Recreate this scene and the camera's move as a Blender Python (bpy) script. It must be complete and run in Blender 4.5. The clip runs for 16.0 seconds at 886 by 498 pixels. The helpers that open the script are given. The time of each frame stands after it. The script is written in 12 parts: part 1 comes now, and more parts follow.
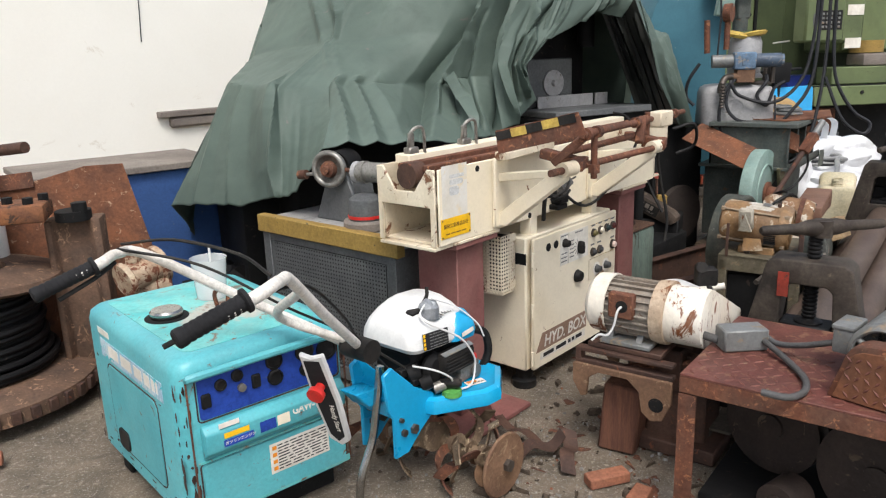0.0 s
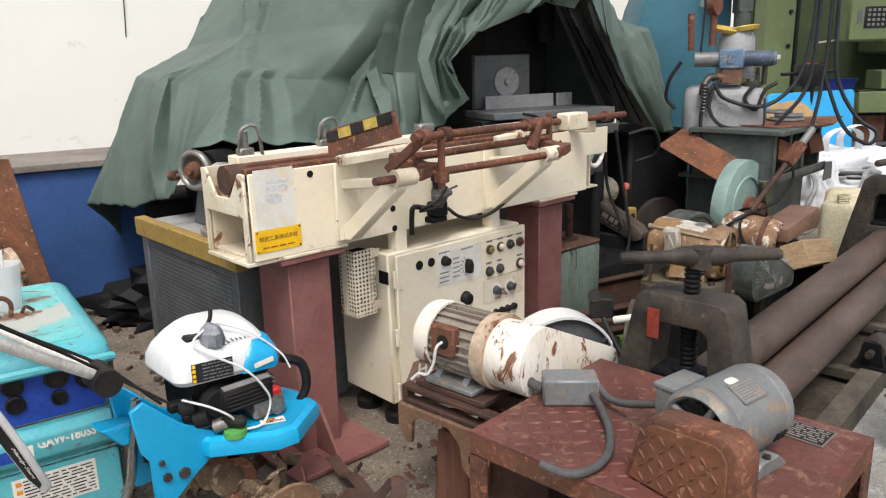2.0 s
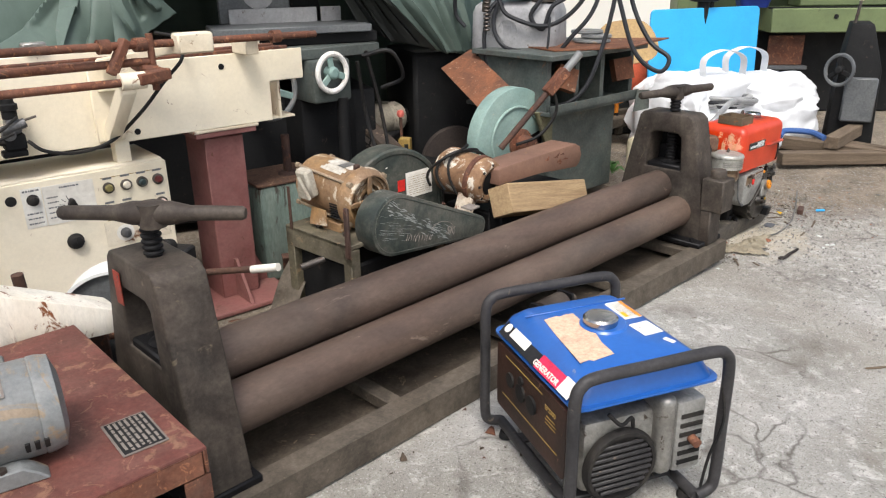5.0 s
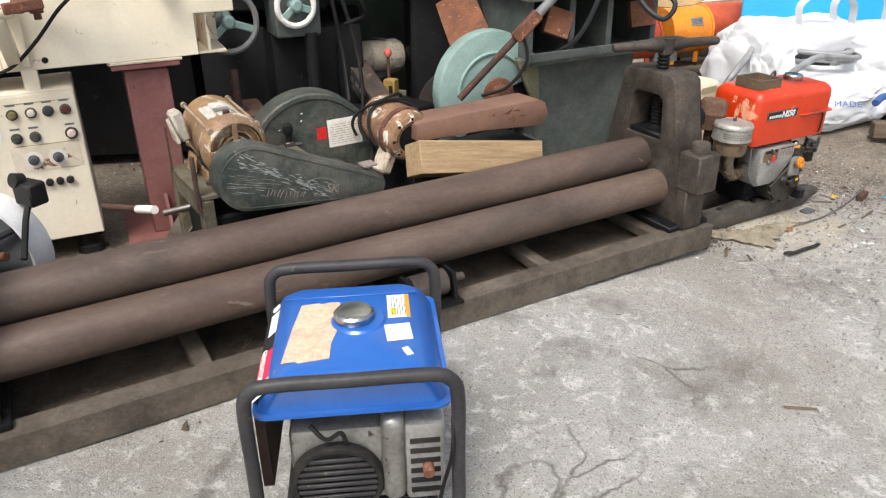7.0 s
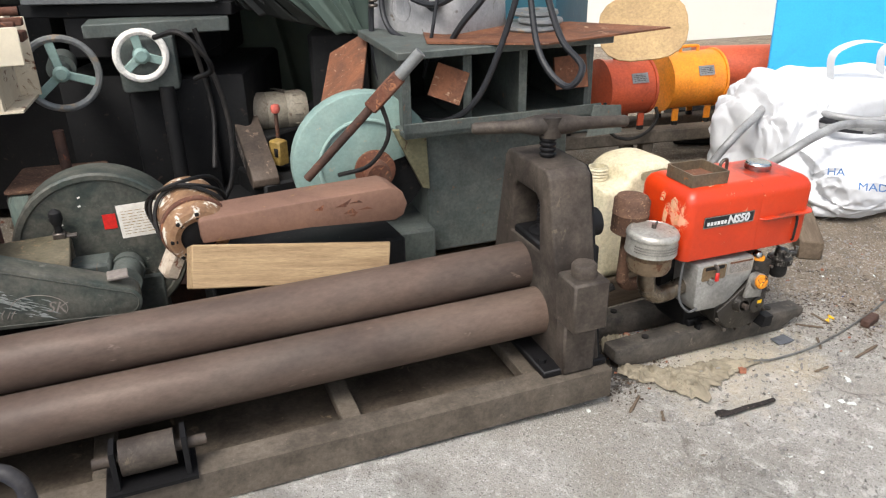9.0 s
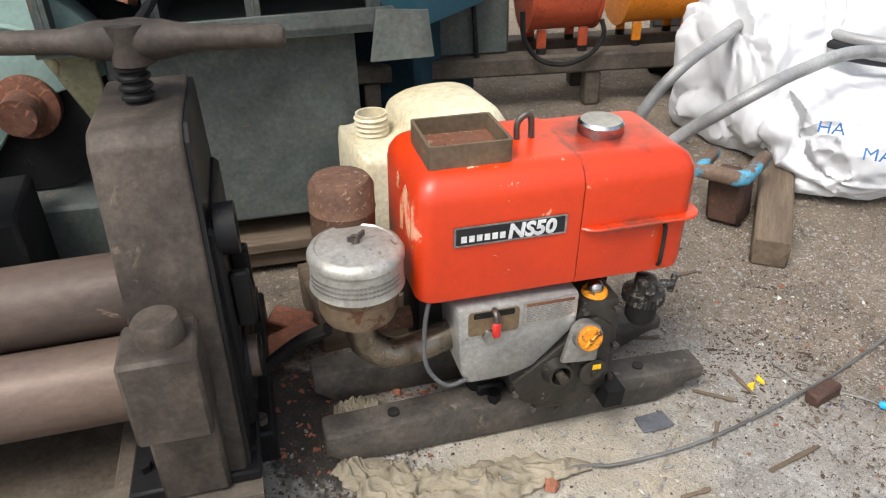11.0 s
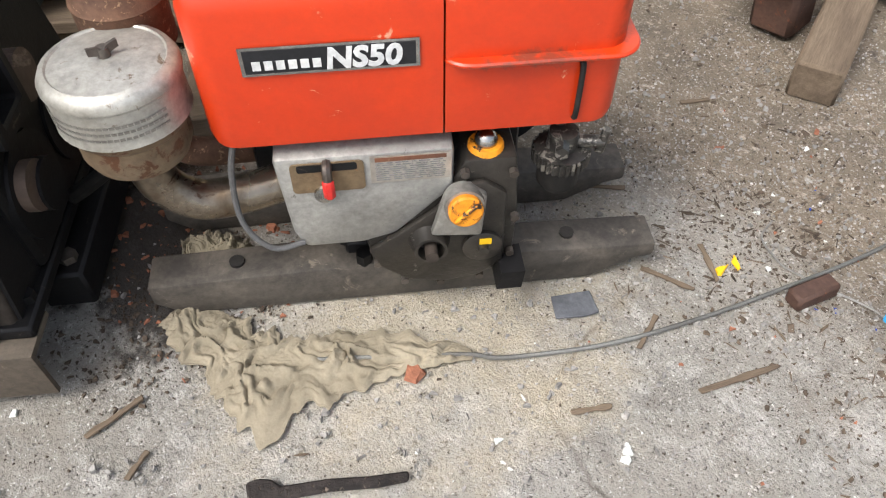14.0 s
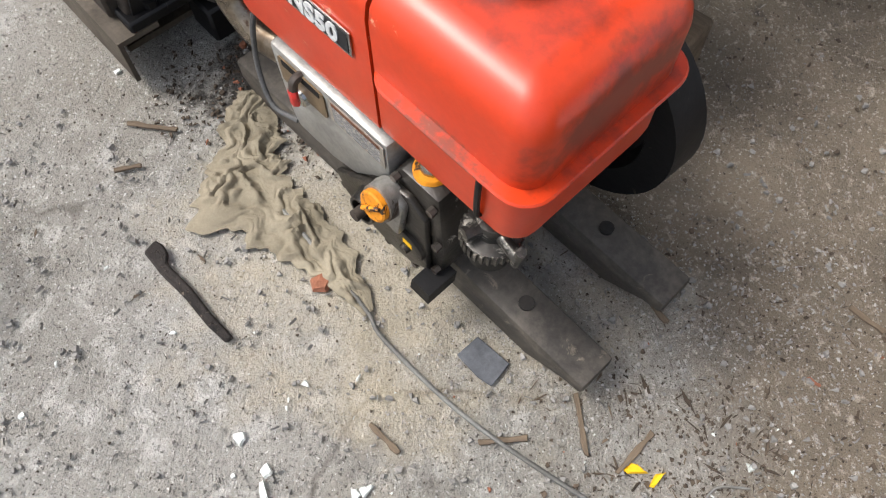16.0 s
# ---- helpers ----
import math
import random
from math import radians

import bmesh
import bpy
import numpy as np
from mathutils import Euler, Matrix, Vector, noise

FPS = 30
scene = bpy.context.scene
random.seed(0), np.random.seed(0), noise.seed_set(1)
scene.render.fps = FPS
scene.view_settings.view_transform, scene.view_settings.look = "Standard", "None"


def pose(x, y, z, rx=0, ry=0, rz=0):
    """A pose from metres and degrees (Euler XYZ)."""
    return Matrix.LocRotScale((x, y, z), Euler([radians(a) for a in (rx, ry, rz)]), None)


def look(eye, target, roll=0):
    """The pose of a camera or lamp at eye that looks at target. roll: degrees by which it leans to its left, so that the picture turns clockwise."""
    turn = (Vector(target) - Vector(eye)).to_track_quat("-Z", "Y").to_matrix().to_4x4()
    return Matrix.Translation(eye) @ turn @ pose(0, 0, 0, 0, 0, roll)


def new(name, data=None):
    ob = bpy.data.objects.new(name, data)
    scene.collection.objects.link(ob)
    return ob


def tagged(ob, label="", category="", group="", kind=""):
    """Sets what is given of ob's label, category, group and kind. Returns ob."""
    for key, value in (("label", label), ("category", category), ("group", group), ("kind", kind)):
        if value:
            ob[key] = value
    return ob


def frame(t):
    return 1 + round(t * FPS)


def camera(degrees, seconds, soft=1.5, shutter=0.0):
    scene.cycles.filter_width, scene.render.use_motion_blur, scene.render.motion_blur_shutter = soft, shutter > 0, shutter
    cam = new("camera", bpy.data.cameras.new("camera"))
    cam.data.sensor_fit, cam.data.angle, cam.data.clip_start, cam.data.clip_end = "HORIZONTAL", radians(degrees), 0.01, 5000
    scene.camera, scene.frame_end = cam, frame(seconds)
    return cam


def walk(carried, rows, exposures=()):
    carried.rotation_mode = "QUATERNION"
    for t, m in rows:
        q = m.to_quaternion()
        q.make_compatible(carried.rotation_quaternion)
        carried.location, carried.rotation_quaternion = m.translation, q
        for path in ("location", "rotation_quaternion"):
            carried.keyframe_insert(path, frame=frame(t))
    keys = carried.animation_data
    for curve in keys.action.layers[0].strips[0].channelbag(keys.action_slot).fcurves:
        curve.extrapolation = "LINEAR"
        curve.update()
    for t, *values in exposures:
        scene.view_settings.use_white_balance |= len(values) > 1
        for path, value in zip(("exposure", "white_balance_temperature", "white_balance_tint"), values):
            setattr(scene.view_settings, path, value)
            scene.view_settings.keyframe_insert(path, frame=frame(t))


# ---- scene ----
cam = camera(61.0, 16.0, soft=1.2)
PATH = [
    (0, (0.228, -0.005, 1.353), (0.131, 1.927, 0.844), -1.9),
    (0.5, (0.418, 0.053, 1.344), (0.287, 1.985, 0.844), -1.5),
    (1, (0.574, 0.155, 1.300), (0.406, 2.084, 0.799), -1.6),
    (1.5, (0.727, 0.330, 1.288), (0.459, 2.247, 0.785), -1.4),
    (2, (0.994, 0.419, 1.291), (0.678, 2.330, 0.794), -1.5),
    (2.5, (1.217, 0.478, 1.298), (0.838, 2.378, 0.801), -1.2),
    (3, (1.465, 0.631, 1.310), (1.071, 2.526, 0.805), -1.1),
    (3.5, (1.702, 0.706, 1.320), (1.311, 2.602, 0.818), -1.0),
    (4, (1.947, 0.754, 1.315), (1.557, 2.634, 0.753), -1.1),
    (4.5, (2.151, 0.906, 1.286), (1.758, 2.755, 0.635), -1.0),
    (5, (2.363, 1.013, 1.275), (1.952, 2.836, 0.562), -0.9),
    (7.5, (3.316, 1.823, 1.275), (2.387, 3.351, 0.379), -0.9),
    (8, (3.389, 2.092, 1.288), (2.386, 3.575, 0.396), -0.9),
    (8.5, (3.495, 2.366, 1.292), (2.453, 3.853, 0.455), -0.9),
    (11, (3.690, 4.001, 1.008), (2.501, 5.241, -0.016), -2.0),
    (11.5, (3.671, 4.213, 0.857), (2.506, 5.358, -0.296), -2.1),
    (12, (3.642, 4.330, 0.810), (2.431, 5.366, -0.398), -2.0),
    (12.5, (3.618, 4.361, 0.812), (2.403, 5.366, -0.417), -2.0),
    (13, (3.685, 4.361, 0.900), (2.486, 5.300, -0.395), -2.3),
    (13.5, (3.667, 4.421, 0.878), (2.546, 5.262, -0.549), -2.4),
    (14, (3.670, 4.502, 0.889), (2.607, 5.270, -0.621), -3.0),
    (14.5, (3.776, 4.559, 0.961), (2.707, 5.105, -0.639), -3.2),
    (15, (3.744, 4.725, 0.961), (2.696, 4.971, -0.724), -2.9),
    (15.5, (3.676, 4.921, 0.960), (2.694, 4.974, -0.781), -2.0),
    (16, (3.592, 5.114, 0.988), (2.695, 4.858, -0.781), -1.2),
]
walk(cam, [(t, look(eye, target, roll)) for t, eye, target, roll in PATH],
     exposures=((0, 0.5), (2.5, 0.55), (4, 0.75), (5, 0.8), (8, 0.92), (11, 0.95), (12.5, 1.15), (14.5, 1.1), (16, 0.95)))

# ---- world, sun ----
world = bpy.data.worlds.new("overcast")
scene.world = world
world.use_nodes = True
wn, wl = world.node_tree.nodes, world.node_tree.links
SUN_EL, SUN_AZ = radians(58), radians(170)
sky = wn.new("ShaderNodeTexSky")
sky.sky_type, sky.sun_disc = "NISHITA", False
sky.sun_elevation, sky.sun_rotation = SUN_EL, SUN_AZ
sky.air_density, sky.dust_density, sky.ozone_density = 1.0, 4.0, 1.0
grey = wn.new("ShaderNodeHueSaturation")
grey.inputs["Saturation"].default_value = 0.6
wl.new(sky.outputs[0], grey.inputs["Color"])
wl.new(grey.outputs[0], wn["Background"].inputs[0])
wn["Background"].inputs[1].default_value = 0.15
sun = new("sun", bpy.data.lights.new("sun", "SUN"))
sun.data.energy, sun.data.angle, sun.data.color = 1.5, radians(20), (1.0, 0.985, 0.965)
sun.matrix_world = look((0, 0, 30), (-30 * math.sin(SUN_AZ) / math.tan(SUN_EL), -30 * math.cos(SUN_AZ) / math.tan(SUN_EL), 0))


# ---- building helpers ----
def rgb(r, g, b):
    """Linear colour from 0..255 display values."""
    return tuple(((c / 255 + 0.055) / 1.055) ** 2.4 if c > 10 else c / 255 / 12.92 for c in (r, g, b)) + (1.0,)


def mat(name, c1, c2=None, chip=None, rough=0.6, metal=0.0, s1=5.0, s2=26.0, amount=0.3, bump=0.15, grain=90.0, dust=0.0, coat=0.0, stretch=(1, 1, 1), vary=0.0, grime=1.0, fleck=1.0):
    """Weathered surface: two tones in broad clouds, chips of a third colour, fine grain and relief."""
    m = bpy.data.materials.new(name)
    m.use_nodes = True
    n, l = m.node_tree.nodes, m.node_tree.links
    bsdf = n["Principled BSDF"]
    co = n.new("ShaderNodeTexCoord")
    mp = n.new("ShaderNodeMapping")
    mp.inputs["Scale"].default_value = stretch
    l.new(co.outputs["Object"], mp.inputs["Vector"])
    info = n.new("ShaderNodeObjectInfo")
    shift = n.new("ShaderNodeVectorMath")
    shift.operation = "MULTIPLY_ADD"
    l.new(info.outputs["Random"], shift.inputs[0])
    shift.inputs[1].default_value = (7, 11, 5)
    l.new(mp.outputs[0], shift.inputs[2])

    def noise_tex(scale, detail=6.0, rough_=0.6, warp=0.0):
        t = n.new("ShaderNodeTexNoise")
        t.inputs["Scale"].default_value, t.inputs["Detail"].default_value = scale, detail
        t.inputs["Roughness"].default_value, t.inputs["Distortion"].default_value = rough_, warp
        l.new(shift.outputs[0], t.inputs["Vector"])
        return t.outputs["Fac"]

    def step(src, lo, hi):
        r = n.new("ShaderNodeMapRange")
        r.inputs["From Min"].default_value, r.inputs["From Max"].default_value = lo, hi
        l.new(src, r.inputs["Value"])
        return r.outputs[0]

    def mix(fac, a, b, kind="MIX"):
        x = n.new("ShaderNodeMix")
        x.data_type, x.blend_type = "RGBA", kind
        for sock, val in ((x.inputs[0], fac), (x.inputs[6], a), (x.inputs[7], b)):
            if isinstance(val, (tuple, float, int)):
                sock.default_value = val
            else:
                l.new(val, sock)
        return x.outputs[2]

    broad = noise_tex(s1, 5.0, 0.55, 0.6)
    fine = noise_tex(grain, 4.0, 0.7)
    col = mix(step(broad, 0.35, 0.68), c1, c2 or tuple(v * 0.72 for v in c1[:3]) + (1,))
    rgh = rough
    mask = None
    if chip:
        spots = noise_tex(s2, 9.0, 0.68, 0.8)
        edge = 0.68 - 0.33 * amount
        mask = step(spots, edge, edge + 0.05)
        col = mix(mask, col, chip)
    if dust:
        d = noise_tex(s1 * 1.7, 8.0, 0.7, 0.3)
        x = n.new("ShaderNodeMath")
        x.operation = "MULTIPLY"
        l.new(step(d, 0.4, 0.75), x.inputs[0])
        x.inputs[1].default_value = dust
        col = mix(x.outputs[0], col, rgb(168, 156, 140))
    # blotches of ingrained dirt, between the broad clouds and the grain
    soot = noise_tex(s1 * 3.1, 10.0, 0.72, 0.5)
    g = n.new("ShaderNodeMapRange")
    g.inputs["From Min"].default_value, g.inputs["From Max"].default_value = 0.5, 0.72
    g.inputs["To Min"].default_value, g.inputs["To Max"].default_value = 0.0, 0.42 * grime
    l.new(soot, g.inputs["Value"])
    col = mix(g.outputs[0], col, tuple(v * 0.35 for v in c1[:3]) + (1,))
    shade = n.new("ShaderNodeMapRange")
    shade.inputs["From Min"].default_value, shade.inputs["From Max"].default_value = 0.3, 0.7
    shade.inputs["To Min"].default_value, shade.inputs["To Max"].default_value = 1 - 0.26 * fleck, 1 + 0.14 * fleck
    l.new(fine, shade.inputs["Value"])
    comb = n.new("ShaderNodeCombineColor")
    for i in range(3):
        l.new(shade.outputs[0], comb.inputs[i])
    col = mix(1.0, col, comb.outputs[0], "MULTIPLY")
    if vary:
        hsv = n.new("ShaderNodeHueSaturation")
        r = n.new("ShaderNodeMapRange")
        r.inputs["To Min"].default_value, r.inputs["To Max"].default_value = 1 - vary, 1 + vary
        l.new(info.outputs["Random"], r.inputs["Value"])
        l.new(r.outputs[0], hsv.inputs["Value"])
        l.new(col, hsv.inputs["Color"])
        col = hsv.outputs[0]
    l.new(col, bsdf.inputs["Base Color"])
    rr = n.new("ShaderNodeMapRange")
    rr.inputs["To Min"].default_value, rr.inputs["To Max"].default_value = max(0.05, rough - 0.13), min(1.0, rough + 0.13)
    l.new(broad, rr.inputs["Value"])
    l.new(rr.outputs[0], bsdf.inputs["Roughness"])
    bsdf.inputs["Metallic"].default_value = metal
    bsdf.inputs["Specular IOR Level"].default_value = 0.5 if rough < 0.45 or metal > 0.3 else 0.22
    if coat:
        bsdf.inputs["Coat Weight"].default_value, bsdf.inputs["Coat Roughness"].default_value = coat, 0.25
    if bump:
        b = n.new("ShaderNodeBump")
        b.inputs["Strength"].default_value, b.inputs["Distance"].default_value = bump, 0.004
        h = fine
        if mask is not None:
            a = n.new("ShaderNodeMath")
            a.operation = "SUBTRACT"
            l.new(fine, a.inputs[0])
            l.new(mask, a.inputs[1])
            h = a.outputs[0]
        l.new(h, b.inputs["Height"])
        l.new(b.outputs[0], bsdf.inputs["Normal"])
    return m


def flat(name, c, rough=0.6, metal=0.0):
    return mat(name, c, tuple(v * 0.85 for v in c[:3]) + (1,), rough=rough, metal=metal, bump=0.05, s1=9.0, grime=0.3)


def glassy(name, c, rough=0.15, alpha=0.35):
    m = bpy.data.materials.new(name)
    m.use_nodes = True
    b = m.node_tree.nodes["Principled BSDF"]
    b.inputs["Base Color"].default_value, b.inputs["Roughness"].default_value = c, rough
    b.inputs["Alpha"].default_value, b.inputs["IOR"].default_value = alpha, 1.45
    return m


def nb():
    return bmesh.new()


def box(bm, c, s, bevel=0.0, m=None, seg=1):
    """A box at centre c with sizes s, its edges rounded, laid by the pose m."""
    t = Matrix.Translation(c) @ Matrix.Diagonal((*s, 1))
    vs = bmesh.ops.create_cube(bm, size=1.0, matrix=(m or Matrix()) @ t)["verts"]
    if bevel:
        es = list({e for v in vs for e in v.link_edges})
        bmesh.ops.bevel(bm, geom=es, offset=bevel, segments=seg, affect="EDGES", profile=0.5)
    return bm


def cyl(bm, a, b, r, r2=None, seg=18, caps=True):
    a, b = Vector(a), Vector(b)
    d = b - a
    m = Matrix.Translation((a + b) / 2) @ d.to_track_quat("Z", "Y").to_matrix().to_4x4()
    bmesh.ops.create_cone(bm, cap_ends=caps, segments=seg, radius1=r, radius2=r if r2 is None else r2, depth=d.length, matrix=m)
    return bm


def spline(pts, steps=6):
    pts = [Vector(p) for p in pts]
    if steps <= 1 or len(pts) < 3:
        return pts
    out, ext = [], [pts[0] * 2 - pts[1]] + pts + [pts[-1] * 2 - pts[-2]]
    for i in range(1, len(ext) - 2):
        p0, p1, p2, p3 = ext[i - 1:i + 3]
        for k in range(steps):
            t = k / steps
            out.append(0.5 * (2 * p1 + (p2 - p0) * t + (2 * p0 - 5 * p1 + 4 * p2 - p3) * t * t + (3 * p1 - p0 - 3 * p2 + p3) * t ** 3))
    return out + [pts[-1]]


def tube(bm, pts, r, seg=8, steps=6, r_end=None):
    """A round bar or hose along a smooth line through pts."""
    line = spline(pts, steps)
    up, rings = Vector((0, 0, 1)), []
    for i, p in enumerate(line):
        d = (line[min(i + 1, len(line) - 1)] - line[max(i - 1, 0)]).normalized()
        side = d.cross(up)
        if side.length < 0.05:
            side = d.cross(Vector((1, 0.2, 0)))
        side.normalize()
        top = side.cross(d)
        up = top
        rr = r if r_end is None else r + (r_end - r) * i / (len(line) - 1)
        rings.append([bm.verts.new(p + (side * math.cos(2 * math.pi * k / seg) + top * math.sin(2 * math.pi * k / seg)) * rr) for k in range(seg)])
    for a, b in zip(rings, rings[1:]):
        for k in range(seg):
            bm.faces.new((a[k], a[(k + 1) % seg], b[(k + 1) % seg], b[k]))
    bm.faces.new(rings[0][::-1])
    bm.faces.new(rings[-1])
    return bm


def lathe(bm, prof, m=None, seg=24):
    """Turns the profile of (radius, height) about the z axis of the pose m."""
    m = m or Matrix()
    rings = []
    for r, z in prof:
        rings.append([bm.verts.new(m @ Vector((r * math.cos(2 * math.pi * k / seg), r * math.sin(2 * math.pi * k / seg), z))) for k in range(seg)])
    for a, b in zip(rings, rings[1:]):
        for k in range(seg):
            bm.faces.new((a[k], a[(k + 1) % seg], b[(k + 1) % seg], b[k]))
    if prof[0][0] > 1e-5:
        bm.faces.new(rings[0][::-1])
    if prof[-1][0] > 1e-5:
        bm.faces.new(rings[-1])
    bmesh.ops.remove_doubles(bm, verts=[v for r in rings for v in r], dist=1e-6)
    return bm


def prism(bm, poly, h, m=None, bevel=0.0, seg=1):
    """The outline poly in x and y, h high along z, laid by the pose m."""
    m = m or Matrix()
    lo = [bm.verts.new(m @ Vector((x, y, 0))) for x, y in poly]
    hi = [bm.verts.new(m @ Vector((x, y, h))) for x, y in poly]
    k = len(poly)
    fs = [bm.faces.new(lo[::-1]), bm.faces.new(hi)]
    for i in range(k):
        fs.append(bm.faces.new((lo[i], lo[(i + 1) % k], hi[(i + 1) % k], hi[i])))
    bmesh.ops.recalc_face_normals(bm, faces=fs)
    if bevel:
        es = list({e for f in fs for e in f.edges})
        bmesh.ops.bevel(bm, geom=es, offset=bevel, segments=seg, affect="EDGES", profile=0.5)
    return bm


def loft(bm, sections, closed=True, caps=True):
    """Skins a row of outlines, each a list of points of the same count."""
    rings = [[bm.verts.new(Vector(p)) for p in s] for s in sections]
    k = len(rings[0])
    for a, b in zip(rings, rings[1:]):
        for i in range(k if closed else k - 1):
            bm.faces.new((a[i], a[(i + 1) % k], b[(i + 1) % k], b[i]))
    if caps and closed:
        bm.faces.new(rings[0][::-1])
        bm.faces.new(rings[-1])
    return bm


def rrect(w, d, r, n=4, cx=0.0, cy=0.0):
    """A rounded rectangle's outline."""
    out = []
    for sx, sy, a0 in ((1, 1, 0), (-1, 1, 90), (-1, -1, 180), (1, -1, 270)):
        for i in range(n + 1):
            a = radians(a0 + 90 * i / n)
            out.append((cx + sx * (w / 2 - r) + r * math.cos(a), cy + sy * (d / 2 - r) + r * math.sin(a)))
    return out


def belt(r1, r2, dist, n=12):
    """The outline of a belt guard: two round ends of radii r1 at 0 and r2 at dist along x."""
    a = math.asin((r1 - r2) / dist)
    out = [(dist + r2 * math.cos(t), r2 * math.sin(t)) for t in [(-math.pi / 2 + a) + (math.pi - 2 * a) * i / n for i in range(n + 1)]]
    out += [(r1 * math.cos(t), r1 * math.sin(t)) for t in [(math.pi / 2 - a) + (math.pi + 2 * a) * i / n for i in range(n + 1)]]
    return out


def part(name, bm, material, parent, label="", smooth=38, kind=""):
    """Links the bmesh as one mesh object under a thing or a part."""
    bmesh.ops.recalc_face_normals(bm, faces=bm.faces)
    me = bpy.data.meshes.new(name)
    bm.to_mesh(me)
    bm.free()
    me.materials.append(material)
    me.shade_smooth()
    me.set_sharp_from_angle(angle=radians(smooth))
    ob = new(name, me)
    ob.parent = parent
    if label:
        tagged(ob, label=label)
    if kind:
        tagged(ob, kind=kind)
    return ob


def thing(name, label, category, at=(0, 0, 0), yaw=0.0, group="", kind="", m=None):
    ob = new(name)
    ob.empty_display_size = 0.1
    ob.matrix_basis = m or pose(*at, 0, 0, yaw)
    return tagged(ob, label, category, group, kind)


def single(name, bm, material, label, category, group="", kind="", at=(0, 0, 0), yaw=0.0, smooth=38, m=None):
    ob = part(name, bm, material, None, "", smooth)
    ob.matrix_basis = m or pose(*at, 0, 0, yaw)
    return tagged(ob, label, category, group, kind)


def words(text, size, m, material, parent, depth=0.0006, name="lettering", bold=0.0, shear=0.0, width=1.0):
    """Writing as a thin mesh in the plane x, y of the pose m, from its left lower corner."""
    cu = bpy.data.curves.new(name, "FONT")
    cu.body, cu.size, cu.extrude, cu.offset, cu.shear, cu.resolution_u = text, size, depth, bold, shear, 3
    tmp = bpy.data.objects.new(name, cu)
    me = bpy.data.meshes.new_from_object(tmp)
    bpy.data.objects.remove(tmp)
    me.transform(m @ Matrix.Diagonal((width, 1, 1, 1)))
    me.materials.clear()
    me.materials.append(material)
    ob = new(name, me)
    ob.parent = parent
    return ob


def bars(rows, w, h, m, material, parent, name="print", seed=3, fill=0.55):
    """Unreadable print: thin plain bars in rows."""
    rng, bm = random.Random(seed), nb()
    for i in range(rows):
        y, x = h * (1 - (i + 0.5) / rows), 0.0
        while x < w * 0.97:
            ln = min(rng.uniform(0.06, 0.3) * w, w - x)
            box(bm, (x + ln * 0.45, y - h / 2, 0.0003), (ln * 0.86, h / rows * fill, 0.0006), m=m @ Matrix.Translation((-w / 2, 0, 0)))
            x += ln + w * 0.02
    return part(name, bm, material, parent, kind="stuff")


def panel(name, w, h, m, material, parent, t=0.001, label="", r=0.0):
    """A thin plate or sticker centred on the pose m, its face along +z."""
    bm = nb()
    if r:
        prism(bm, rrect(w, h, r), t, m)
    else:
        box(bm, (0, 0, t / 2), (w, h, t), m=m)
    return part(name, bm, material, parent, label)


def bolt(bm, p, n=(0, 0, 1), r=0.008, h=0.006):
    cyl(bm, Vector(p), Vector(p) + Vector(n) * h, r, seg=6)


def face(o, right, up):
    """The pose whose x runs along right, y along up and z out of that plane, at o."""
    x = Vector(right).normalized()
    y = Vector(up)
    y = (y - x * y.dot(x)).normalized()
    z = x.cross(y)
    return Matrix.Translation(o) @ Matrix((x, y, z)).transposed().to_4x4()


# ---- materials ----
RUST, RUST_D, RUST_L = rgb(112, 70, 52), rgb(76, 52, 43), rgb(146, 98, 70)
M_wall = mat("painted_wall", rgb(240, 238, 229), rgb(234, 231, 221), rgb(222, 217, 204), rough=0.9, s1=0.6, s2=2.5, amount=0.12, grain=60, bump=0.08, grime=0.0, fleck=0.06)
M_cream = mat("cream_paint", rgb(232, 222, 200), rgb(218, 206, 180), rgb(126, 86, 58), rough=0.45, amount=0.09, s1=2, s2=18, dust=0.0, grime=0.25, fleck=0.2)
M_creamdirty = mat("worn_cream_paint", rgb(222, 212, 190), rgb(196, 180, 154), rgb(112, 72, 48), rough=0.5, amount=0.3, s2=14, dust=0.2, fleck=0.3, grime=0.45)
M_redox = mat("red_oxide_paint", rgb(134, 88, 84), rgb(118, 74, 70), rgb(96, 60, 48), rough=0.6, amount=0.12, s1=3, dust=0.15, fleck=0.5)
M_redtop = mat("red_oxide_plate", rgb(104, 60, 53), rgb(84, 51, 45), rgb(122, 88, 70), rough=0.55, amount=0.35, s1=5, s2=24, dust=0.1)
M_tread = mat("worn_chequer_plate", rgb(118, 76, 66), rgb(94, 60, 53), rgb(128, 112, 90), rough=0.6, amount=0.2, s1=9, s2=30)
M_wheel = mat("dark_brown_wheel", rgb(58, 49, 45), rgb(40, 35, 33), rgb(84, 70, 60), rough=0.6, amount=0.2)
M_rust = mat("rusty_steel", RUST, RUST_D, RUST_L, rough=0.75, amount=0.35, s1=7, s2=40, bump=0.3, dust=0.1)
M_rustd = mat("dark_rusty_steel", rgb(84, 62, 52), rgb(58, 46, 42), RUST, rough=0.7, amount=0.25, s1=6, s2=30, bump=0.3)
M_rustp = mat("rusty_plate", rgb(126, 82, 58), rgb(88, 62, 50), rgb(164, 136, 112), rough=0.8, amount=0.22, s1=9, s2=30, bump=0.3)
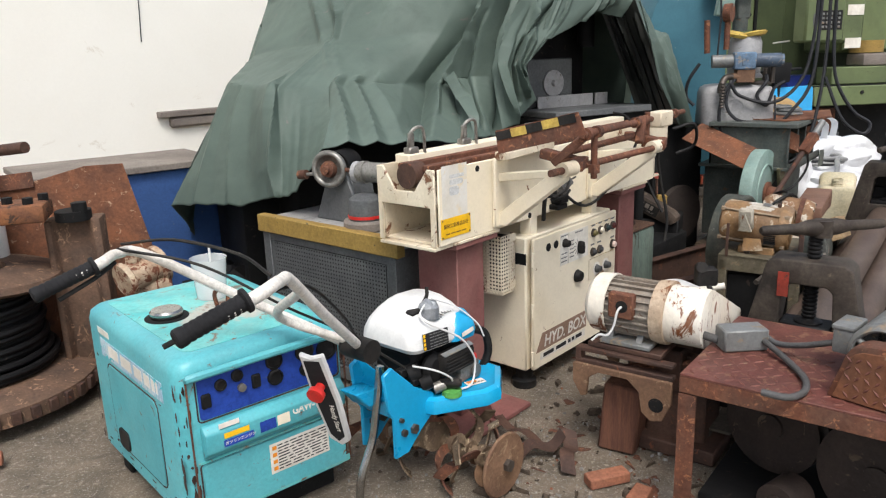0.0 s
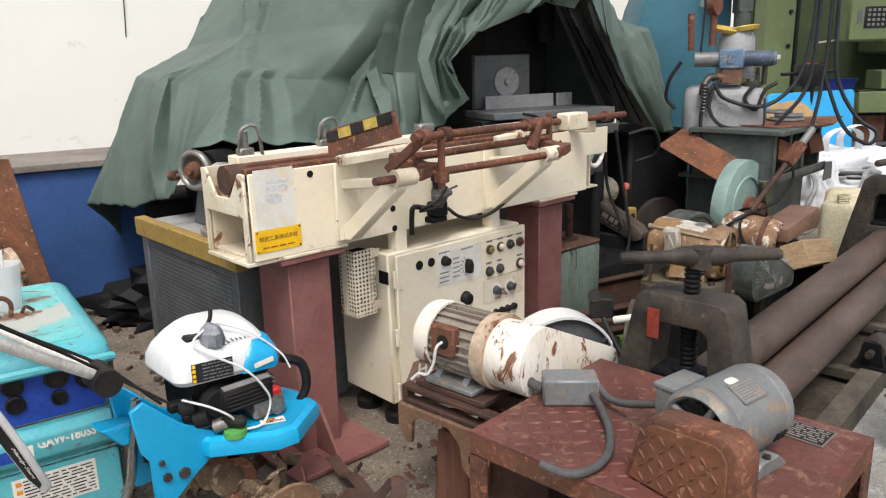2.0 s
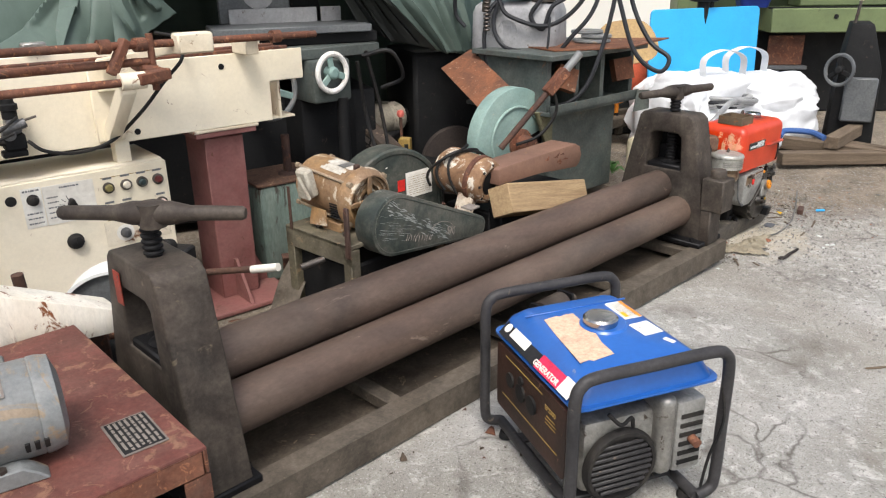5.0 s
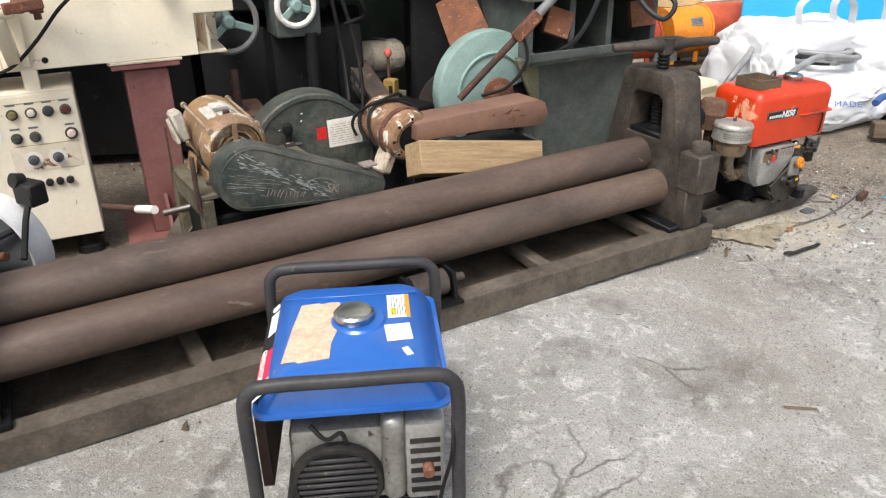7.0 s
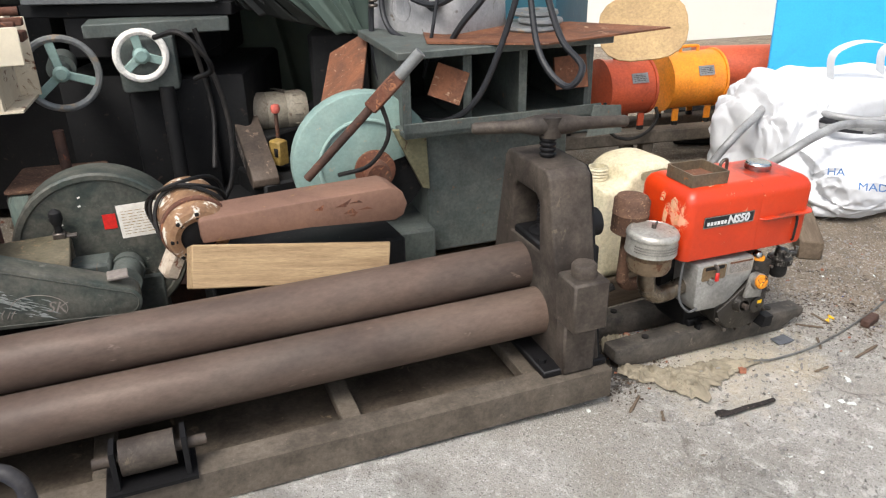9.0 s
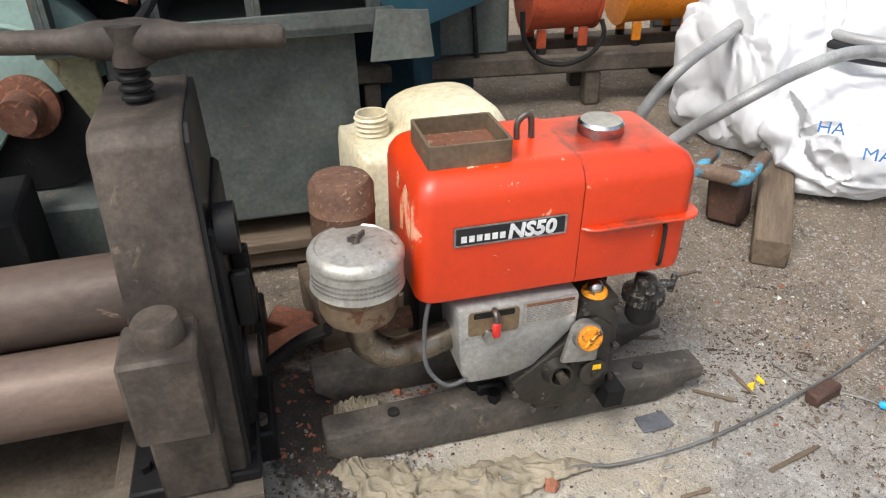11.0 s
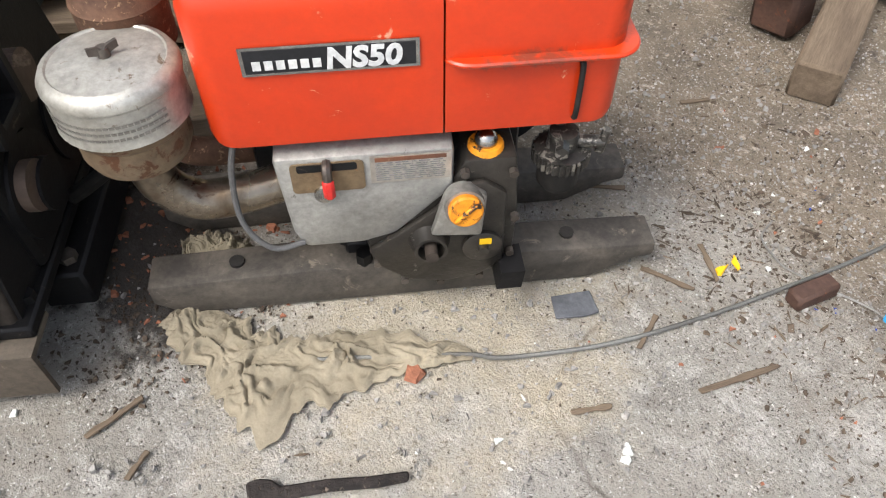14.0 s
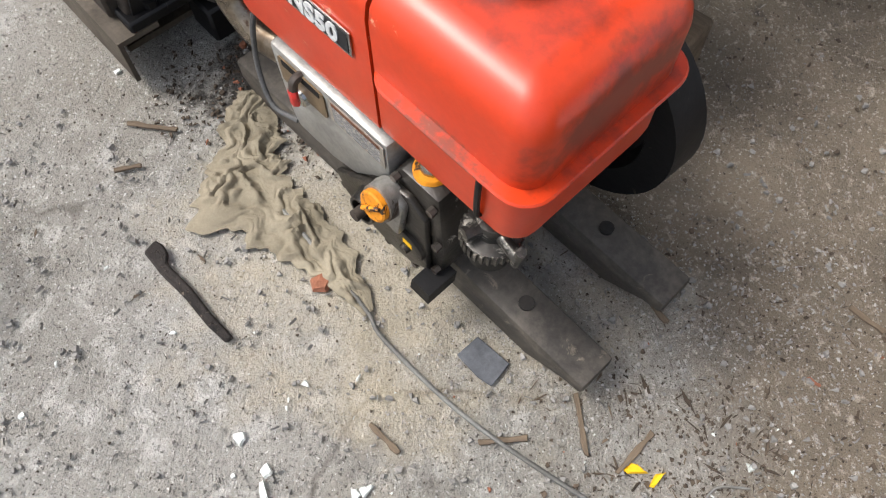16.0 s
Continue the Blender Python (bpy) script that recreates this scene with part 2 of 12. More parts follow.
M_roll = mat("dull_steel_roller", rgb(97, 80, 70), rgb(64, 55, 50), rgb(128, 112, 100), rough=0.47, metal=0.1, amount=0.16, s1=3.2, s2=9, stretch=(0.45, 1, 1), bump=0.12, dust=0.12, fleck=0.7)
M_cast = mat("dirty_cast_iron", rgb(62, 54, 48), rgb(42, 38, 35), rgb(92, 82, 68), rough=0.6, metal=0.1, amount=0.16, s1=5, s2=14, dust=0.18)
M_black = mat("greasy_black_iron", rgb(25, 24, 25), rgb(17, 17, 18), rgb(64, 58, 52), rough=0.55, metal=0.1, amount=0.12, s1=6, s2=30)
M_bolt = mat("steel_bolts", rgb(110, 104, 98), rgb(70, 62, 56), RUST, rough=0.45, metal=0.7, amount=0.2)
M_base = mat("dusty_base_steel", rgb(84, 76, 66), rgb(64, 58, 51), rgb(104, 94, 80), rough=0.75, amount=0.14, s1=4, s2=60, dust=0.25)
M_rubber = mat("black_rubber", rgb(24, 24, 25), rgb(17, 17, 18), rough=0.6, bump=0.1, dust=0.08)
M_hose = mat("dark_hose", rgb(44, 45, 48), rgb(34, 35, 37), rough=0.45, bump=0.05)
M_teal = mat("turquoise_paint", rgb(88, 178, 186), rgb(76, 162, 172), rgb(112, 74, 52), rough=0.4, amount=0.2, s1=3, s2=20, dust=0.12, fleck=0.5, grime=0.45)
M_tealtop = mat("worn_turquoise_paint", rgb(108, 196, 192), rgb(84, 178, 180), rgb(128, 96, 74), rough=0.5, amount=0.32, s1=6, s2=14, dust=0.4, fleck=0.5)
M_bluepanel = mat("blue_panel_paint", rgb(42, 74, 164), rgb(34, 60, 140), rgb(90, 96, 110), rough=0.45, amount=0.12)
M_kub = mat("bright_blue_plastic", rgb(20, 160, 208), rgb(18, 148, 196), rough=0.28, s1=3, bump=0.02, coat=0.3, grime=0.35, fleck=0.3)
M_white = mat("white_plastic", rgb(218, 218, 216), rgb(202, 202, 200), rough=0.35, s1=5, bump=0.02, grime=0.35, fleck=0.3)
M_whitebar = mat("white_painted_tube", rgb(232, 228, 220), rgb(208, 202, 192), rgb(140, 120, 100), rough=0.4, amount=0.06)
M_grip = mat("rubber_grip", rgb(34, 34, 36), rgb(26, 26, 27), rough=0.75, grain=140, bump=0.4)
M_alu = mat("cast_aluminium", rgb(160, 158, 152), rgb(118, 114, 108), rgb(84, 74, 64), rough=0.42, metal=0.6, amount=0.22, s1=9, s2=30)
M_greycase = mat("grey_engine_casing", rgb(166, 165, 160), rgb(134, 132, 128), rgb(80, 74, 66), rough=0.4, metal=0.45, amount=0.14, s1=7, s2=26)
M_red = mat("red_engine_paint", rgb(194, 53, 8), rgb(178, 47, 10), rgb(206, 160, 130), rough=0.38, amount=0.06, s1=4, s2=22, coat=0.12, bump=0.04, grime=0.35, fleck=0.3)
M_yamblue = mat("blue_tank_paint", rgb(30, 90, 166), rgb(28, 80, 150), rgb(146, 140, 120), rough=0.32, amount=0.06, s1=4, s2=10, coat=0.25, bump=0.03, grime=0.35, fleck=0.3)
M_frame = mat("black_tube_paint", rgb(62, 60, 60), rgb(46, 45, 46), rgb(104, 92, 82), rough=0.45, amount=0.14)
M_panelbrown = mat("dark_control_panel", rgb(62, 42, 34), rgb(44, 34, 30), rgb(120, 88, 66), rough=0.5, amount=0.1)
M_tarp = mat("green_tarpaulin", rgb(90, 104, 96), rgb(77, 90, 83), rgb(104, 102, 98), rough=0.55, amount=0.1, s1=2.2, s2=7, grain=160, bump=0.12, fleck=0.25, grime=0.7)
# inner side of the flap: dirt, with the shade inside mixed into the colour
M_tarpin = mat("dirty_shaded_tarpaulin", rgb(40, 42, 39), rgb(30, 31, 30), rgb(70, 62, 52), rough=0.45, amount=0.12, s1=4, s2=8, grain=120, bump=0.15, fleck=0.3)
M_green = mat("machine_green", rgb(104, 116, 80), rgb(88, 98, 70), rgb(62, 60, 48), rough=0.5, amount=0.12, s1=2, fleck=0.3, grime=0.6)
M_tealm = mat("machine_teal", rgb(62, 106, 120), rgb(52, 92, 106), rgb(140, 150, 140), rough=0.5, amount=0.08, s1=2, s2=8, fleck=0.3, grime=0.45)
M_mgreen = mat("grey_green_machine_paint", rgb(86, 93, 89), rgb(64, 70, 68), rgb(112, 86, 66), rough=0.5, amount=0.18, s1=5, s2=20, dust=0.12)
M_dkgreen = mat("dark_green_guard", rgb(58, 65, 60), rgb(46, 52, 49), rgb(118, 120, 112), rough=0.5, amount=0.16, s1=5, s2=9, dust=0.3)
M_seaf = mat("pale_sea_green_paint", rgb(136, 160, 152), rgb(114, 138, 132), rgb(160, 150, 130), rough=0.5, amount=0.14, s1=5, s2=20, dust=0.15, fleck=0.5, grime=0.45)
M_grey = mat("grey_machine_paint", rgb(160, 160, 160), rgb(128, 128, 130), rgb(92, 82, 74), rough=0.45, amount=0.22, s1=5, s2=18, dust=0.12, fleck=0.5)
M_greym = mat("grey_motor_paint", rgb(118, 121, 121), rgb(98, 99, 97), rgb(134, 118, 98), rough=0.42, amount=0.36, s1=6, s2=14, fleck=0.8, dust=0.1)
M_meshgrey = mat("grey_sheet_steel", rgb(104, 106, 106), rgb(88, 90, 92), rough=0.5, metal=0.2, s1=4)
M_brass = mat("yellowed_rail_paint", rgb(158, 130, 70), rgb(138, 114, 66), rgb(70, 60, 50), rough=0.5, amount=0.12)
M_brownm = mat("brown_motor_paint", rgb(150, 116, 76), rgb(118, 92, 68), rgb(186, 174, 154), rough=0.5, amount=0.28, s1=6, s2=12, dust=0.25)
M_wood = mat("raw_timber", rgb(164, 140, 106), rgb(138, 114, 86), rgb(118, 96, 72), rough=0.8, amount=0.16, s1=4, s2=7, stretch=(1, 14, 14), grain=40)
M_oldwood = mat("weathered_timber", rgb(112, 98, 82), rgb(86, 74, 62), rough=0.85, s1=3, stretch=(1, 12, 12), grain=40, bump=0.3)
M_sack = mat("woven_white_sack", rgb(212, 213, 214), rgb(196, 197, 199), rough=0.7, s1=4, grain=9, bump=0.45, grime=0.5, fleck=0.12)
M_orange = mat("orange_fan_paint", rgb(236, 146, 34), rgb(214, 126, 32), rgb(120, 96, 70), rough=0.4, amount=0.08)
M_redor = mat("red_orange_fan_paint", rgb(186, 84, 54), rgb(164, 74, 50), rgb(110, 80, 60), rough=0.45, amount=0.12)
M_bluesheet = mat("sky_blue_sheet", rgb(50, 166, 222), rgb(46, 156, 212), rgb(40, 90, 130), rough=0.4, amount=0.04, s1=2, grime=0.35, fleck=0.3)
M_bluecab = mat("blue_cabinet_paint", rgb(62, 92, 146), rgb(54, 82, 130), rgb(120, 120, 118), rough=0.5, amount=0.06, s1=2, fleck=0.5)
M_slab = mat("grey_tabletop", rgb(132, 124, 116), rgb(112, 104, 98), rough=0.7, s1=3)
M_can = mat("yellowed_plastic", rgb(216, 208, 180), rgb(196, 184, 150), rough=0.4, s1=5, bump=0.02)
M_print = flat("print_black", rgb(38, 38, 40))
M_paper = mat("paper_label", rgb(226, 222, 212), rgb(204, 198, 186), rough=0.7, s1=12, bump=0.02, grime=0.35, fleck=0.3)
M_yellow = mat("yellow_sign", rgb(236, 186, 34), rgb(222, 172, 30), rough=0.45, s1=6, bump=0.02, fleck=0.3)
M_orangecap = mat("orange_oil_cap", rgb(232, 152, 36), rgb(170, 100, 34), rgb(50, 42, 36), rough=0.5, amount=0.42, s2=60)
M_chrome = mat("dull_chrome", rgb(190, 190, 188), rgb(150, 148, 144), rough=0.22, metal=1.0, bump=0.03)
M_card = mat("torn_cardboard_tape", rgb(208, 176, 150), rgb(196, 162, 138), rough=0.8, s1=14)
M_redp = flat("red_plastic", rgb(206, 44, 38), 0.4)
M_clear = glassy("clear_plastic", rgb(225, 228, 228), 0.2, 0.4)
M_rag = mat("grey_brown_rag", rgb(146, 137, 118), rgb(114, 106, 90), rough=0.95, s1=9, grain=240, bump=0.3, fleck=0.4)
M_scale = mat("flaking_fine_rust", rgb(104, 78, 62), rgb(84, 64, 54), rgb(150, 122, 96), rough=0.85, amount=0.3, s1=16, s2=110, bump=0.4)
M_brick = mat("broken_brick", rgb(158, 104, 80), rgb(130, 88, 70), rough=0.9, s1=20, bump=0.4, vary=0.2)
M_stone = mat("rubble_stone", rgb(176, 172, 166), rgb(132, 129, 124), rough=0.9, s1=18, bump=0.4, vary=0.35)
M_tilew = mat("white_shard", rgb(216, 220, 214), rgb(200, 204, 198), rough=0.4, s1=12)
M_leaf = mat("weed_leaf", rgb(84, 128, 58), rgb(66, 104, 48), rough=0.6, s1=12, vary=0.25)
# dark iron; its near-black also carries the shade under tarpaulin and table
M_dark = mat("iron_and_deep_shade", rgb(26, 26, 26), rgb(18, 18, 19), rgb(56, 48, 42), rough=0.7, amount=0.2)


# ---- ground and wall ----
def soil_material():
    m = bpy.data.materials.new("concrete_and_dirt")
    m.use_nodes = True
    n, l = m.node_tree.nodes, m.node_tree.links
    bsdf = n["Principled BSDF"]
    co = n.new("ShaderNodeTexCoord")

    def tex(scale, detail=8.0, r=0.62, warp=0.0):
        t = n.new("ShaderNodeTexNoise")
        t.inputs["Scale"].default_value, t.inputs["Detail"].default_value, t.inputs["Roughness"].default_value = scale, detail, r
        t.inputs["Distortion"].default_value = warp
        l.new(co.outputs["Object"], t.inputs["Vector"])
        return t.outputs["Fac"]

    def ramp(src, lo, hi, a=0.0, b=1.0):
        r = n.new("ShaderNodeMapRange")
        for k, v in (("From Min", lo), ("From Max", hi), ("To Min", a), ("To Max", b)):
            r.inputs[k].default_value = v
        l.new(src, r.inputs["Value"])
        return r.outputs[0]

    def mix(fac, a, b, kind="MIX"):
        x = n.new("ShaderNodeMix")
        x.data_type, x.blend_type = "RGBA", kind
        for sock, val in ((x.inputs[0], fac), (x.inputs[6], a), (x.inputs[7], b)):
            if isinstance(val, (tuple, float)):
                sock.default_value = val
            else:
                l.new(val, sock)
        return x.outputs[2]

    concrete = mix(ramp(tex(2.2, 6), 0.35, 0.65), rgb(181, 178, 171), rgb(153, 150, 142))
    concrete = mix(ramp(tex(19, 10, 0.72, 0.5), 0.52, 0.64), concrete, rgb(209, 207, 201))
    concrete = mix(ramp(tex(6, 10, 0.74, 0.7), 0.55, 0.68, 0.0, 0.75), concrete, rgb(140, 134, 125))
    concrete = mix(ramp(tex(1.1, 7, 0.6, 0.4), 0.48, 0.66, 0.0, 0.7), concrete, rgb(146, 139, 127))
    concrete = mix(ramp(tex(70, 8, 0.75), 0.6, 0.66, 0.0, 0.7), concrete, rgb(112, 107, 100))
    concrete = mix(ramp(tex(150, 6, 0.75), 0.56, 0.62), concrete, rgb(96, 92, 86))
    concrete = mix(ramp(tex(190, 5, 0.7, 0.3), 0.6, 0.66), concrete, rgb(226, 225, 220))
    dirt = mix(ramp(tex(5, 7), 0.35, 0.65), rgb(136, 123, 106), rgb(104, 94, 81))
    dirt = mix(ramp(tex(55, 8, 0.72), 0.56, 0.66), dirt, rgb(176, 164, 148))
    dirt = mix(ramp(tex(16, 8, 0.7, 0.4), 0.6, 0.7), dirt, rgb(74, 67, 60))
    dirt = mix(ramp(tex(170, 6, 0.75), 0.57, 0.65), dirt, rgb(196, 188, 176))
    dirt = mix(ramp(tex(130, 6, 0.75, 0.3), 0.59, 0.66), dirt, rgb(62, 56, 50))
    # the slab's edge runs beside the roller bed; past it lies earth
    sep = n.new("ShaderNodeSeparateXYZ")
    rot = n.new("ShaderNodeMapping")
    rot.vector_type = "POINT"
    rot.inputs["Rotation"].default_value = (0, 0, radians(-58))
    l.new(co.outputs["Object"], rot.inputs["Vector"])
    l.new(rot.outputs[0], sep.inputs[0])
    add = n.new("ShaderNodeMath")
    add.operation = "ADD"
    l.new(sep.outputs[1], add.inputs[0])
    l.new(ramp(tex(1.3, 6, 0.6, 0.6), 0.2, 0.8, -0.45, 0.45), add.inputs[1])
    edge = ramp(add.outputs[0], 0.02, 0.34)
    far = n.new("ShaderNodeMath")
    far.operation = "MAXIMUM"
    l.new(edge, far.inputs[0])
    add2 = n.new("ShaderNodeMath")
    add2.operation = "ADD"
    line = n.new("ShaderNodeVectorMath")
    line.operation = "DOT_PRODUCT"
    line.inputs[1].default_value = (-0.148, 1.272, 0.0)
    l.new(co.outputs["Object"], line.inputs[0])
    l.new(line.outputs["Value"], add2.inputs[0])
    l.new(ramp(tex(2.2, 9, 0.75, 0.5), 0.2, 0.8, -0.26, 0.26), add2.inputs[1])
    l.new(ramp(add2.outputs[0], 5.95, 6.5), far.inputs[1])
    vor = n.new("ShaderNodeTexVoronoi")
    vor.feature = "DISTANCE_TO_EDGE"
    vor.inputs["Scale"].default_value = 2.6
    warp = n.new("ShaderNodeMix")
    warp.data_type = "VECTOR"
    warp.inputs[0].default_value = 0.18
    cloud = n.new("ShaderNodeTexNoise")
    cloud.inputs["Scale"].default_value, cloud.inputs["Detail"].default_value = 4.0, 8.0
    l.new(co.outputs["Object"], cloud.inputs["Vector"])
    l.new(co.outputs["Object"], warp.inputs[4])
    l.new(cloud.outputs["Color"], warp.inputs[5])
    l.new(warp.outputs[1], vor.inputs["Vector"])
    crack = n.new("ShaderNodeMath")
    crack.operation = "MULTIPLY"
    l.new(ramp(vor.outputs["Distance"], 0.0, 0.016, 0.85, 0.0), crack.inputs[0])
    l.new(ramp(tex(1.9, 4), 0.5, 0.62), crack.inputs[1])
    concrete = mix(crack.outputs[0], concrete, rgb(84, 78, 70))
    col = mix(far.outputs[0], concrete, dirt)
    col = mix(ramp(tex(9, 9, 0.72, 0.8), 0.62, 0.72, 0.0, 0.6), col, rgb(92, 86, 78))
    col = mix(ramp(tex(34, 9, 0.75, 0.4), 0.6, 0.68, 0.0, 0.55), col, rgb(214, 212, 206))
    oil = ramp(tex(2.7, 7, 0.6, 0.9), 0.6, 0.72, 0.0, 0.6)
    col = mix(oil, col, rgb(66, 60, 56))
    l.new(col, bsdf.inputs["Base Color"])
    bsdf.inputs["Roughness"].default_value = 0.92
    h = n.new("ShaderNodeMath")
    h.operation = "ADD"
    l.new(tex(48, 10, 0.72), h.inputs[0])
    l.new(tex(220, 6, 0.7), h.inputs[1])
    b = n.new("ShaderNodeBump")
    b.inputs["Strength"].default_value, b.inputs["Distance"].default_value = 0.95, 0.0095
    l.new(h.outputs[0], b.inputs["Height"])
    l.new(b.outputs[0], bsdf.inputs["Normal"])
    return m


M_soil = soil_material()


def stain(material, c, radii, colour, lo=0.35, hi=0.6, scale=26.0, strength=0.9):
    """A blotch of soot or bare metal about one spot of the paint, with a ragged edge."""
    n, l = material.node_tree.nodes, material.node_tree.links
    sock = n["Principled BSDF"].inputs["Base Color"]
    old = sock.links[0].from_socket
    co = n.new("ShaderNodeTexCoord")
    mp = n.new("ShaderNodeMapping")
    mp.vector_type = "TEXTURE"
    mp.inputs["Location"].default_value, mp.inputs["Scale"].default_value = c, radii
    l.new(co.outputs["Object"], mp.inputs["Vector"])
    ball = n.new("ShaderNodeTexGradient")
    ball.gradient_type = "SPHERICAL"
    l.new(mp.outputs[0], ball.inputs["Vector"])
    t = n.new("ShaderNodeTexNoise")
    t.inputs["Scale"].default_value, t.inputs["Detail"].default_value, t.inputs["Roughness"].default_value = scale, 8.0, 0.65
    l.new(co.outputs["Object"], t.inputs["Vector"])
    mul = n.new("ShaderNodeMath")
    mul.operation = "MULTIPLY_ADD"
    l.new(ball.outputs["Fac"], mul.inputs[0])
    mul.inputs[1].default_value = 0.6
    l.new(t.outputs["Fac"], mul.inputs[2])
    lim = n.new("ShaderNodeMath")
    lim.operation = "GREATER_THAN"
    l.new(ball.outputs["Fac"], lim.inputs[0])
    lim.inputs[1].default_value = 0.001
    r = n.new("ShaderNodeMapRange")
    for k, v in (("From Min", lo), ("From Max", hi), ("To Min", 0.0), ("To Max", strength)):
        r.inputs[k].default_value = v
    l.new(mul.outputs[0], r.inputs["Value"])
    both = n.new("ShaderNodeMath")
    both.operation = "MULTIPLY"
    l.new(r.outputs[0], both.inputs[0])
    l.new(lim.outputs[0], both.inputs[1])
    x = n.new("ShaderNodeMix")
    x.data_type = "RGBA"
    l.new(both.outputs[0], x.inputs[0])
    l.new(old, x.inputs[6])
    x.inputs[7].default_value = colour
    l.new(x.outputs[2], sock)


# sand-coloured ground round the engine, oil soaked in beside the roller's end
stain(M_soil, (3.12, 4.88, 0.0), (0.42, 0.5, 0.3), rgb(192, 178, 150), 0.62, 0.95, 9, 0.6)
stain(M_soil, (2.7, 4.58, 0.0), (0.3, 0.24, 0.2), rgb(44, 39, 35), 0.66, 0.78, 14, 0.9)
# blotches of old oil on the slab
stain(M_soil, (2.63, 3.49, 0.0), (0.16, 0.13, 0.2), rgb(92, 86, 76), 0.68, 1.05, 16, 0.5)
stain(M_soil, (3.00, 3.46, 0.0), (0.30, 0.24, 0.2), rgb(108, 101, 90), 0.68, 1.05, 10, 0.5)
stain(M_soil, (3.12, 3.64, 0.0), (0.22, 0.18, 0.2), rgb(100, 94, 84), 0.68, 1.05, 12, 0.5)
stain(M_soil, (2.66, 3.82, 0.0), (0.14, 0.11, 0.2), rgb(96, 90, 82), 0.68, 1.05, 18, 0.5)
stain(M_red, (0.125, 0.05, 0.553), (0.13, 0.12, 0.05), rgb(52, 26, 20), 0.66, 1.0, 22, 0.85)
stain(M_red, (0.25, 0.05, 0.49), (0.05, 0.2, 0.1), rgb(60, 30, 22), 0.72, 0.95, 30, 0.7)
stain(M_red, (-0.06, -0.06, 0.535), (0.3, 0.03, 0.03), rgb(216, 160, 130), 1.13, 1.16, 160, 0.6)
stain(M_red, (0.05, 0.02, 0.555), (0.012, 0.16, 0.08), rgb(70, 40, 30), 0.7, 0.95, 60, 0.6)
stain(M_red, (-0.215, -0.02, 0.47), (0.03, 0.12, 0.1), rgb(222, 168, 136), 0.88, 0.97, 46, 0.7)
stain(M_red, (-0.1, -0.03, 0.56), (0.15, 0.07, 0.02), rgb(196, 176, 146), 1.02, 1.05, 60, 0.85)
stain(M_red, (0.15, -0.07, 0.44), (0.14, 0.03, 0.02), rgb(80, 58, 46), 0.72, 0.9, 70, 0.7)
M_oilsheet = mat("oily_dust_sheet", rgb(70, 61, 51), rgb(52, 46, 39), rgb(110, 96, 78), rough=0.8, amount=0.2, s1=4, s2=20, dust=0.2)
M_case = mat("oily_case_paint", rgb(58, 54, 49), rgb(38, 36, 33), rgb(150, 146, 138), rough=0.36, metal=0.35, amount=0.16, s1=12, s2=34, bump=0.25)


def fall(x, y):
    """The yard's gentle fall towards its open end."""
    k = min(1.0, max(0.0, (6.3 - y) / 0.7))
    return -k * min(0.075, max(0.0, 0.0369 * x + 0.0206 * y - 0.1667))


def build_ground():
    def axis(lo, hi, step_):
        core = list(np.arange(lo, hi + 1e-6, step_))
        return [-900, -150, -40, -14, lo - 3] + core + [hi + 3, 20, 50, 160, 900]

    xs, ys = axis(-3, 6, 0.06), axis(0, 9, 0.06)
    verts, faces = [], []
    for y in ys:
        for x in xs:
            v = Vector((x, y, 0))
            near = max(0.0, 1 - 0.1 * (abs(x - 2) + abs(y - 4)))
            verts.append((x, y, near * (0.008 * noise.noise(v * 1.7) + 0.004 * noise.noise(v * 9.0)) - 0.004 + fall(x, y)))
    w = len(xs)
    for j in range(len(ys) - 1):
        for i in range(w - 1):
            faces.append((j * w + i, j * w + i + 1, (j + 1) * w + i + 1, (j + 1) * w + i))
    me = bpy.data.meshes.new("ground")
    me.from_pydata(verts, [], faces)
    me.materials.append(M_soil)
    me.shade_smooth()
    return tagged(new("ground", me), "dusty grey concrete slab breaking up into brown earth", "ground", kind="structure")


build_ground()
WALL_YAW = 50.0
bm = nb()
box(bm, (4, 0.15, 2.75), (26, 0.3, 5.5))
single("wall_back", bm, M_wall, "tall whitewashed yard wall behind the machines", "wall", kind="structure", at=(-2.3, 6.25, 0), yaw=WALL_YAW)


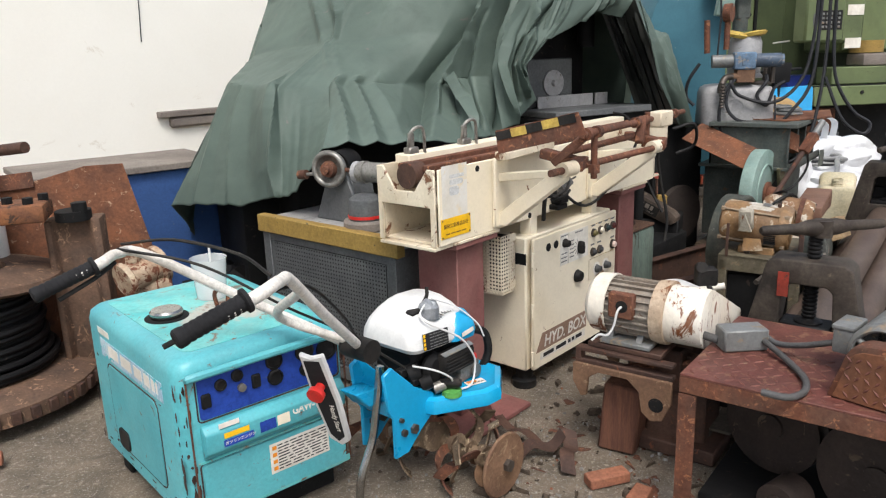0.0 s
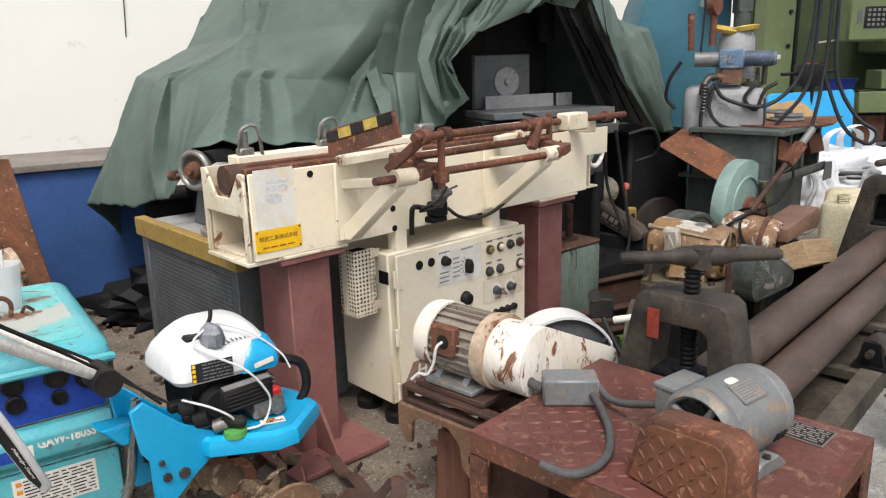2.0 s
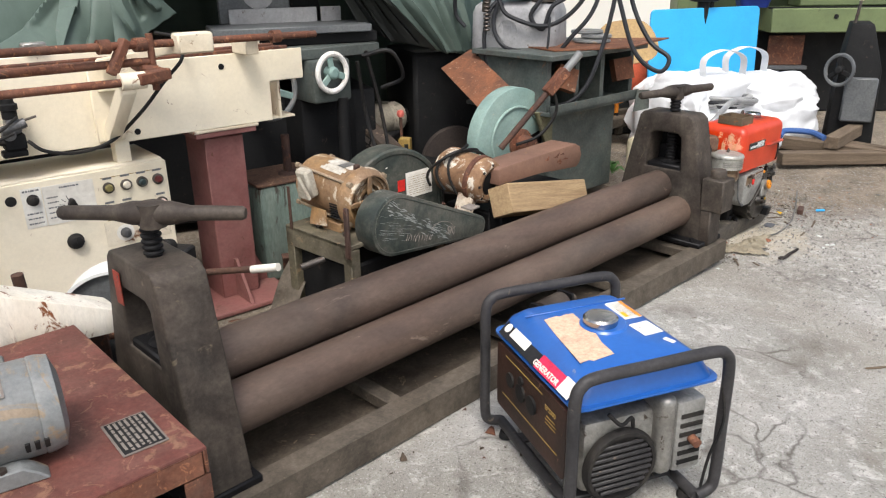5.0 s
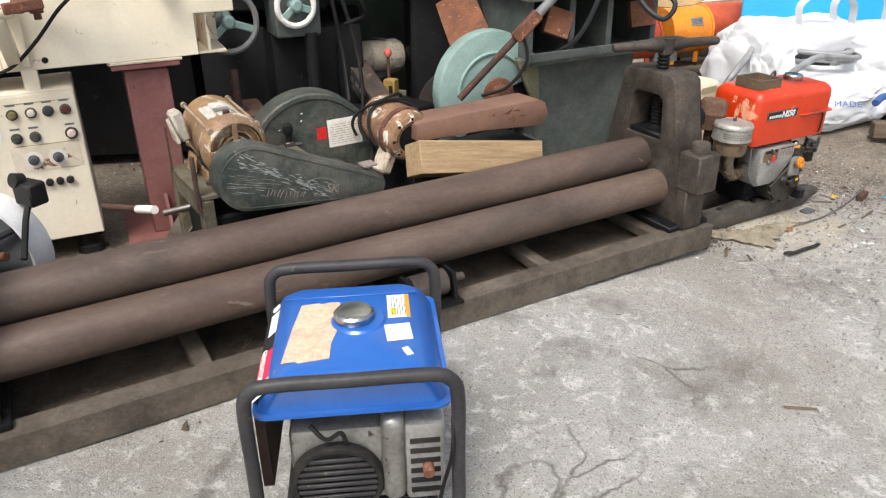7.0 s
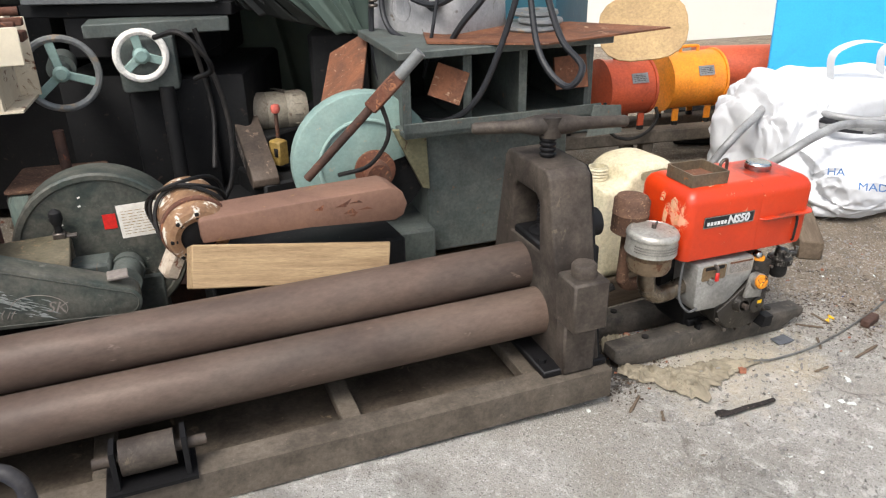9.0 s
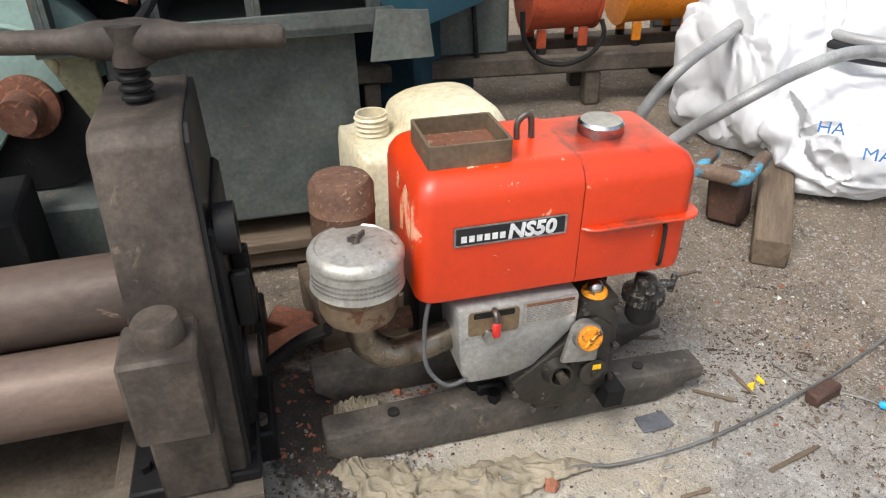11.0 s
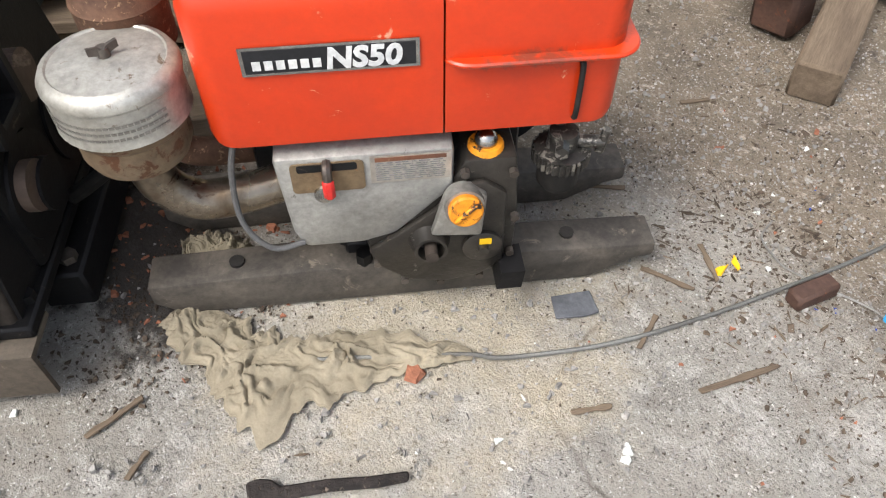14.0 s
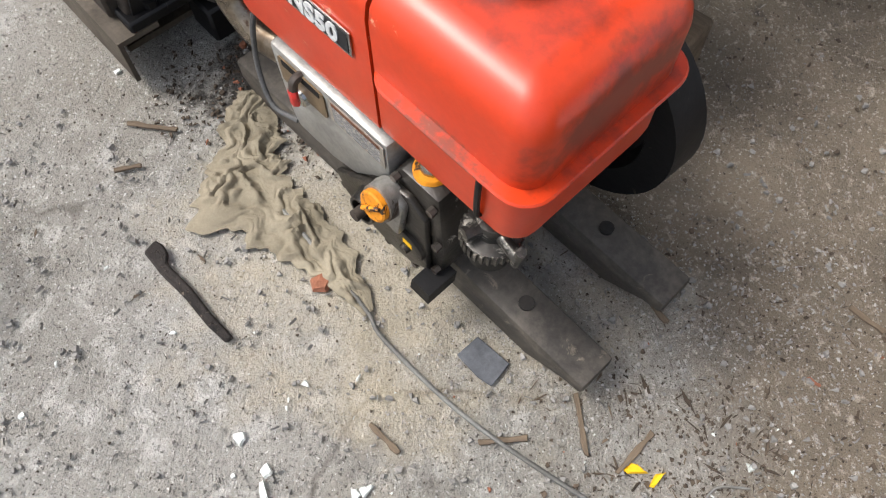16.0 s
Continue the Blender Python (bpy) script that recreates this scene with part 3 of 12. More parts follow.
# ---- plate roller ----
def plate_roller():
    th = thing("plate_roller", "old cast-iron plate bending roller, brown with grease and dust", "plate roller", (2.907, 4.381, 0), 57)
    for x0, side in ((-2.52, -1), (-0.135, 1)):
        bm = nb()
        # portal frame standing across the rollers, with a window for the screw
        m = face((x0, 0, 0), (0, 1, 0), (0, 0, 1))
        outer = [(0.035, 0.088), (0.52, 0.088), (0.455, 0.40), (0.405, 0.625), (0.385, 0.645), (0.165, 0.645), (0.14, 0.625), (0.095, 0.40)]
        inner = [(0.185, 0.40), (0.36, 0.40), (0.345, 0.545), (0.325, 0.562), (0.215, 0.562), (0.195, 0.545)]
        lo = [bm.verts.new(m @ Vector((a, b, 0))) for a, b in outer]
        hi = [bm.verts.new(m @ Vector((a, b, 0.125))) for a, b in outer]
        li = [bm.verts.new(m @ Vector((a, b, 0))) for a, b in inner]
        hi_i = [bm.verts.new(m @ Vector((a, b, 0.125))) for a, b in inner]
        k = len(outer)
        for i in range(k):
            bm.faces.new((lo[i], lo[(i + 1) % k], hi[(i + 1) % k], hi[i]))
        k2 = len(inner)
        for i in range(k2):
            bm.faces.new((li[i], li[(i + 1) % k2], hi_i[(i + 1) % k2], hi_i[i]))
        for o, q in ((lo, li), (hi, hi_i)):
            bm.faces.new((o[0], o[1], o[2], q[1], q[0], o[7]))
            bm.faces.new((o[2], o[3], q[2], q[1]))
            bm.faces.new((o[3], o[4], q[3], q[2]))
            bm.faces.new((o[4], o[5], q[4], q[3]))
            bm.faces.new((o[5], o[6], q[5], q[4]))
            bm.faces.new((o[6], o[7], q[0], q[5]))
        bmesh.ops.recalc_face_normals(bm, faces=bm.faces)
        bmesh.ops.bevel(bm, geom=[e for e in bm.edges if len(e.link_faces) == 2 and e.calc_face_angle() > 0.5], offset=0.007, segments=2, affect="EDGES", profile=0.5)
        part("end_stand", bm, M_cast, th, smooth=45)
        # screw through the top, with its thread
        bm = nb()
        prof2 = []
        z = 0.41
        while z < 0.72:
            prof2 += [(0.019, z), (0.024, z + 0.004), (0.024, z + 0.008), (0.019, z + 0.012)]
            z += 0.014
        lathe(bm, prof2, Matrix.Translation((x0 + 0.062, 0.268, 0)), 16)
        part("screw", bm, M_black, th, "greasy threaded screw")
        bm = nb()
        box(bm, (x0 + 0.062, 0.272, 0.39), (0.11, 0.165, 0.06), 0.006)
        lathe(bm, [(0.0, 0.415), (0.045, 0.415), (0.045, 0.425), (0.03, 0.432), (0.0, 0.432)], Matrix.Translation((x0 + 0.062, 0.268, 0)))
        part("bearing_block", bm, M_black, th)
        # foot and flanges
        bm = nb()
        box(bm, (x0 + 0.045, 0.28, 0.098), (0.2, 0.5, 0.022), 0.004)
        for yy in (0.08, 0.48):
            for xx in (-0.035, 0.13):
                bolt(bm, (x0 + xx, yy, 0.108), r=0.012, h=0.014)
        part("foot_plate", bm, M_black, th)
        # round bearing housing of the lower shaft on the outer face
        bm = nb()
        ox = x0 - 0.03 if side < 0 else x0 + 0.115
        for yy, zz, r in ((0.205, 0.2, 0.075), (0.36, 0.2, 0.07)):
            cyl(bm, (ox, yy, zz), (ox + 0.035, yy, zz), r, seg=24)
            ex = ox - 0.02 if side < 0 else ox + 0.035
            cyl(bm, (ex, yy, zz), (ex + 0.02, yy, zz), r * 0.5, seg=20)
        part("bearing_cap", bm, M_black, th)
    # two visible rollers and the third behind
    for nm, y, z, r in (("top_roller", 0.285, 0.318, 0.069), ("front_roller", 0.182, 0.218, 0.069), ("rear_roller", 0.39, 0.2, 0.066)):
        bm = nb()
        lathe(bm, [(0.0, -2.5), (0.035, -2.5), (0.035, -2.39), (r - 0.004, -2.39), (r, -2.385), (r, -0.115), (r - 0.004, -0.11), (0.035, -0.11), (0.035, 0.03), (0.0, 0.03)],
              Matrix.Translation((0, y, z)) @ pose(0, 0, 0, 0, 90, 0), 40)
        part(nm, bm, M_roll, th)
    # stop block with a round boss on the free end, and a red mark on the other
    bm = nb()
    box(bm, (-0.087, 0.025, 0.318), (0.105, 0.1, 0.145), 0.006)
    box(bm, (-0.087, 0.045, 0.17), (0.1, 0.05, 0.16), 0.006)
    part("stop_block", bm, M_cast, th)
    bm = nb()
    lathe(bm, [(0, 0.389), (0.034, 0.389), (0.034, 0.418), (0.029, 0.425), (0, 0.425)], Matrix.Translation((-0.083, 0.03, 0)), 24)
    part("round_boss", bm, M_cast, th)
    panel("red_mark", 0.035, 0.085, face((-2.524, 0.345, 0.56), (0, -1, 0), (0.0, -0.12, 1)), mat("faded_red_paint", rgb(150, 58, 44), rgb(120, 52, 42), rgb(70, 60, 54), amount=0.35, s2=40), th, 0.002)
    # T handles
    for c, d in (((-2.455, 0.25, 0.752), (0.285, -0.312, 0.0)), ((-0.066, 0.27, 0.733), (0.424, -0.109, 0.0))):
        c, d = Vector(c), Vector(d).normalized()
        bm = nb()
        L = 0.215
        pts = [c - d * L, c - d * 0.09, c - d * 0.04, c + d * 0.04, c + d * 0.09, c + d * L]
        m = Matrix.Translation(c) @ d.to_track_quat("Z", "Y").to_matrix().to_4x4()
        lathe(bm, [(0, -L - 0.004), (0.012, -L - 0.002), (0.0165, -L + 0.006), (0.018, -0.09), (0.028, -0.045), (0.028, 0.045), (0.018, 0.09), (0.0165, L - 0.006), (0.012, L + 0.002), (0, L + 0.004)], m, 16)
        cyl(bm, c - Vector((0, 0, 0.032)), c + Vector((0, 0, 0.024)), 0.031, seg=20)
        part("t_handle", bm, M_cast, th, "worn steel T handle")
    # channel base
    bm = nb()
    for y, s in ((0.0, 1), (0.5, -1)):
        m = face((-2.75, y, 0), (0, s, 0), (0, 0, 1))
        prism(bm, [(0, 0), (0.008, 0), (0.008, 0.078), (0.075, 0.078), (0.075, 0.088), (0, 0.088)], 2.76 if s > 0 else -2.76, m)
        part("base_beam", bm, M_base, th, "dust-caked channel beam")
        bm = nb()
    bm.free()
    for x in (-1.9, -1.32, -0.72, -0.2):
        bm = nb()
        box(bm, (x, 0.25, 0.06), (0.05, 0.45, 0.04), 0.003)
        part("cross_member", bm, M_base, th)
    # plate blackening the stand's outer side: oil, and the shade on that side
    bm = nb()
    prism(bm, [(0.045, 0.1), (0.51, 0.1), (0.45, 0.4), (0.4, 0.62), (0.38, 0.64), (0.17, 0.64), (0.145, 0.62), (0.1, 0.4)], 0.006, face((-0.0095, 0, 0), (0, 1, 0), (0, 0, 1)))
    part("side_plate", bm, M_black, th, "oily side plate, black with shade in its colour")
    # drive side of the free end: black flange, gear cover, lever fork
    bm = nb()
    box(bm, (-0.005, 0.38, 0.035), (0.075, 0.46, 0.07), 0.005)
    part("end_foot", bm, M_black, th, "oily black foot flange")
    bm = nb()
    for yy in (0.18, 0.57):
        bolt(bm, (0.01, yy, 0.072), r=0.014, h=0.012)
        part("foot_bolt", bm, M_bolt, th)
        bm = nb()
    box(bm, (-0.008, 0.27, 0.3), (0.035, 0.28, 0.38), 0.008)
    part("gear_cover", bm, M_black, th)
    bm = nb()
    prism(bm, [(-0.05, 0), (0.05, 0), (0.05, 0.1), (0.03, 0.1), (0.03, 0.025), (-0.03, 0.025), (-0.03, 0.1), (-0.05, 0.1)], 0.03, face((0.01, 0.2, 0.3), (0, 1, 0), (0, 0, 1)), 0.004)
    part("lever_fork", bm, M_black, th)
    bm = nb()
    lathe(bm, [(0.022, 0), (0.04, 0), (0.04, 0.03), (0.022, 0.03), (0.022, 0)], face((0.005, 0.17, 0.47), (0, 1, 0), (0, 0, 1)), 22)
    part("lever_eye", bm, M_black, th)
    bm = nb()
    box(bm, (-1.35, 0.25, 0.012), (2.6, 0.45, 0.012))
    part("bottom_plate", bm, M_oilsheet, th, "dusty sheet under the rollers")
    # small hinge roller on the base
    bm = nb()
    cyl(bm, (-1.27, 0.05, 0.15), (-1.15, 0.05, 0.15), 0.042, seg=20)
    cyl(bm, (-1.33, 0.05, 0.15), (-1.08, 0.05, 0.15), 0.014, seg=12)
    part("guide_roller", bm, M_cast, th)
    bm = nb()
    for x in (-1.29, -1.135):
        prism(bm, [(-0.05, 0), (0.05, 0), (0.03, 0.1), (-0.03, 0.1)], 0.012, face((x, 0.05, 0.088), (0, 1, 0), (0, 0, 1)))
    box(bm, (-1.21, 0.05, 0.092), (0.2, 0.12, 0.01))
    part("roller_bracket", bm, M_black, th)
    return th


plate_roller()


# ---- bar feeder with its cabinet ----
BF = (0.09, 2.45, 0)


M_steelblue = mat("blue_grey_coil", rgb(78, 92, 108), rgb(58, 66, 78), rgb(128, 124, 118), rough=0.45, amount=0.3, s1=10, s2=24)
M_fadeyellow = mat("faded_yellow_stripe", rgb(190, 164, 82), rgb(164, 138, 72), rgb(110, 84, 54), rough=0.7, amount=0.25, s1=20, s2=40)
M_signprint = flat("brown_print", rgb(120, 92, 40))
M_bleach = mat("bleached_print", rgb(196, 198, 198), rgb(212, 212, 208), rough=0.5, s1=20)
M_sticker = mat("faded_sticker", rgb(216, 214, 208), rgb(204, 198, 184), rgb(214, 200, 170), rough=0.35, amount=0.3, s1=11, s2=8, grime=0.2, fleck=0.2)


def bar_feeder():
    th = thing("bar_feeder", "cream steel bar feeder trough on red-oxide columns, rods rusted", "bar feeder", BF, 51.8)
    # front plate with its notched far end
    bm = nb()
    prism(bm, [(0.0, 0.712), (1.606, 0.712), (1.606, 0.86), (1.752, 0.86), (1.752, 0.975), (0.0, 0.975)], 0.008, face((0, 0, 0), (1, 0, 0), (0, 0, 1)), 0.003)
    body = part("front_panel", bm, M_cream, th)
    bm = nb()
    box(bm, (0.86, 0.262, 0.845), (1.72, 0.008, 0.26), 0.002)
    box(bm, (0.86, 0.135, 0.716), (1.7, 0.25, 0.008))
    box(bm, (1.65, 0.135, 0.845), (0.01, 0.25, 0.25))
    part("trough_body", bm, M_creamdirty, th)
    # end plate: V notch above, open box below
    bm = nb()
    prism(bm, [(0.0, 0.712), (0.02, 0.712), (0.02, 0.845), (0.245, 0.845), (0.245, 0.712), (0.266, 0.712), (0.266, 0.975), (0.235, 0.975), (0.175, 0.895), (0.085, 0.895), (0.03, 0.975), (0.0, 0.975)],
          0.01, face((-0.004, 0.266, 0), (0, -1, 0), (0, 0, 1)), 0.002)
    part("end_plate", bm, M_creamdirty, th)
    bm = nb()
    box(bm, (0.16, 0.133, 0.85), (0.31, 0.235, 0.01))
    box(bm, (0.15, 0.25, 0.78), (0.3, 0.008, 0.13))
    box(bm, (0.03, 0.13, 0.704), (0.1, 0.26, 0.012), 0.002)
    part("chute", bm, M_creamdirty, th)
    # top rails, rusty
    bm = nb()
    for y in (0.075, 0.19):
        box(bm, (0.88, y, 0.968), (1.7, 0.03, 0.025), 0.004)
    box(bm, (0.88, 0.133, 0.93), (1.72, 0.07, 0.03), 0.004)
    part("guide_rail", bm, M_rust, th, "rusty bar guide rails")
    bm = nb()
    cyl(bm, (-0.006, 0.13, 0.945), (0.06, 0.13, 0.945), 0.045, seg=20)
    part("bar_pusher", bm, M_rustd, th)
    bm = nb()
    box(bm, (0.88, 0.23, 0.985), (1.6, 0.07, 0.035), 0.004)
    part("top_cover", bm, M_cream, th)
    # columns
    for x in (0.13, 1.335):
        bm = nb()
        box(bm, (x + 0.078, 0.125, 0.345), (0.155, 0.19, 0.65), 0.004)
        part("column", bm, M_redox, th, "square red-oxide column")
        bm = nb()
        box(bm, (x + 0.078, 0.125, 0.69), (0.24, 0.26, 0.02), 0.003)
        part("cap_plate", bm, M_redox, th)
        bm = nb()
        box(bm, (x + 0.078, 0.1, 0.012), (0.36, 0.42, 0.018), 0.003)
        part("base_plate", bm, M_redox, th)
        for m, poly in ((face((x + 0.07, 0.03, 0.02), (0, -1, 0), (0, 0, 1)), [(0, 0), (0.13, 0), (0.02, 0.16), (0, 0.16)]), (face((x + 0.155, 0.12, 0.02), (1, 0, 0), (0, 0, 1)), [(0, 0), (0.09, 0), (0.015, 0.16), (0, 0.16)])):
            bm = nb()
            prism(bm, poly, 0.012, m)
            part("gusset", bm, M_redox, th)
        bm = nb()
        box(bm, (x + 0.078, 0.13, 0.706), (0.26, 0.28, 0.012), 0.003)
        part("saddle_plate", bm, M_creamdirty, th)
    # brackets that carry the loading rods
    for x in (0.325, 0.99):
        bm = nb()
        box(bm, (x + 0.01, -0.016, 0.85), (0.09, 0.016, 0.25), 0.004)
        m = face((x + 0.03, -0.014, 0), (0, -1, 0), (0, 0, 1))
        prism(bm, [(0.0, 0.73), (0.04, 0.73), (0.28, 0.915), (0.28, 0.955), (0.25, 0.955), (0.0, 0.77)], 0.042, m, 0.003)
        prism(bm, [(0.0, 0.89), (0.28, 0.93), (0.28, 0.955), (0.0, 0.92)], 0.042, m, 0.003)
        part("rod_bracket", bm, M_cream, th, "welded cream bracket")
        bm = nb()
        cyl(bm, (x - 0.015, -0.29, 0.952), (x + 0.06, -0.29, 0.952), 0.026, seg=20)
        part("bracket_eye", bm, M_creamdirty, th)

    def link(a, b, w, h):
        bm = nb()
        a, b = Vector(a), Vector(b)
        d = b - a
        side = d.cross(Vector((0, 0, 1))).normalized()
        m = Matrix.Translation((a + b) / 2) @ Matrix((d.normalized(), side, d.normalized().cross(side))).transposed().to_4x4()
        return box(bm, (0, 0, 0), (d.length, w, h), 0.004, m=m)

    for p, q in (((0.24, -0.29, 0.952), (1.08, -0.296, 0.95)), ((0.42, -0.25, 1.0), (1.1, -0.2, 0.995)), ((0.34, -0.348, 1.07), (1.78, -0.07, 1.027))):
        bm = nb()
        cyl(bm, p, q, 0.0125, seg=14)
        part("rod", bm, M_rust, th, "rusty steel loading rod")
    for x, y in ((0.33, -0.34), (0.97, -0.225)):
        part("link_arm", link((x, -0.24, 0.97), (x + 0.06, y, 1.068), 0.034, 0.028), M_rust, th)
        part("cross_link", link((x + 0.05, -0.3, 0.955), (x + 0.16, -0.26, 0.962), 0.05, 0.034), M_rust, th)
        part("cross_link", link((x + 0.13, -0.29, 0.955), (x + 0.12, -0.12, 0.985), 0.05, 0.034), M_rust, th)
        bm = nb()
        cyl(bm, (x + 0.14, y + 0.02, 0.905), (x + 0.14, y + 0.02, 1.08), 0.0115, seg=12)
        part("clamp_pin", bm, M_rust, th)
        bm = nb()
        cyl(bm, (x + 0.14, y + 0.02, 0.925), (x + 0.14, y + 0.02, 0.955), 0.023, seg=6)
        part("pin_nut", bm, M_rust, th)
    for t in (0.02, 0.09, 0.42, 0.5, 0.62, 0.86):
        bm = nb()
        d = Vector((1.44, 0.278, -0.043))
        c = Vector((0.34, -0.348, 1.07)) + d * t
        cyl(bm, c, c + d.normalized() * 0.035, 0.022, seg=16)
        part("rod_clamp", bm, M_rust, th)
    part("lever_arm", link((0.3, -0.04, 0.985), (0.62, -0.04, 0.995), 0.05, 0.03), M_creamdirty, th)
    part("lever_arm", link((0.98, -0.06, 0.985), (1.3, -0.19, 1.04), 0.045, 0.03), M_creamdirty, th)
    bm = nb()
    box(bm, (1.25, -0.2, 1.042), (0.12, 0.06, 0.065), 0.006)
    part("rod_block", bm, M_creamdirty, th)
    bm = nb()
    box(bm, (1.5, -0.05, 1.0), (0.05, 0.12, 0.05), 0.004)
    part("rod_rest", bm, M_creamdirty, th)
    # hinged flap with black and yellow stripes
    fm = face((0.236, -0.085, 1.005), (0, -1, 0.24), (0.12, 0, 1))
    bm = nb()
    prism(bm, [(0, 0), (0.35, 0.0), (0.33, 0.075), (0.0, 0.08)], 0.006, fm)
    fl = part("hinged_flap", bm, M_rust, th, "rusty flap striped black and yellow")
    for i, mt in enumerate((M_rubber, M_fadeyellow, M_rubber, M_fadeyellow, M_rubber)):
        bm = nb()
        x = i * 0.064
        prism(bm, [(x + 0.004, 0.045), (x + 0.068, 0.044), (x + 0.064, 0.073), (x, 0.074)], 0.0012, fm @ Matrix.Translation((0, 0, 0.0085)))
        part("stripe", bm, mt, fl)
    # solenoid valve with wiring
    M_valve = mat("grey_valve_casting", rgb(104, 104, 104), rgb(72, 72, 74), rgb(150, 148, 144), rough=0.4, metal=0.4, amount=0.25, s1=30, s2=60)
    bm = nb()
    box(bm, (0.705, -0.035, 0.772), (0.062, 0.05, 0.05), 0.005)
    box(bm, (0.7, -0.032, 0.735), (0.07, 0.045, 0.02), 0.003)
    val = part("solenoid_valve", bm, M_dark, th)
    bm = nb()
    box(bm, (0.708, -0.045, 0.822), (0.045, 0.05, 0.05), 0.012, seg=2)
    cyl(bm, (0.672, -0.06, 0.81), (0.742, -0.06, 0.83), 0.015, seg=14)
    cyl(bm, (0.69, -0.07, 0.8), (0.69, -0.045, 0.8), 0.02, seg=16)
    part("valve_casting", bm, M_valve, val)
    bm = nb()
    lathe(bm, [(0, 0.845), (0.022, 0.845), (0.022, 0.87), (0.027, 0.872), (0.027, 0.888), (0.02, 0.892), (0.018, 0.905), (0, 0.907)], Matrix.Translation((0.706, -0.045, 0)), 18)
    part("valve_cap", bm, M_dark, val)
    bm = nb()
    cyl(bm, (0.735, -0.06, 0.836), (0.775, -0.065, 0.846), 0.004, seg=8)
    part("manual_pin", bm, M_bolt, val)
    for pts, r in (([(0.74, -0.05, 0.77), (0.78, -0.07, 0.735), (0.87, -0.07, 0.715), (0.98, -0.07, 0.735), (1.08, -0.1, 0.82), (1.17, -0.12, 0.92), (1.25, -0.09, 0.985), (1.26, -0.03, 1.045), (1.2, 0, 1.065)], 0.0062),
                   ([(0.68, -0.05, 0.77), (0.62, -0.06, 0.79), (0.583, -0.05, 0.795), (0.578, -0.045, 0.76), (0.58, -0.04, 0.7)], 0.009),
                   ([(0.72, -0.07, 0.85), (0.66, -0.09, 0.815), (0.6, -0.07, 0.79)], 0.005),
                   ([(0.6, -0.06, 0.78), (0.65, -0.09, 0.79), (0.7, -0.085, 0.805)], 0.005)):
        bm = nb()
        tube(bm, pts, r)
        part("cable", bm, M_rubber, th)
    # holes, bolts
    bm = nb()
    for x, z in ((0.209, 0.952), (1.419, 0.932), (0.527, 0.795), (0.531, 0.726), (0.335, 0.945), (0.36, 0.945), (1.01, 0.74), (1.09, 0.742)):
        cyl(bm, (x, -0.0095, z), (x, -0.004, z), 0.011, seg=14)
        part("hole_rim", bm, M_dark, th)
        bm = nb()
    bm.free()
    # stickers
    fr = lambda x, z: face((x, -0.0085, z), (1, 0, 0), (0, 0, 1))
    panel("warning_sticker", 0.132, 0.18, fr(0.082, 0.894), M_sticker, th, 0.001, "faded sticker with a worn pictogram")
    panel("yellow_sign", 0.156, 0.068, fr(0.084, 0.771), M_yellow, th, 0.0022, "yellow maker's sign")
    words("精密工業株式会社", 0.0165, fr(0.016, 0.772) @ Matrix.Translation((0.002, 0, 0.0024)), M_signprint, th)
    bars(1, 0.11, 0.007, fr(0.084, 0.751) @ Matrix.Translation((0, 0, 0.0024)), M_signprint, th, seed=5)
    for sx, sz in ((0.012, 0.742), (0.156, 0.742), (0.012, 0.8), (0.156, 0.8)):
        bm = nb()
        cyl(bm, (sx, -0.0125, sz), (sx, -0.009, sz), 0.003, seg=8)
        part("sign_rivet", bm, M_bolt, th)
    # the sticker's pictogram, bleached to grey
    for px, pz, pw, ph in ((0.09, 0.925, 0.07, 0.018), (0.094, 0.945, 0.076, 0.012), (0.078, 0.895, 0.05, 0.03)):
        bm = nb()
        prism(bm, rrect(pw, ph, min(pw, ph) * 0.3), 0.0006, fr(px, pz) @ Matrix.Translation((0, 0, 0.0012)))
        part("faded_pictogram", bm, M_bleach, th)
    # air fittings on the top
    bm = nb()
    for x in (0.12, 0.42):
        box(bm, (x, 0.22, 1.01), (0.05, 0.035, 0.03), 0.004)
        cyl(bm, (x, 0.22, 1.02), (x, 0.22, 1.075), 0.012, seg=12)
        tube(bm, [(x - 0.02, 0.22, 1.0), (x - 0.02, 0.2, 1.08), (x + 0.03, 0.19, 1.09), (x + 0.05, 0.2, 1.0)], 0.006)
        part("air_fitting", bm, M_alu, th)
        bm = nb()
    box(bm, (0.86, 0.2, 1.03), (0.075, 0.045, 0.03), 0.005)
    part("air_fitting", bm, M_alu, th)
    return th


bar_feeder()


M_greyprint = flat("grey_print", rgb(112, 112, 112))
M_greyknob = mat("grey_knob", rgb(78, 78, 78), rgb(60, 60, 62), rough=0.45)


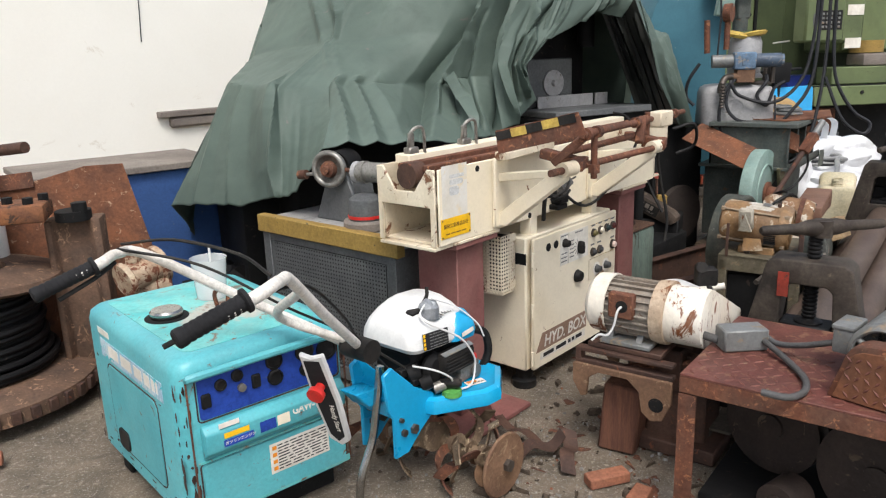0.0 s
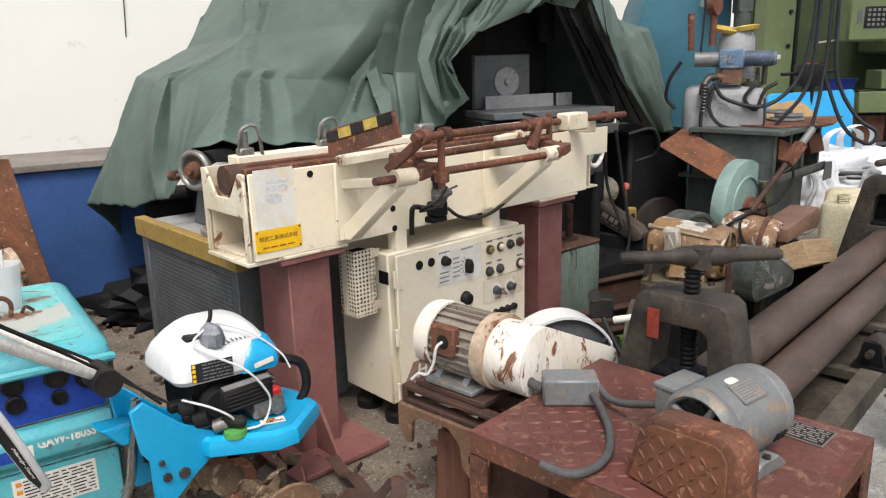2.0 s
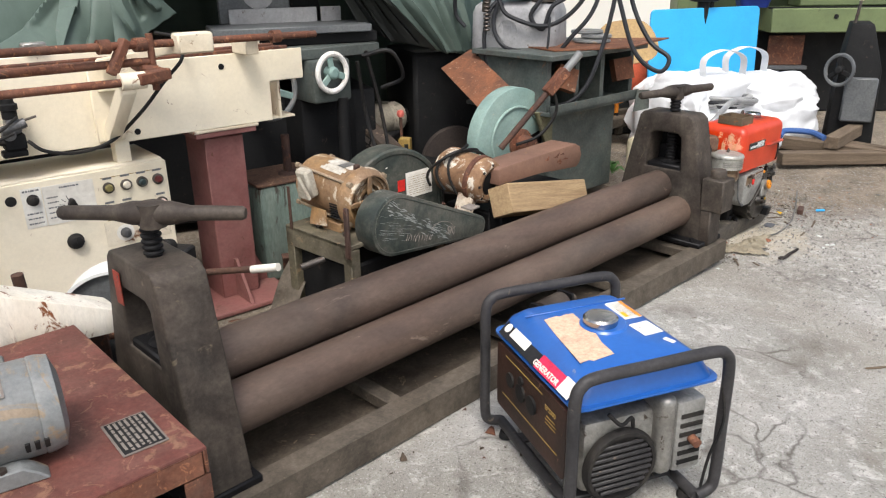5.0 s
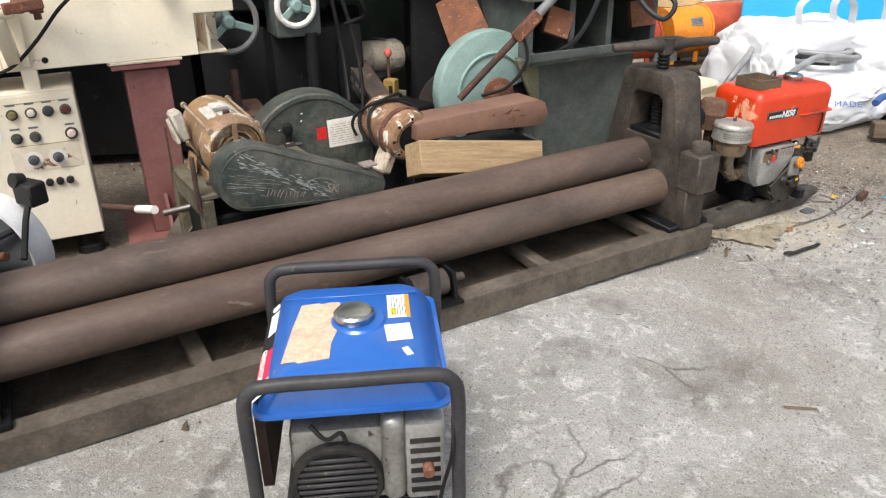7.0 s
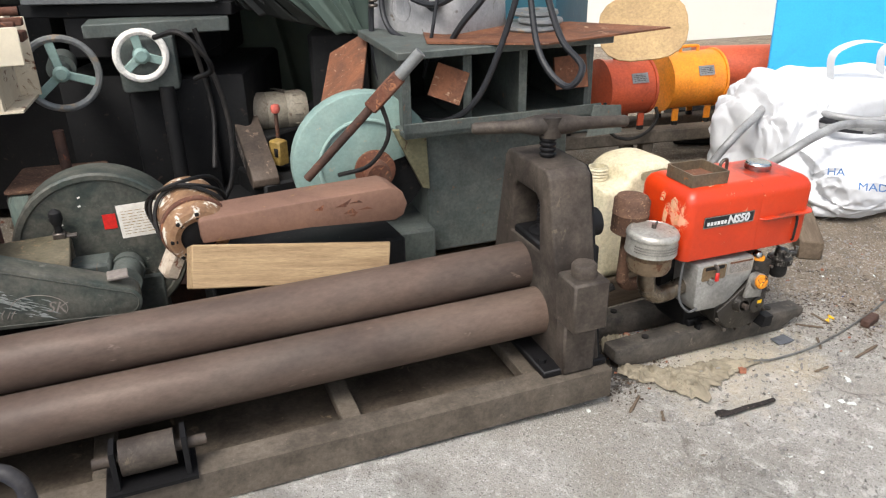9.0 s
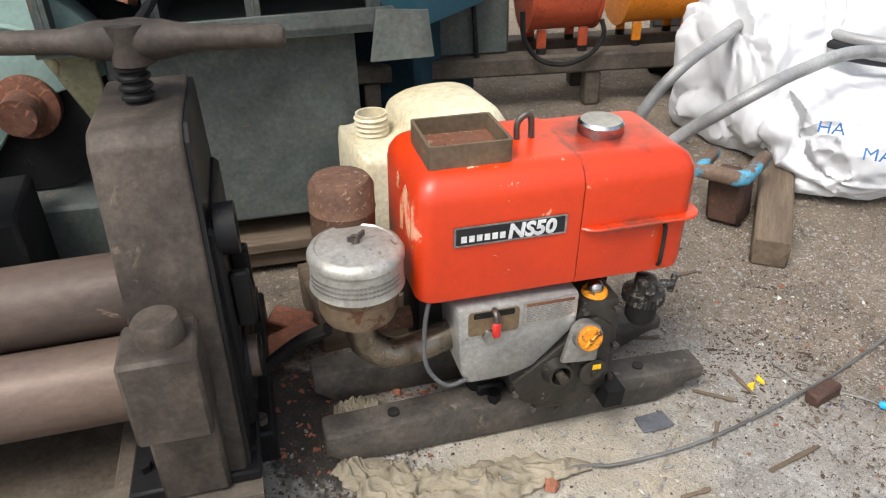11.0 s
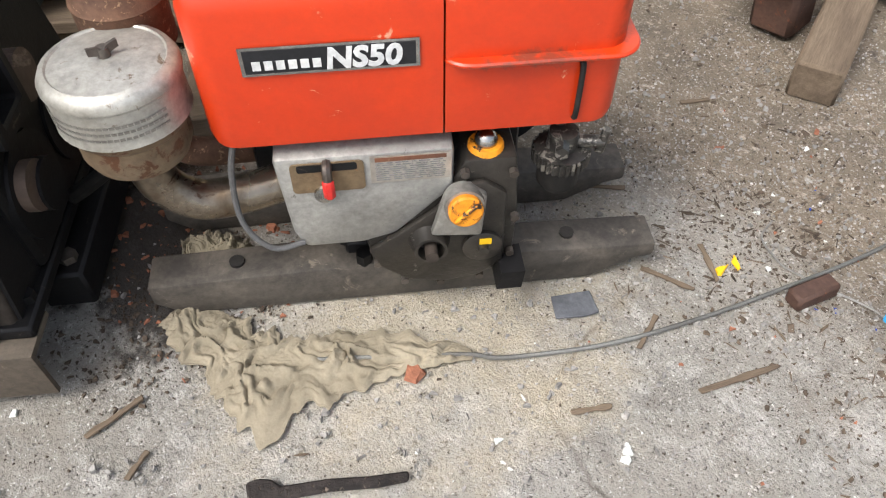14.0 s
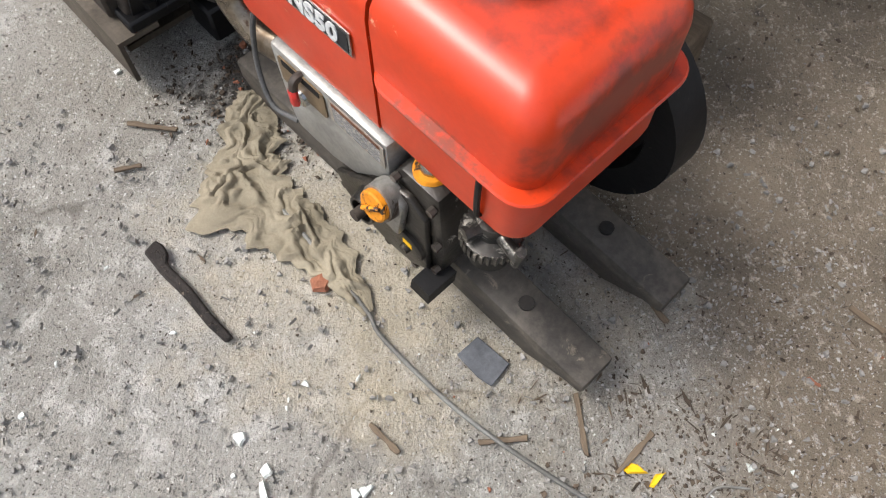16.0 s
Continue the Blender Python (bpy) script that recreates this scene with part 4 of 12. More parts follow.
def hydraulic_cabinet():
    th = thing("control_cabinet", "cream hydraulic control cabinet with knobs, lamps and a printed panel", "cabinet", BF, 51.8)
    X0, X1, Y0, Y1, Z0, Z1 = 0.482, 1.156, -0.042, 0.26, 0.09, 0.645
    cx, w = (X0 + X1) / 2, X1 - X0
    bm = nb()
    box(bm, (cx, (Y0 + Y1) / 2 + 0.01, (Z0 + Z1) / 2), (w, Y1 - Y0 - 0.02, Z1 - Z0), 0.006)
    part("cabinet_body", bm, M_cream, th)
    bm = nb()
    box(bm, (cx + 0.008, Y0, (Z0 + Z1) / 2), (w - 0.016, 0.016, Z1 - Z0 - 0.01), 0.004)
    door = part("cabinet_door", bm, M_cream, th)
    fy = Y0 - 0.0085
    F = lambda x, z, d=0.0: face((X0 + x, fy - d, Z0 + z), (1, 0, 0), (0, 0, 1))
    for z in (0.06, 0.26, 0.47):
        bm = nb()
        cyl(bm, (X0 + 0.006, fy + 0.001, Z0 + z - 0.03), (X0 + 0.006, fy + 0.001, Z0 + z + 0.03), 0.0065, seg=10)
        part("hinge", bm, M_cream, door)
    A = lambda x, z, d=0.0: face((x, fy - d, z), (1, 0, 0), (0, 0, 1))
    for x in (0.6, 0.656):
        bm = nb()
        cyl(bm, (x, fy - 0.001, 0.588), (x, fy + 0.006, 0.588), 0.0165, seg=22)
        part("blank_hole", bm, M_rubber, door)
    # printed switch panel: a strip for the key switch, the dial beside it
    panel("printed_panel", 0.06, 0.132, A(0.716, 0.555), M_paper, door, 0.0015, "white printed switch panel")
    panel("printed_panel", 0.157, 0.13, A(0.827, 0.553), M_paper, door, 0.0017, "white printed switch panel")
    bars(3, 0.045, 0.05, A(0.716, 0.52, 0.0016), M_greyprint, door, seed=8, fill=0.3)
    bars(1, 0.05, 0.01, A(0.716, 0.612, 0.0016), M_greyprint, door, seed=9, fill=0.6)
    bars(5, 0.034, 0.085, A(0.775, 0.545, 0.0018), M_greyprint, door, seed=18, fill=0.28)
    bars(1, 0.06, 0.009, A(0.83, 0.607, 0.0018), M_greyprint, door, seed=28, fill=0.6)
    for k in range(6):
        a = radians(110 + 28 * k)
        panel("dial_tick", 0.016, 0.002, A(0.829 + 0.03 * math.cos(a), 0.541 + 0.03 * math.sin(a), 0.0018) @ Matrix.Rotation(a, 4, "Z"), M_print, door, 0.0006)
    # lower switch box with two dials
    panel("dial_panel", 0.222, 0.09, A(1.028, 0.414), M_creamdirty, door, 0.002)
    for x in (0.982, 1.061):
        bm = nb()
        lathe(bm, [(0, 0), (0.03, 0), (0.03, 0.0008), (0, 0.0008)], A(x, 0.41, 0.0021), 26)
        part("dial_face", bm, M_paper, door)
    for x, z, r in ((0.718, 0.581, 0.0165), (0.819, 0.417, 0.024), (0.982, 0.41, 0.016), (1.061, 0.41, 0.016)):
        bm = nb()
        lathe(bm, [(0, 0), (r * 1.15, 0), (r * 1.1, 0.006), (r, 0.008), (r * 0.85, 0.022), (r * 0.6, 0.025), (0, 0.025)], A(x, z, 0.002), 22)
        box(bm, (0, r * 0.35, 0.026), (0.004, r * 0.9, 0.003), m=A(x, z, 0.002))
        part("knob", bm, M_rubber if x < 0.9 else M_greyknob, door)
    bm = nb()
    prism(bm, [(-0.011, -0.026), (0.011, -0.026), (0.014, 0.004), (0.006, 0.026), (-0.006, 0.026), (-0.014, 0.004)], 0.026, A(0.829, 0.541, 0.0018), 0.003)
    part("pointer_knob", bm, M_rubber, door, "black pointer knob")
    lamp_mats = [mat("lamp_olive", rgb(132, 122, 74), rough=0.3), mat("lamp_cream", rgb(226, 216, 196), rough=0.3), flat("lamp_green", rgb(44, 58, 58), 0.3), flat("lamp_dark_red", rgb(96, 42, 40), 0.3), M_greyknob, M_greyknob, mat("button_pink", rgb(232, 206, 194), rough=0.4)]
    for i, ((x, z), mt) in enumerate(zip(((0.951, 0.577), (1.01, 0.578), (1.064, 0.578), (1.119, 0.578), (0.947, 0.493), (1.005, 0.493), (1.121, 0.491)), lamp_mats)):
        bm = nb()
        r = 0.021 if i == 6 else 0.0185
        lathe(bm, [(r * 0.72, 0.002), (r * 0.72, 0.009), (r, 0.008), (r, 0), (r * 0.72, 0.0), (r * 0.72, 0.002)], A(x, z), 24)
        bz = part("bezel", bm, M_bolt, door)
        bm = nb()
        lathe(bm, [(0, 0), (r * 0.7, 0), (r * 0.7, 0.014), (r * 0.5, 0.019), (0, 0.02)], A(x, z), 22)
        part("push_button", bm, mt, bz)
        panel("small_label", 0.03, 0.007, A(x, z + 0.032), M_greyprint, door, 0.0008)
    for i in range(4):
        bm = nb()
        lathe(bm, [(0, 0), (0.013, 0), (0.013, 0.014), (0.009, 0.016), (0, 0.016)], A(0.98 + i * 0.034, 0.322), 16)
        part("socket", bm, M_rubber, door)
    for x0_, z0_, w_, h_ in ((1.035, 0.612, 0.21, 0.002), (1.035, 0.462, 0.21, 0.002)):
        panel("scribed_line", w_, h_, A(x0_, z0_), M_brass, door, 0.0006)
    # brown label with its lettering
    bm = nb()
    prism(bm, [(0.03, 0.075), (0.42, 0.075), (0.42, 0.15), (0.075, 0.15)], 0.0008, F(0, 0))
    part("brown_band", bm, mat("brown_label", rgb(150, 122, 104), rgb(136, 110, 94), rough=0.5), door)
    words("HYD. BOX", 0.07, F(0.085, 0.088, 0.0012), M_paper, door, bold=0.001, shear=0.2)
    panel("name_strip", 0.35, 0.03, F(0.235, 0.052), M_paper, door, 0.0008)
    bars(1, 0.31, 0.018, F(0.235, 0.052, 0.001), M_print, door, seed=2, fill=0.9)
    # legs to the trough
    for x in (0.08, 0.55):
        bm = nb()
        box(bm, (X0 + x, Y0 + 0.06, 0.68), (0.05, 0.05, 0.075), 0.003)
        part("stay", bm, M_cream, th)
    # feet
    for x in (0.06, w - 0.06):
        for y in (Y0 + 0.07, Y1 - 0.06):
            bm = nb()
            lathe(bm, [(0, 0), (0.05, 0), (0.05, 0.03), (0.035, 0.04), (0.035, 0.092), (0, 0.092)], Matrix.Translation((X0 + x, y, 0)), 20)
            part("rubber_foot", bm, M_rubber, th)
    # name plate and lock on the side
    panel("side_plate", 0.05, 0.045, face((X0 - 0.001, 0.0, 0.56), (0, -1, 0), (0, 0, 1)), M_dark, th, 0.002)
    # perforated resistor cover on the side
    bm = nb()
    ox, oy, z0, z1 = X0 - 0.115, 0.01, 0.438, 0.666
    s = 0.0145

    def sheet(o, r, u, cols, rows):
        """Lozenge openings in a lattice."""
        r, u = Vector(r), Vector(u)
        for i in range(cols):
            for j in range(rows):
                p = Vector(o) + r * (i * s) + u * (j * s)
                outer = [p, p + r * s / 2, p + r * s, p + r * s + u * s / 2, p + r * s + u * s, p + r * s / 2 + u * s, p + u * s, p + u * s / 2]
                c = p + r * s / 2 + u * s / 2
                inner = [c + (outer[k] - c) * (0.72 if k % 2 else 0.36) for k in range(8)]
                vo, vi = [bm.verts.new(q) for q in outer], [bm.verts.new(q) for q in inner]
                for k in range(8):
                    bm.faces.new((vo[k], vo[(k + 1) % 8], vi[(k + 1) % 8], vi[k]))

    sheet((ox, oy, z0), (1, 0, 0), (0, 0, 1), 6, 16)
    sheet((ox, oy + 6 * s, z0), (0, -1, 0), (0, 0, 1), 6, 16)
    part("perforated_cover", bm, M_creamdirty, th, "perforated cream sheet cover")
    for z in (z1 - 0.02, z0 + 0.02):
        bm = nb()
        box(bm, (ox + 0.1, oy + 0.045, z), (0.04, 0.06, 0.03), 0.003)
        part("cover_bracket", bm, M_creamdirty, th)
    bm = nb()
    box(bm, (ox + 0.045, oy + 0.045, (z0 + z1) / 2), (0.06, 0.05, z1 - z0 - 0.01))
    part("resistor_block", bm, M_dark, th)
    return th


hydraulic_cabinet()


def mesh_stand():
    """The grey stand with a perforated front beside the trough's end."""
    th = thing("machine_stand", "grey machine stand with perforated front sheet and yellowed top rail", "machine stand", BF, 51.8)
    x0, y0, y1 = 0.1, 0.31, 1.12
    bm = nb()
    box(bm, (x0 + 0.2, (y0 + y1) / 2, 0.32), (0.36, y1 - y0 - 0.03, 0.56), 0.003)
    part("stand_body", bm, M_dark, th)
    bm = nb()
    for y in (y0 + 0.02, y1 - 0.02):
        box(bm, (x0 + 0.01, y, 0.32), (0.03, 0.05, 0.6), 0.003)
    box(bm, (x0 + 0.01, (y0 + y1) / 2, 0.05), (0.03, y1 - y0, 0.06), 0.003)
    box(bm, (x0 + 0.012, (y0 + y1) / 2, 0.59), (0.03, y1 - y0, 0.04), 0.003)
    box(bm, (x0 + 0.2, y0 - 0.005, 0.33), (0.42, 0.012, 0.6), 0.002)
    part("stand_frame", bm, M_meshgrey, th)
    # perforated sheet: small lozenge openings
    bm = nb()
    s = 0.0165
    cols, rows = int((y1 - y0 - 0.1) / s), int(0.48 / s)
    for i in range(cols):
        for j in range(rows):
            cy, cz = y0 + 0.05 + (i + 0.5) * s, 0.09 + (j + 0.5) * s
            vo = [bm.verts.new((x0 - 0.002, cy + a * s / 2, cz + b * s / 2)) for a, b in ((-1, -1), (1, -1), (1, 1), (-1, 1))]
            vi = [bm.verts.new((x0 - 0.002, cy + a * s * 0.33, cz + b * s * 0.33)) for a, b in ((-0.6, -0.6), (0.6, -0.6), (0.6, 0.6), (-0.6, 0.6))]
            for k in range(4):
                bm.faces.new((vo[k], vo[(k + 1) % 4], vi[(k + 1) % 4], vi[k]))
    part("perforated_sheet", bm, M_meshgrey, th)
    bm = nb()
    box(bm, (x0 + 0.0, (y0 + y1) / 2 - 0.01, 0.645), (0.045, y1 - y0 + 0.05, 0.075), 0.004)
    part("top_rail", bm, M_brass, th, "yellowed top rail")
    bm = nb()
    box(bm, (x0 + 0.2, (y0 + y1) / 2, 0.64), (0.38, y1 - y0, 0.05), 0.004)
    part("stand_top", bm, M_grey, th)
    # spindle head under the hem of the cover
    bm = nb()
    hx, hy, hz = x0 + 0.12, 0.77, 0.895
    prism(bm, [(-0.14, 0), (0.16, 0), (0.07, 0.2), (-0.05, 0.2)], 0.02, face((hx + 0.03, hy, 0.665), (0, -1, 0), (0, 0, 1)), 0.006)
    prism(bm, [(-0.1, 0), (0.1, 0), (0.06, 0.22), (-0.06, 0.22)], 0.12, face((hx + 0.16, hy, 0.665), (0, -1, 0), (0, 0, 1)), 0.006)
    part("spindle_head", bm, M_meshgrey, th)
    sm = Matrix.Translation((hx, hy, hz)) @ pose(0, 0, 0, 0, 90, 22)
    bm = nb()
    lathe(bm, [(0.066 + 0.013 * math.cos(t), -0.03 + 0.016 * math.sin(t)) for t in [math.pi * k / 6 for k in range(13)]], sm, 36)
    part("spindle_ring", bm, M_alu, th, "bright steel ring")
    bm = nb()
    lathe(bm, [(0, -0.075), (0.016, -0.075), (0.018, -0.055), (0.03, -0.052), (0.036, -0.03), (0.036, 0.03), (0, 0.03)], sm, 24)
    part("spindle_nose", bm, M_rust, th, "rust-red spindle nose")
    bm = nb()
    lathe(bm, [(0.04, 0.03), (0.066, 0.02), (0.066, 0.15), (0.04, 0.15)], sm, 28)
    part("spindle_barrel", bm, M_dark, th)
    bm = nb()
    cyl(bm, (hx - 0.03, hy + 0.03, hz - 0.02), (hx - 0.05, hy + 0.125, hz - 0.03), 0.0075, seg=10)
    sr = part("feed_rod", bm, M_alu, th)
    bm = nb()
    cyl(bm, (hx - 0.05, hy + 0.11, hz - 0.028), (hx - 0.057, hy + 0.15, hz - 0.033), 0.02, seg=10)
    part("rod_nut", bm, M_rust, sr)
    bm = nb()
    cyl(bm, (hx, hy - 0.06, hz), (hx, hy - 0.15, hz - 0.004), 0.009, seg=10)
    part("drive_rod", bm, M_rust, th)
    bm = nb()
    cyl(bm, (hx, hy - 0.15, hz - 0.004), (hx + 0.03, hy - 0.33, hz), 0.04, seg=24)
    cyl(bm, (hx + 0.004, hy - 0.18, hz - 0.004), (hx + 0.008, hy - 0.2, hz - 0.003), 0.046, seg=24)
    part("coupling", bm, M_alu, th)
    bm = nb()
    cyl(bm, (hx - 0.001, hy - 0.145, hz - 0.004), (hx + 0.002, hy - 0.165, hz - 0.004), 0.043, seg=24)
    part("clamp_ring", bm, M_grey, th)
    lm = Matrix.Translation((x0 + 0.1, 0.56, 0.666))
    bm = nb()
    lathe(bm, [(0, 0), (0.09, 0.0), (0.095, 0.006), (0.095, 0.034), (0.088, 0.042), (0, 0.042)], lm, 12)
    part("lamp_base", bm, M_slab, th, "pale lamp base ring")
    bm = nb()
    lathe(bm, [(0, 0.04), (0.07, 0.04), (0.072, 0.1), (0.066, 0.125), (0.042, 0.142), (0, 0.146)], lm, 28)
    ld = part("lamp_dome", bm, M_meshgrey, th, "grey lamp dome with a red band")
    bm = nb()
    lathe(bm, [(0.0722, 0.05), (0.0732, 0.05), (0.0732, 0.062), (0.0722, 0.062)], lm, 28)
    part("red_band", bm, M_redp, ld)
    return th


mesh_stand()


M_hosegrey = mat("grey_conduit", rgb(92, 92, 92), rgb(70, 68, 66), rough=0.6, grain=200)


# ---- work table with grey motor ----
def tread(bm, x0, x1, y0, y1, z, m=None, s=0.034):
    """Raised lozenges of chequer plate."""
    m = m or Matrix()
    j = 0
    y = y0 + s / 2
    while y < y1:
        i = 0
        x = x0 + s / 2
        while x < x1:
            a = radians(45 if (i + j) % 2 else -45)
            q = m @ Matrix.Translation((x, y, z)) @ Matrix.Rotation(a, 4, "Z")
            pts = [q @ Vector(p) for p in ((-0.47 * s, 0, 0), (0, -0.153 * s, 0), (0.47 * s, 0, 0), (0, 0.153 * s, 0), (-0.26 * s, 0, 0.0026), (0.26 * s, 0, 0.0026))]
            v = [bm.verts.new(p) for p in pts]
            for f in ((0, 1, 4), (1, 5, 4), (1, 2, 5), (2, 3, 5), (3, 4, 5), (3, 0, 4)):
                bm.faces.new([v[k] for k in f])
            x += s
            i += 1
        y += s
        j += 1


def spoked_wheel(bm, c, axis, r, w=0.05, hub=0.04, spokes=5, rim=0.025):
    m = Matrix.Translation(c) @ Vector(axis).to_track_quat("Z", "Y").to_matrix().to_4x4()
    lathe(bm, [(r - rim, -w / 2), (r, -w / 2), (r, w / 2), (r - rim, w / 2), (r - rim, -w / 2)], m, 32)
    lathe(bm, [(0, -w * 0.7), (hub, -w * 0.7), (hub, w * 0.7), (0, w * 0.7)], m, 16)
    for i in range(spokes):
        a = 2 * math.pi * i / spokes + 0.3
        d = Vector((math.cos(a), math.sin(a), 0))
        t = Vector((-d.y, d.x, 0))
        q = m @ face(d * (r + hub - rim) / 2, d, t)
        box(bm, (0, 0, 0), (r - hub - rim + 0.02, 0.03, 0.014), 0.003, m=q)


def work_table():
    th = thing("work_table", "rusty red steel table with chequer-plate top, pulleys underneath", "work table", (0.785, 1.985, 0), -34.5)
    LX, LY, ZT = 0.70, 0.56, 0.452
    bm = nb()
    box(bm, (LX / 2, LY / 2, ZT - 0.004), (LX, LY, 0.008), 0.002)
    top = part("tabletop", bm, M_redtop, th)
    bm = nb()
    tread(bm, 0.01, 0.42, 0.01, 0.3, ZT)
    part("tread_pattern", bm, M_tread, top, kind="stuff")
    for nm, c, s in (("apron", (LX / 2, 0.004, ZT - 0.032), (LX, 0.008, 0.05)), ("apron", (LX / 2, LY - 0.004, ZT - 0.032), (LX, 0.008, 0.05)),
                     ("apron", (0.004, LY / 2, ZT - 0.032), (0.008, LY - 0.02, 0.05)), ("apron", (LX - 0.004, LY / 2, ZT - 0.032), (0.008, LY - 0.02, 0.05))):
        bm = nb()
        box(bm, c, s, 0.002)
        part(nm, bm, M_rust, th, "rust-streaked angle iron edge")
    for x in (0, 1):
        for y in (0, 1):
            bm = nb()
            sx, sy = (1, -1)[x], (1, -1)[y]
            px, py = x * LX, y * LY
            prism(bm, [(px, py), (px + sx * 0.05, py), (px + sx * 0.05, py + sy * 0.006), (px + sx * 0.006, py + sy * 0.006), (px + sx * 0.006, py + sy * 0.05), (px, py + sy * 0.05)], ZT - 0.06)
            part("leg", bm, M_rust, th)
    bm = nb()
    spoked_wheel(bm, (0.5, 0.2, 0.19), (0.25, 1, 0), 0.165, 0.05)
    part("flywheel", bm, M_wheel, th, "dark spoked flywheel")
    bm = nb()
    spoked_wheel(bm, (0.2, 0.3, 0.22), (0.3, 1, 0), 0.15, 0.05, spokes=5)
    part("belt_pulley", bm, M_wheel, th)
    bm = nb()
    cyl(bm, (0.26, 0.1, 0.07), (0.29, 0.2, 0.07), 0.06, seg=24)
    cyl(bm, (0.25, 0.07, 0.07), (0.26, 0.1, 0.07), 0.03, seg=20)
    part("gear_case", bm, M_wheel, th)
    bm = nb()
    box(bm, (0.35, 0.3, 0.02), (0.62, 0.4, 0.03), 0.005)
    part("bottom_plate", bm, M_dark, th)
    bm = nb()
    box(bm, (0.35, 0.45, 0.25), (0.6, 0.012, 0.35), 0.003)
    part("rear_guard", bm, M_dark, th)
    # two small slots in the plate
    bm = nb()
    box(bm, (0.62, 0.12, ZT + 0.0012), (0.018, 0.04, 0.002))
    part("slot", bm, M_rubber, top)
    return th


work_table()


def finned_motor(bm, a, b, r, fins=22, f0=0.25, f1=0.8):
    """Motor barrel from a to b with lengthwise cooling fins."""
    a, b = Vector(a), Vector(b)
    d = b - a
    m = Matrix.Translation(a) @ d.to_track_quat("Z", "Y").to_matrix().to_4x4()
    L = d.length
    cyl(bm, a + d * f0, a + d * f1, r * 0.88, seg=28)
    for i in range(fins):
        t = 2 * math.pi * i / fins
        q = m @ Matrix.Rotation(t, 4, "Z")
        box(bm, (r * 0.93, 0, L * (f0 + f1) / 2), (r * 0.14, 0.004, L * (f1 - f0)), m=q)
    return m, L


def grey_motor():
    th = thing("electric_motor", "grey cast electric motor lying on the red table", "electric motor", (1.258, 1.848, 0.452), 45.8)
    r, h = 0.088, 0.093
    m = pose(0, 0, h, 0, 90, 0)
    bm = nb()
    lathe(bm, [(0.066, 0.03), (0.07, 0.004), (0.076, 0.0), (r * 0.97, 0.012), (r, 0.02), (r, 0.034), (r * 0.985, 0.036), (r, 0.038), (r, 0.19), (r * 0.985, 0.192), (r * 1.01, 0.194), (r * 1.01, 0.206), (r * 0.96, 0.226), (r * 0.6, 0.236), (0, 0.238)], m, 44)
    brl = part("motor_barrel", bm, M_greym, th)
    bm = nb()
    lathe(bm, [(0, 0.03), (0.067, 0.03), (0.067, 0.034), (0, 0.034)], m, 30)
    part("dark_winding", bm, M_dark, th)
    for k in range(4):
        a = radians(30 + 90 * k)
        bm = nb()
        cyl(bm, (0.012, 0.02 * math.cos(a), h + 0.02 * math.sin(a)), (0.012, 0.074 * math.cos(a), h + 0.074 * math.sin(a)), 0.009, seg=10)
        part("end_bell_arm", bm, M_greym, th)
    bm = nb()
    cyl(bm, (-0.05, 0, h), (0.03, 0, h), 0.013, seg=14)
    cyl(bm, (0.0, 0, h), (0.03, 0, h), 0.026, seg=18)
    part("shaft", bm, M_bolt, th)
    for y in (-0.078, 0.078):
        bm = nb()
        prism(bm, [(0.06, 0), (0.19, 0), (0.17, 0.02), (0.15, 0.034), (0.09, 0.034), (0.075, 0.02)], 0.042, face((0, y + 0.021, 0.0), (1, 0, 0), (0, 0, 1)), 0.003)
        ft = part("motor_foot", bm, M_greym, th)
        bm = nb()
        bolt(bm, (0.12, y - 0.012, 0.034), r=0.009, h=0.006)
        part("foot_bolt", bm, M_bolt, ft)
    bm = nb()
    box(bm, (0.105, 0.112, 0.096), (0.105, 0.055, 0.072), 0.008, seg=2)
    tb = part("terminal_box", bm, M_greym, th)
    bm = nb()
    box(bm, (0.105, 0.114, 0.135), (0.112, 0.06, 0.014), 0.006, seg=2)
    part("box_lid", bm, M_greym, tb)
    pm = face((0.11, -0.0442, h + 0.0762), (1, 0, 0), (0, 0.86, 0.5))
    panel("name_plate", 0.08, 0.05, pm @ Matrix.Translation((0, 0, 0.0004)), M_slab, brl, 0.001, "worn motor name plate")
    panel("plate_field", 0.072, 0.042, pm @ Matrix.Translation((0, 0, 0.0014)), M_greym, brl, 0.0005)
    bars(6, 0.066, 0.036, pm @ Matrix.Translation((0, 0, 0.002)), M_slab, brl, seed=31, fill=0.35)
    bm = nb()
    prism(bm, rrect(0.034, 0.02, 0.0095, 5), 0.0012, face((0.1, -0.012, h + r), (1, 0, 0), (0, 1, 0.13)))
    part("oval_sticker", bm, M_paper, brl)
    for x in (0.05, 0.066, 0.082, 0.165, 0.18, 0.195):
        bm = nb()
        box(bm, (0, 0, 0), (0.008, 0.022, 0.006), 0.001, m=face((x, -r * 0.93, h - r * 0.36), (1, 0, 0), (0, -0.36, 0.93)))
        part("vent_slot", bm, M_rubber, brl)
    return th


grey_motor()


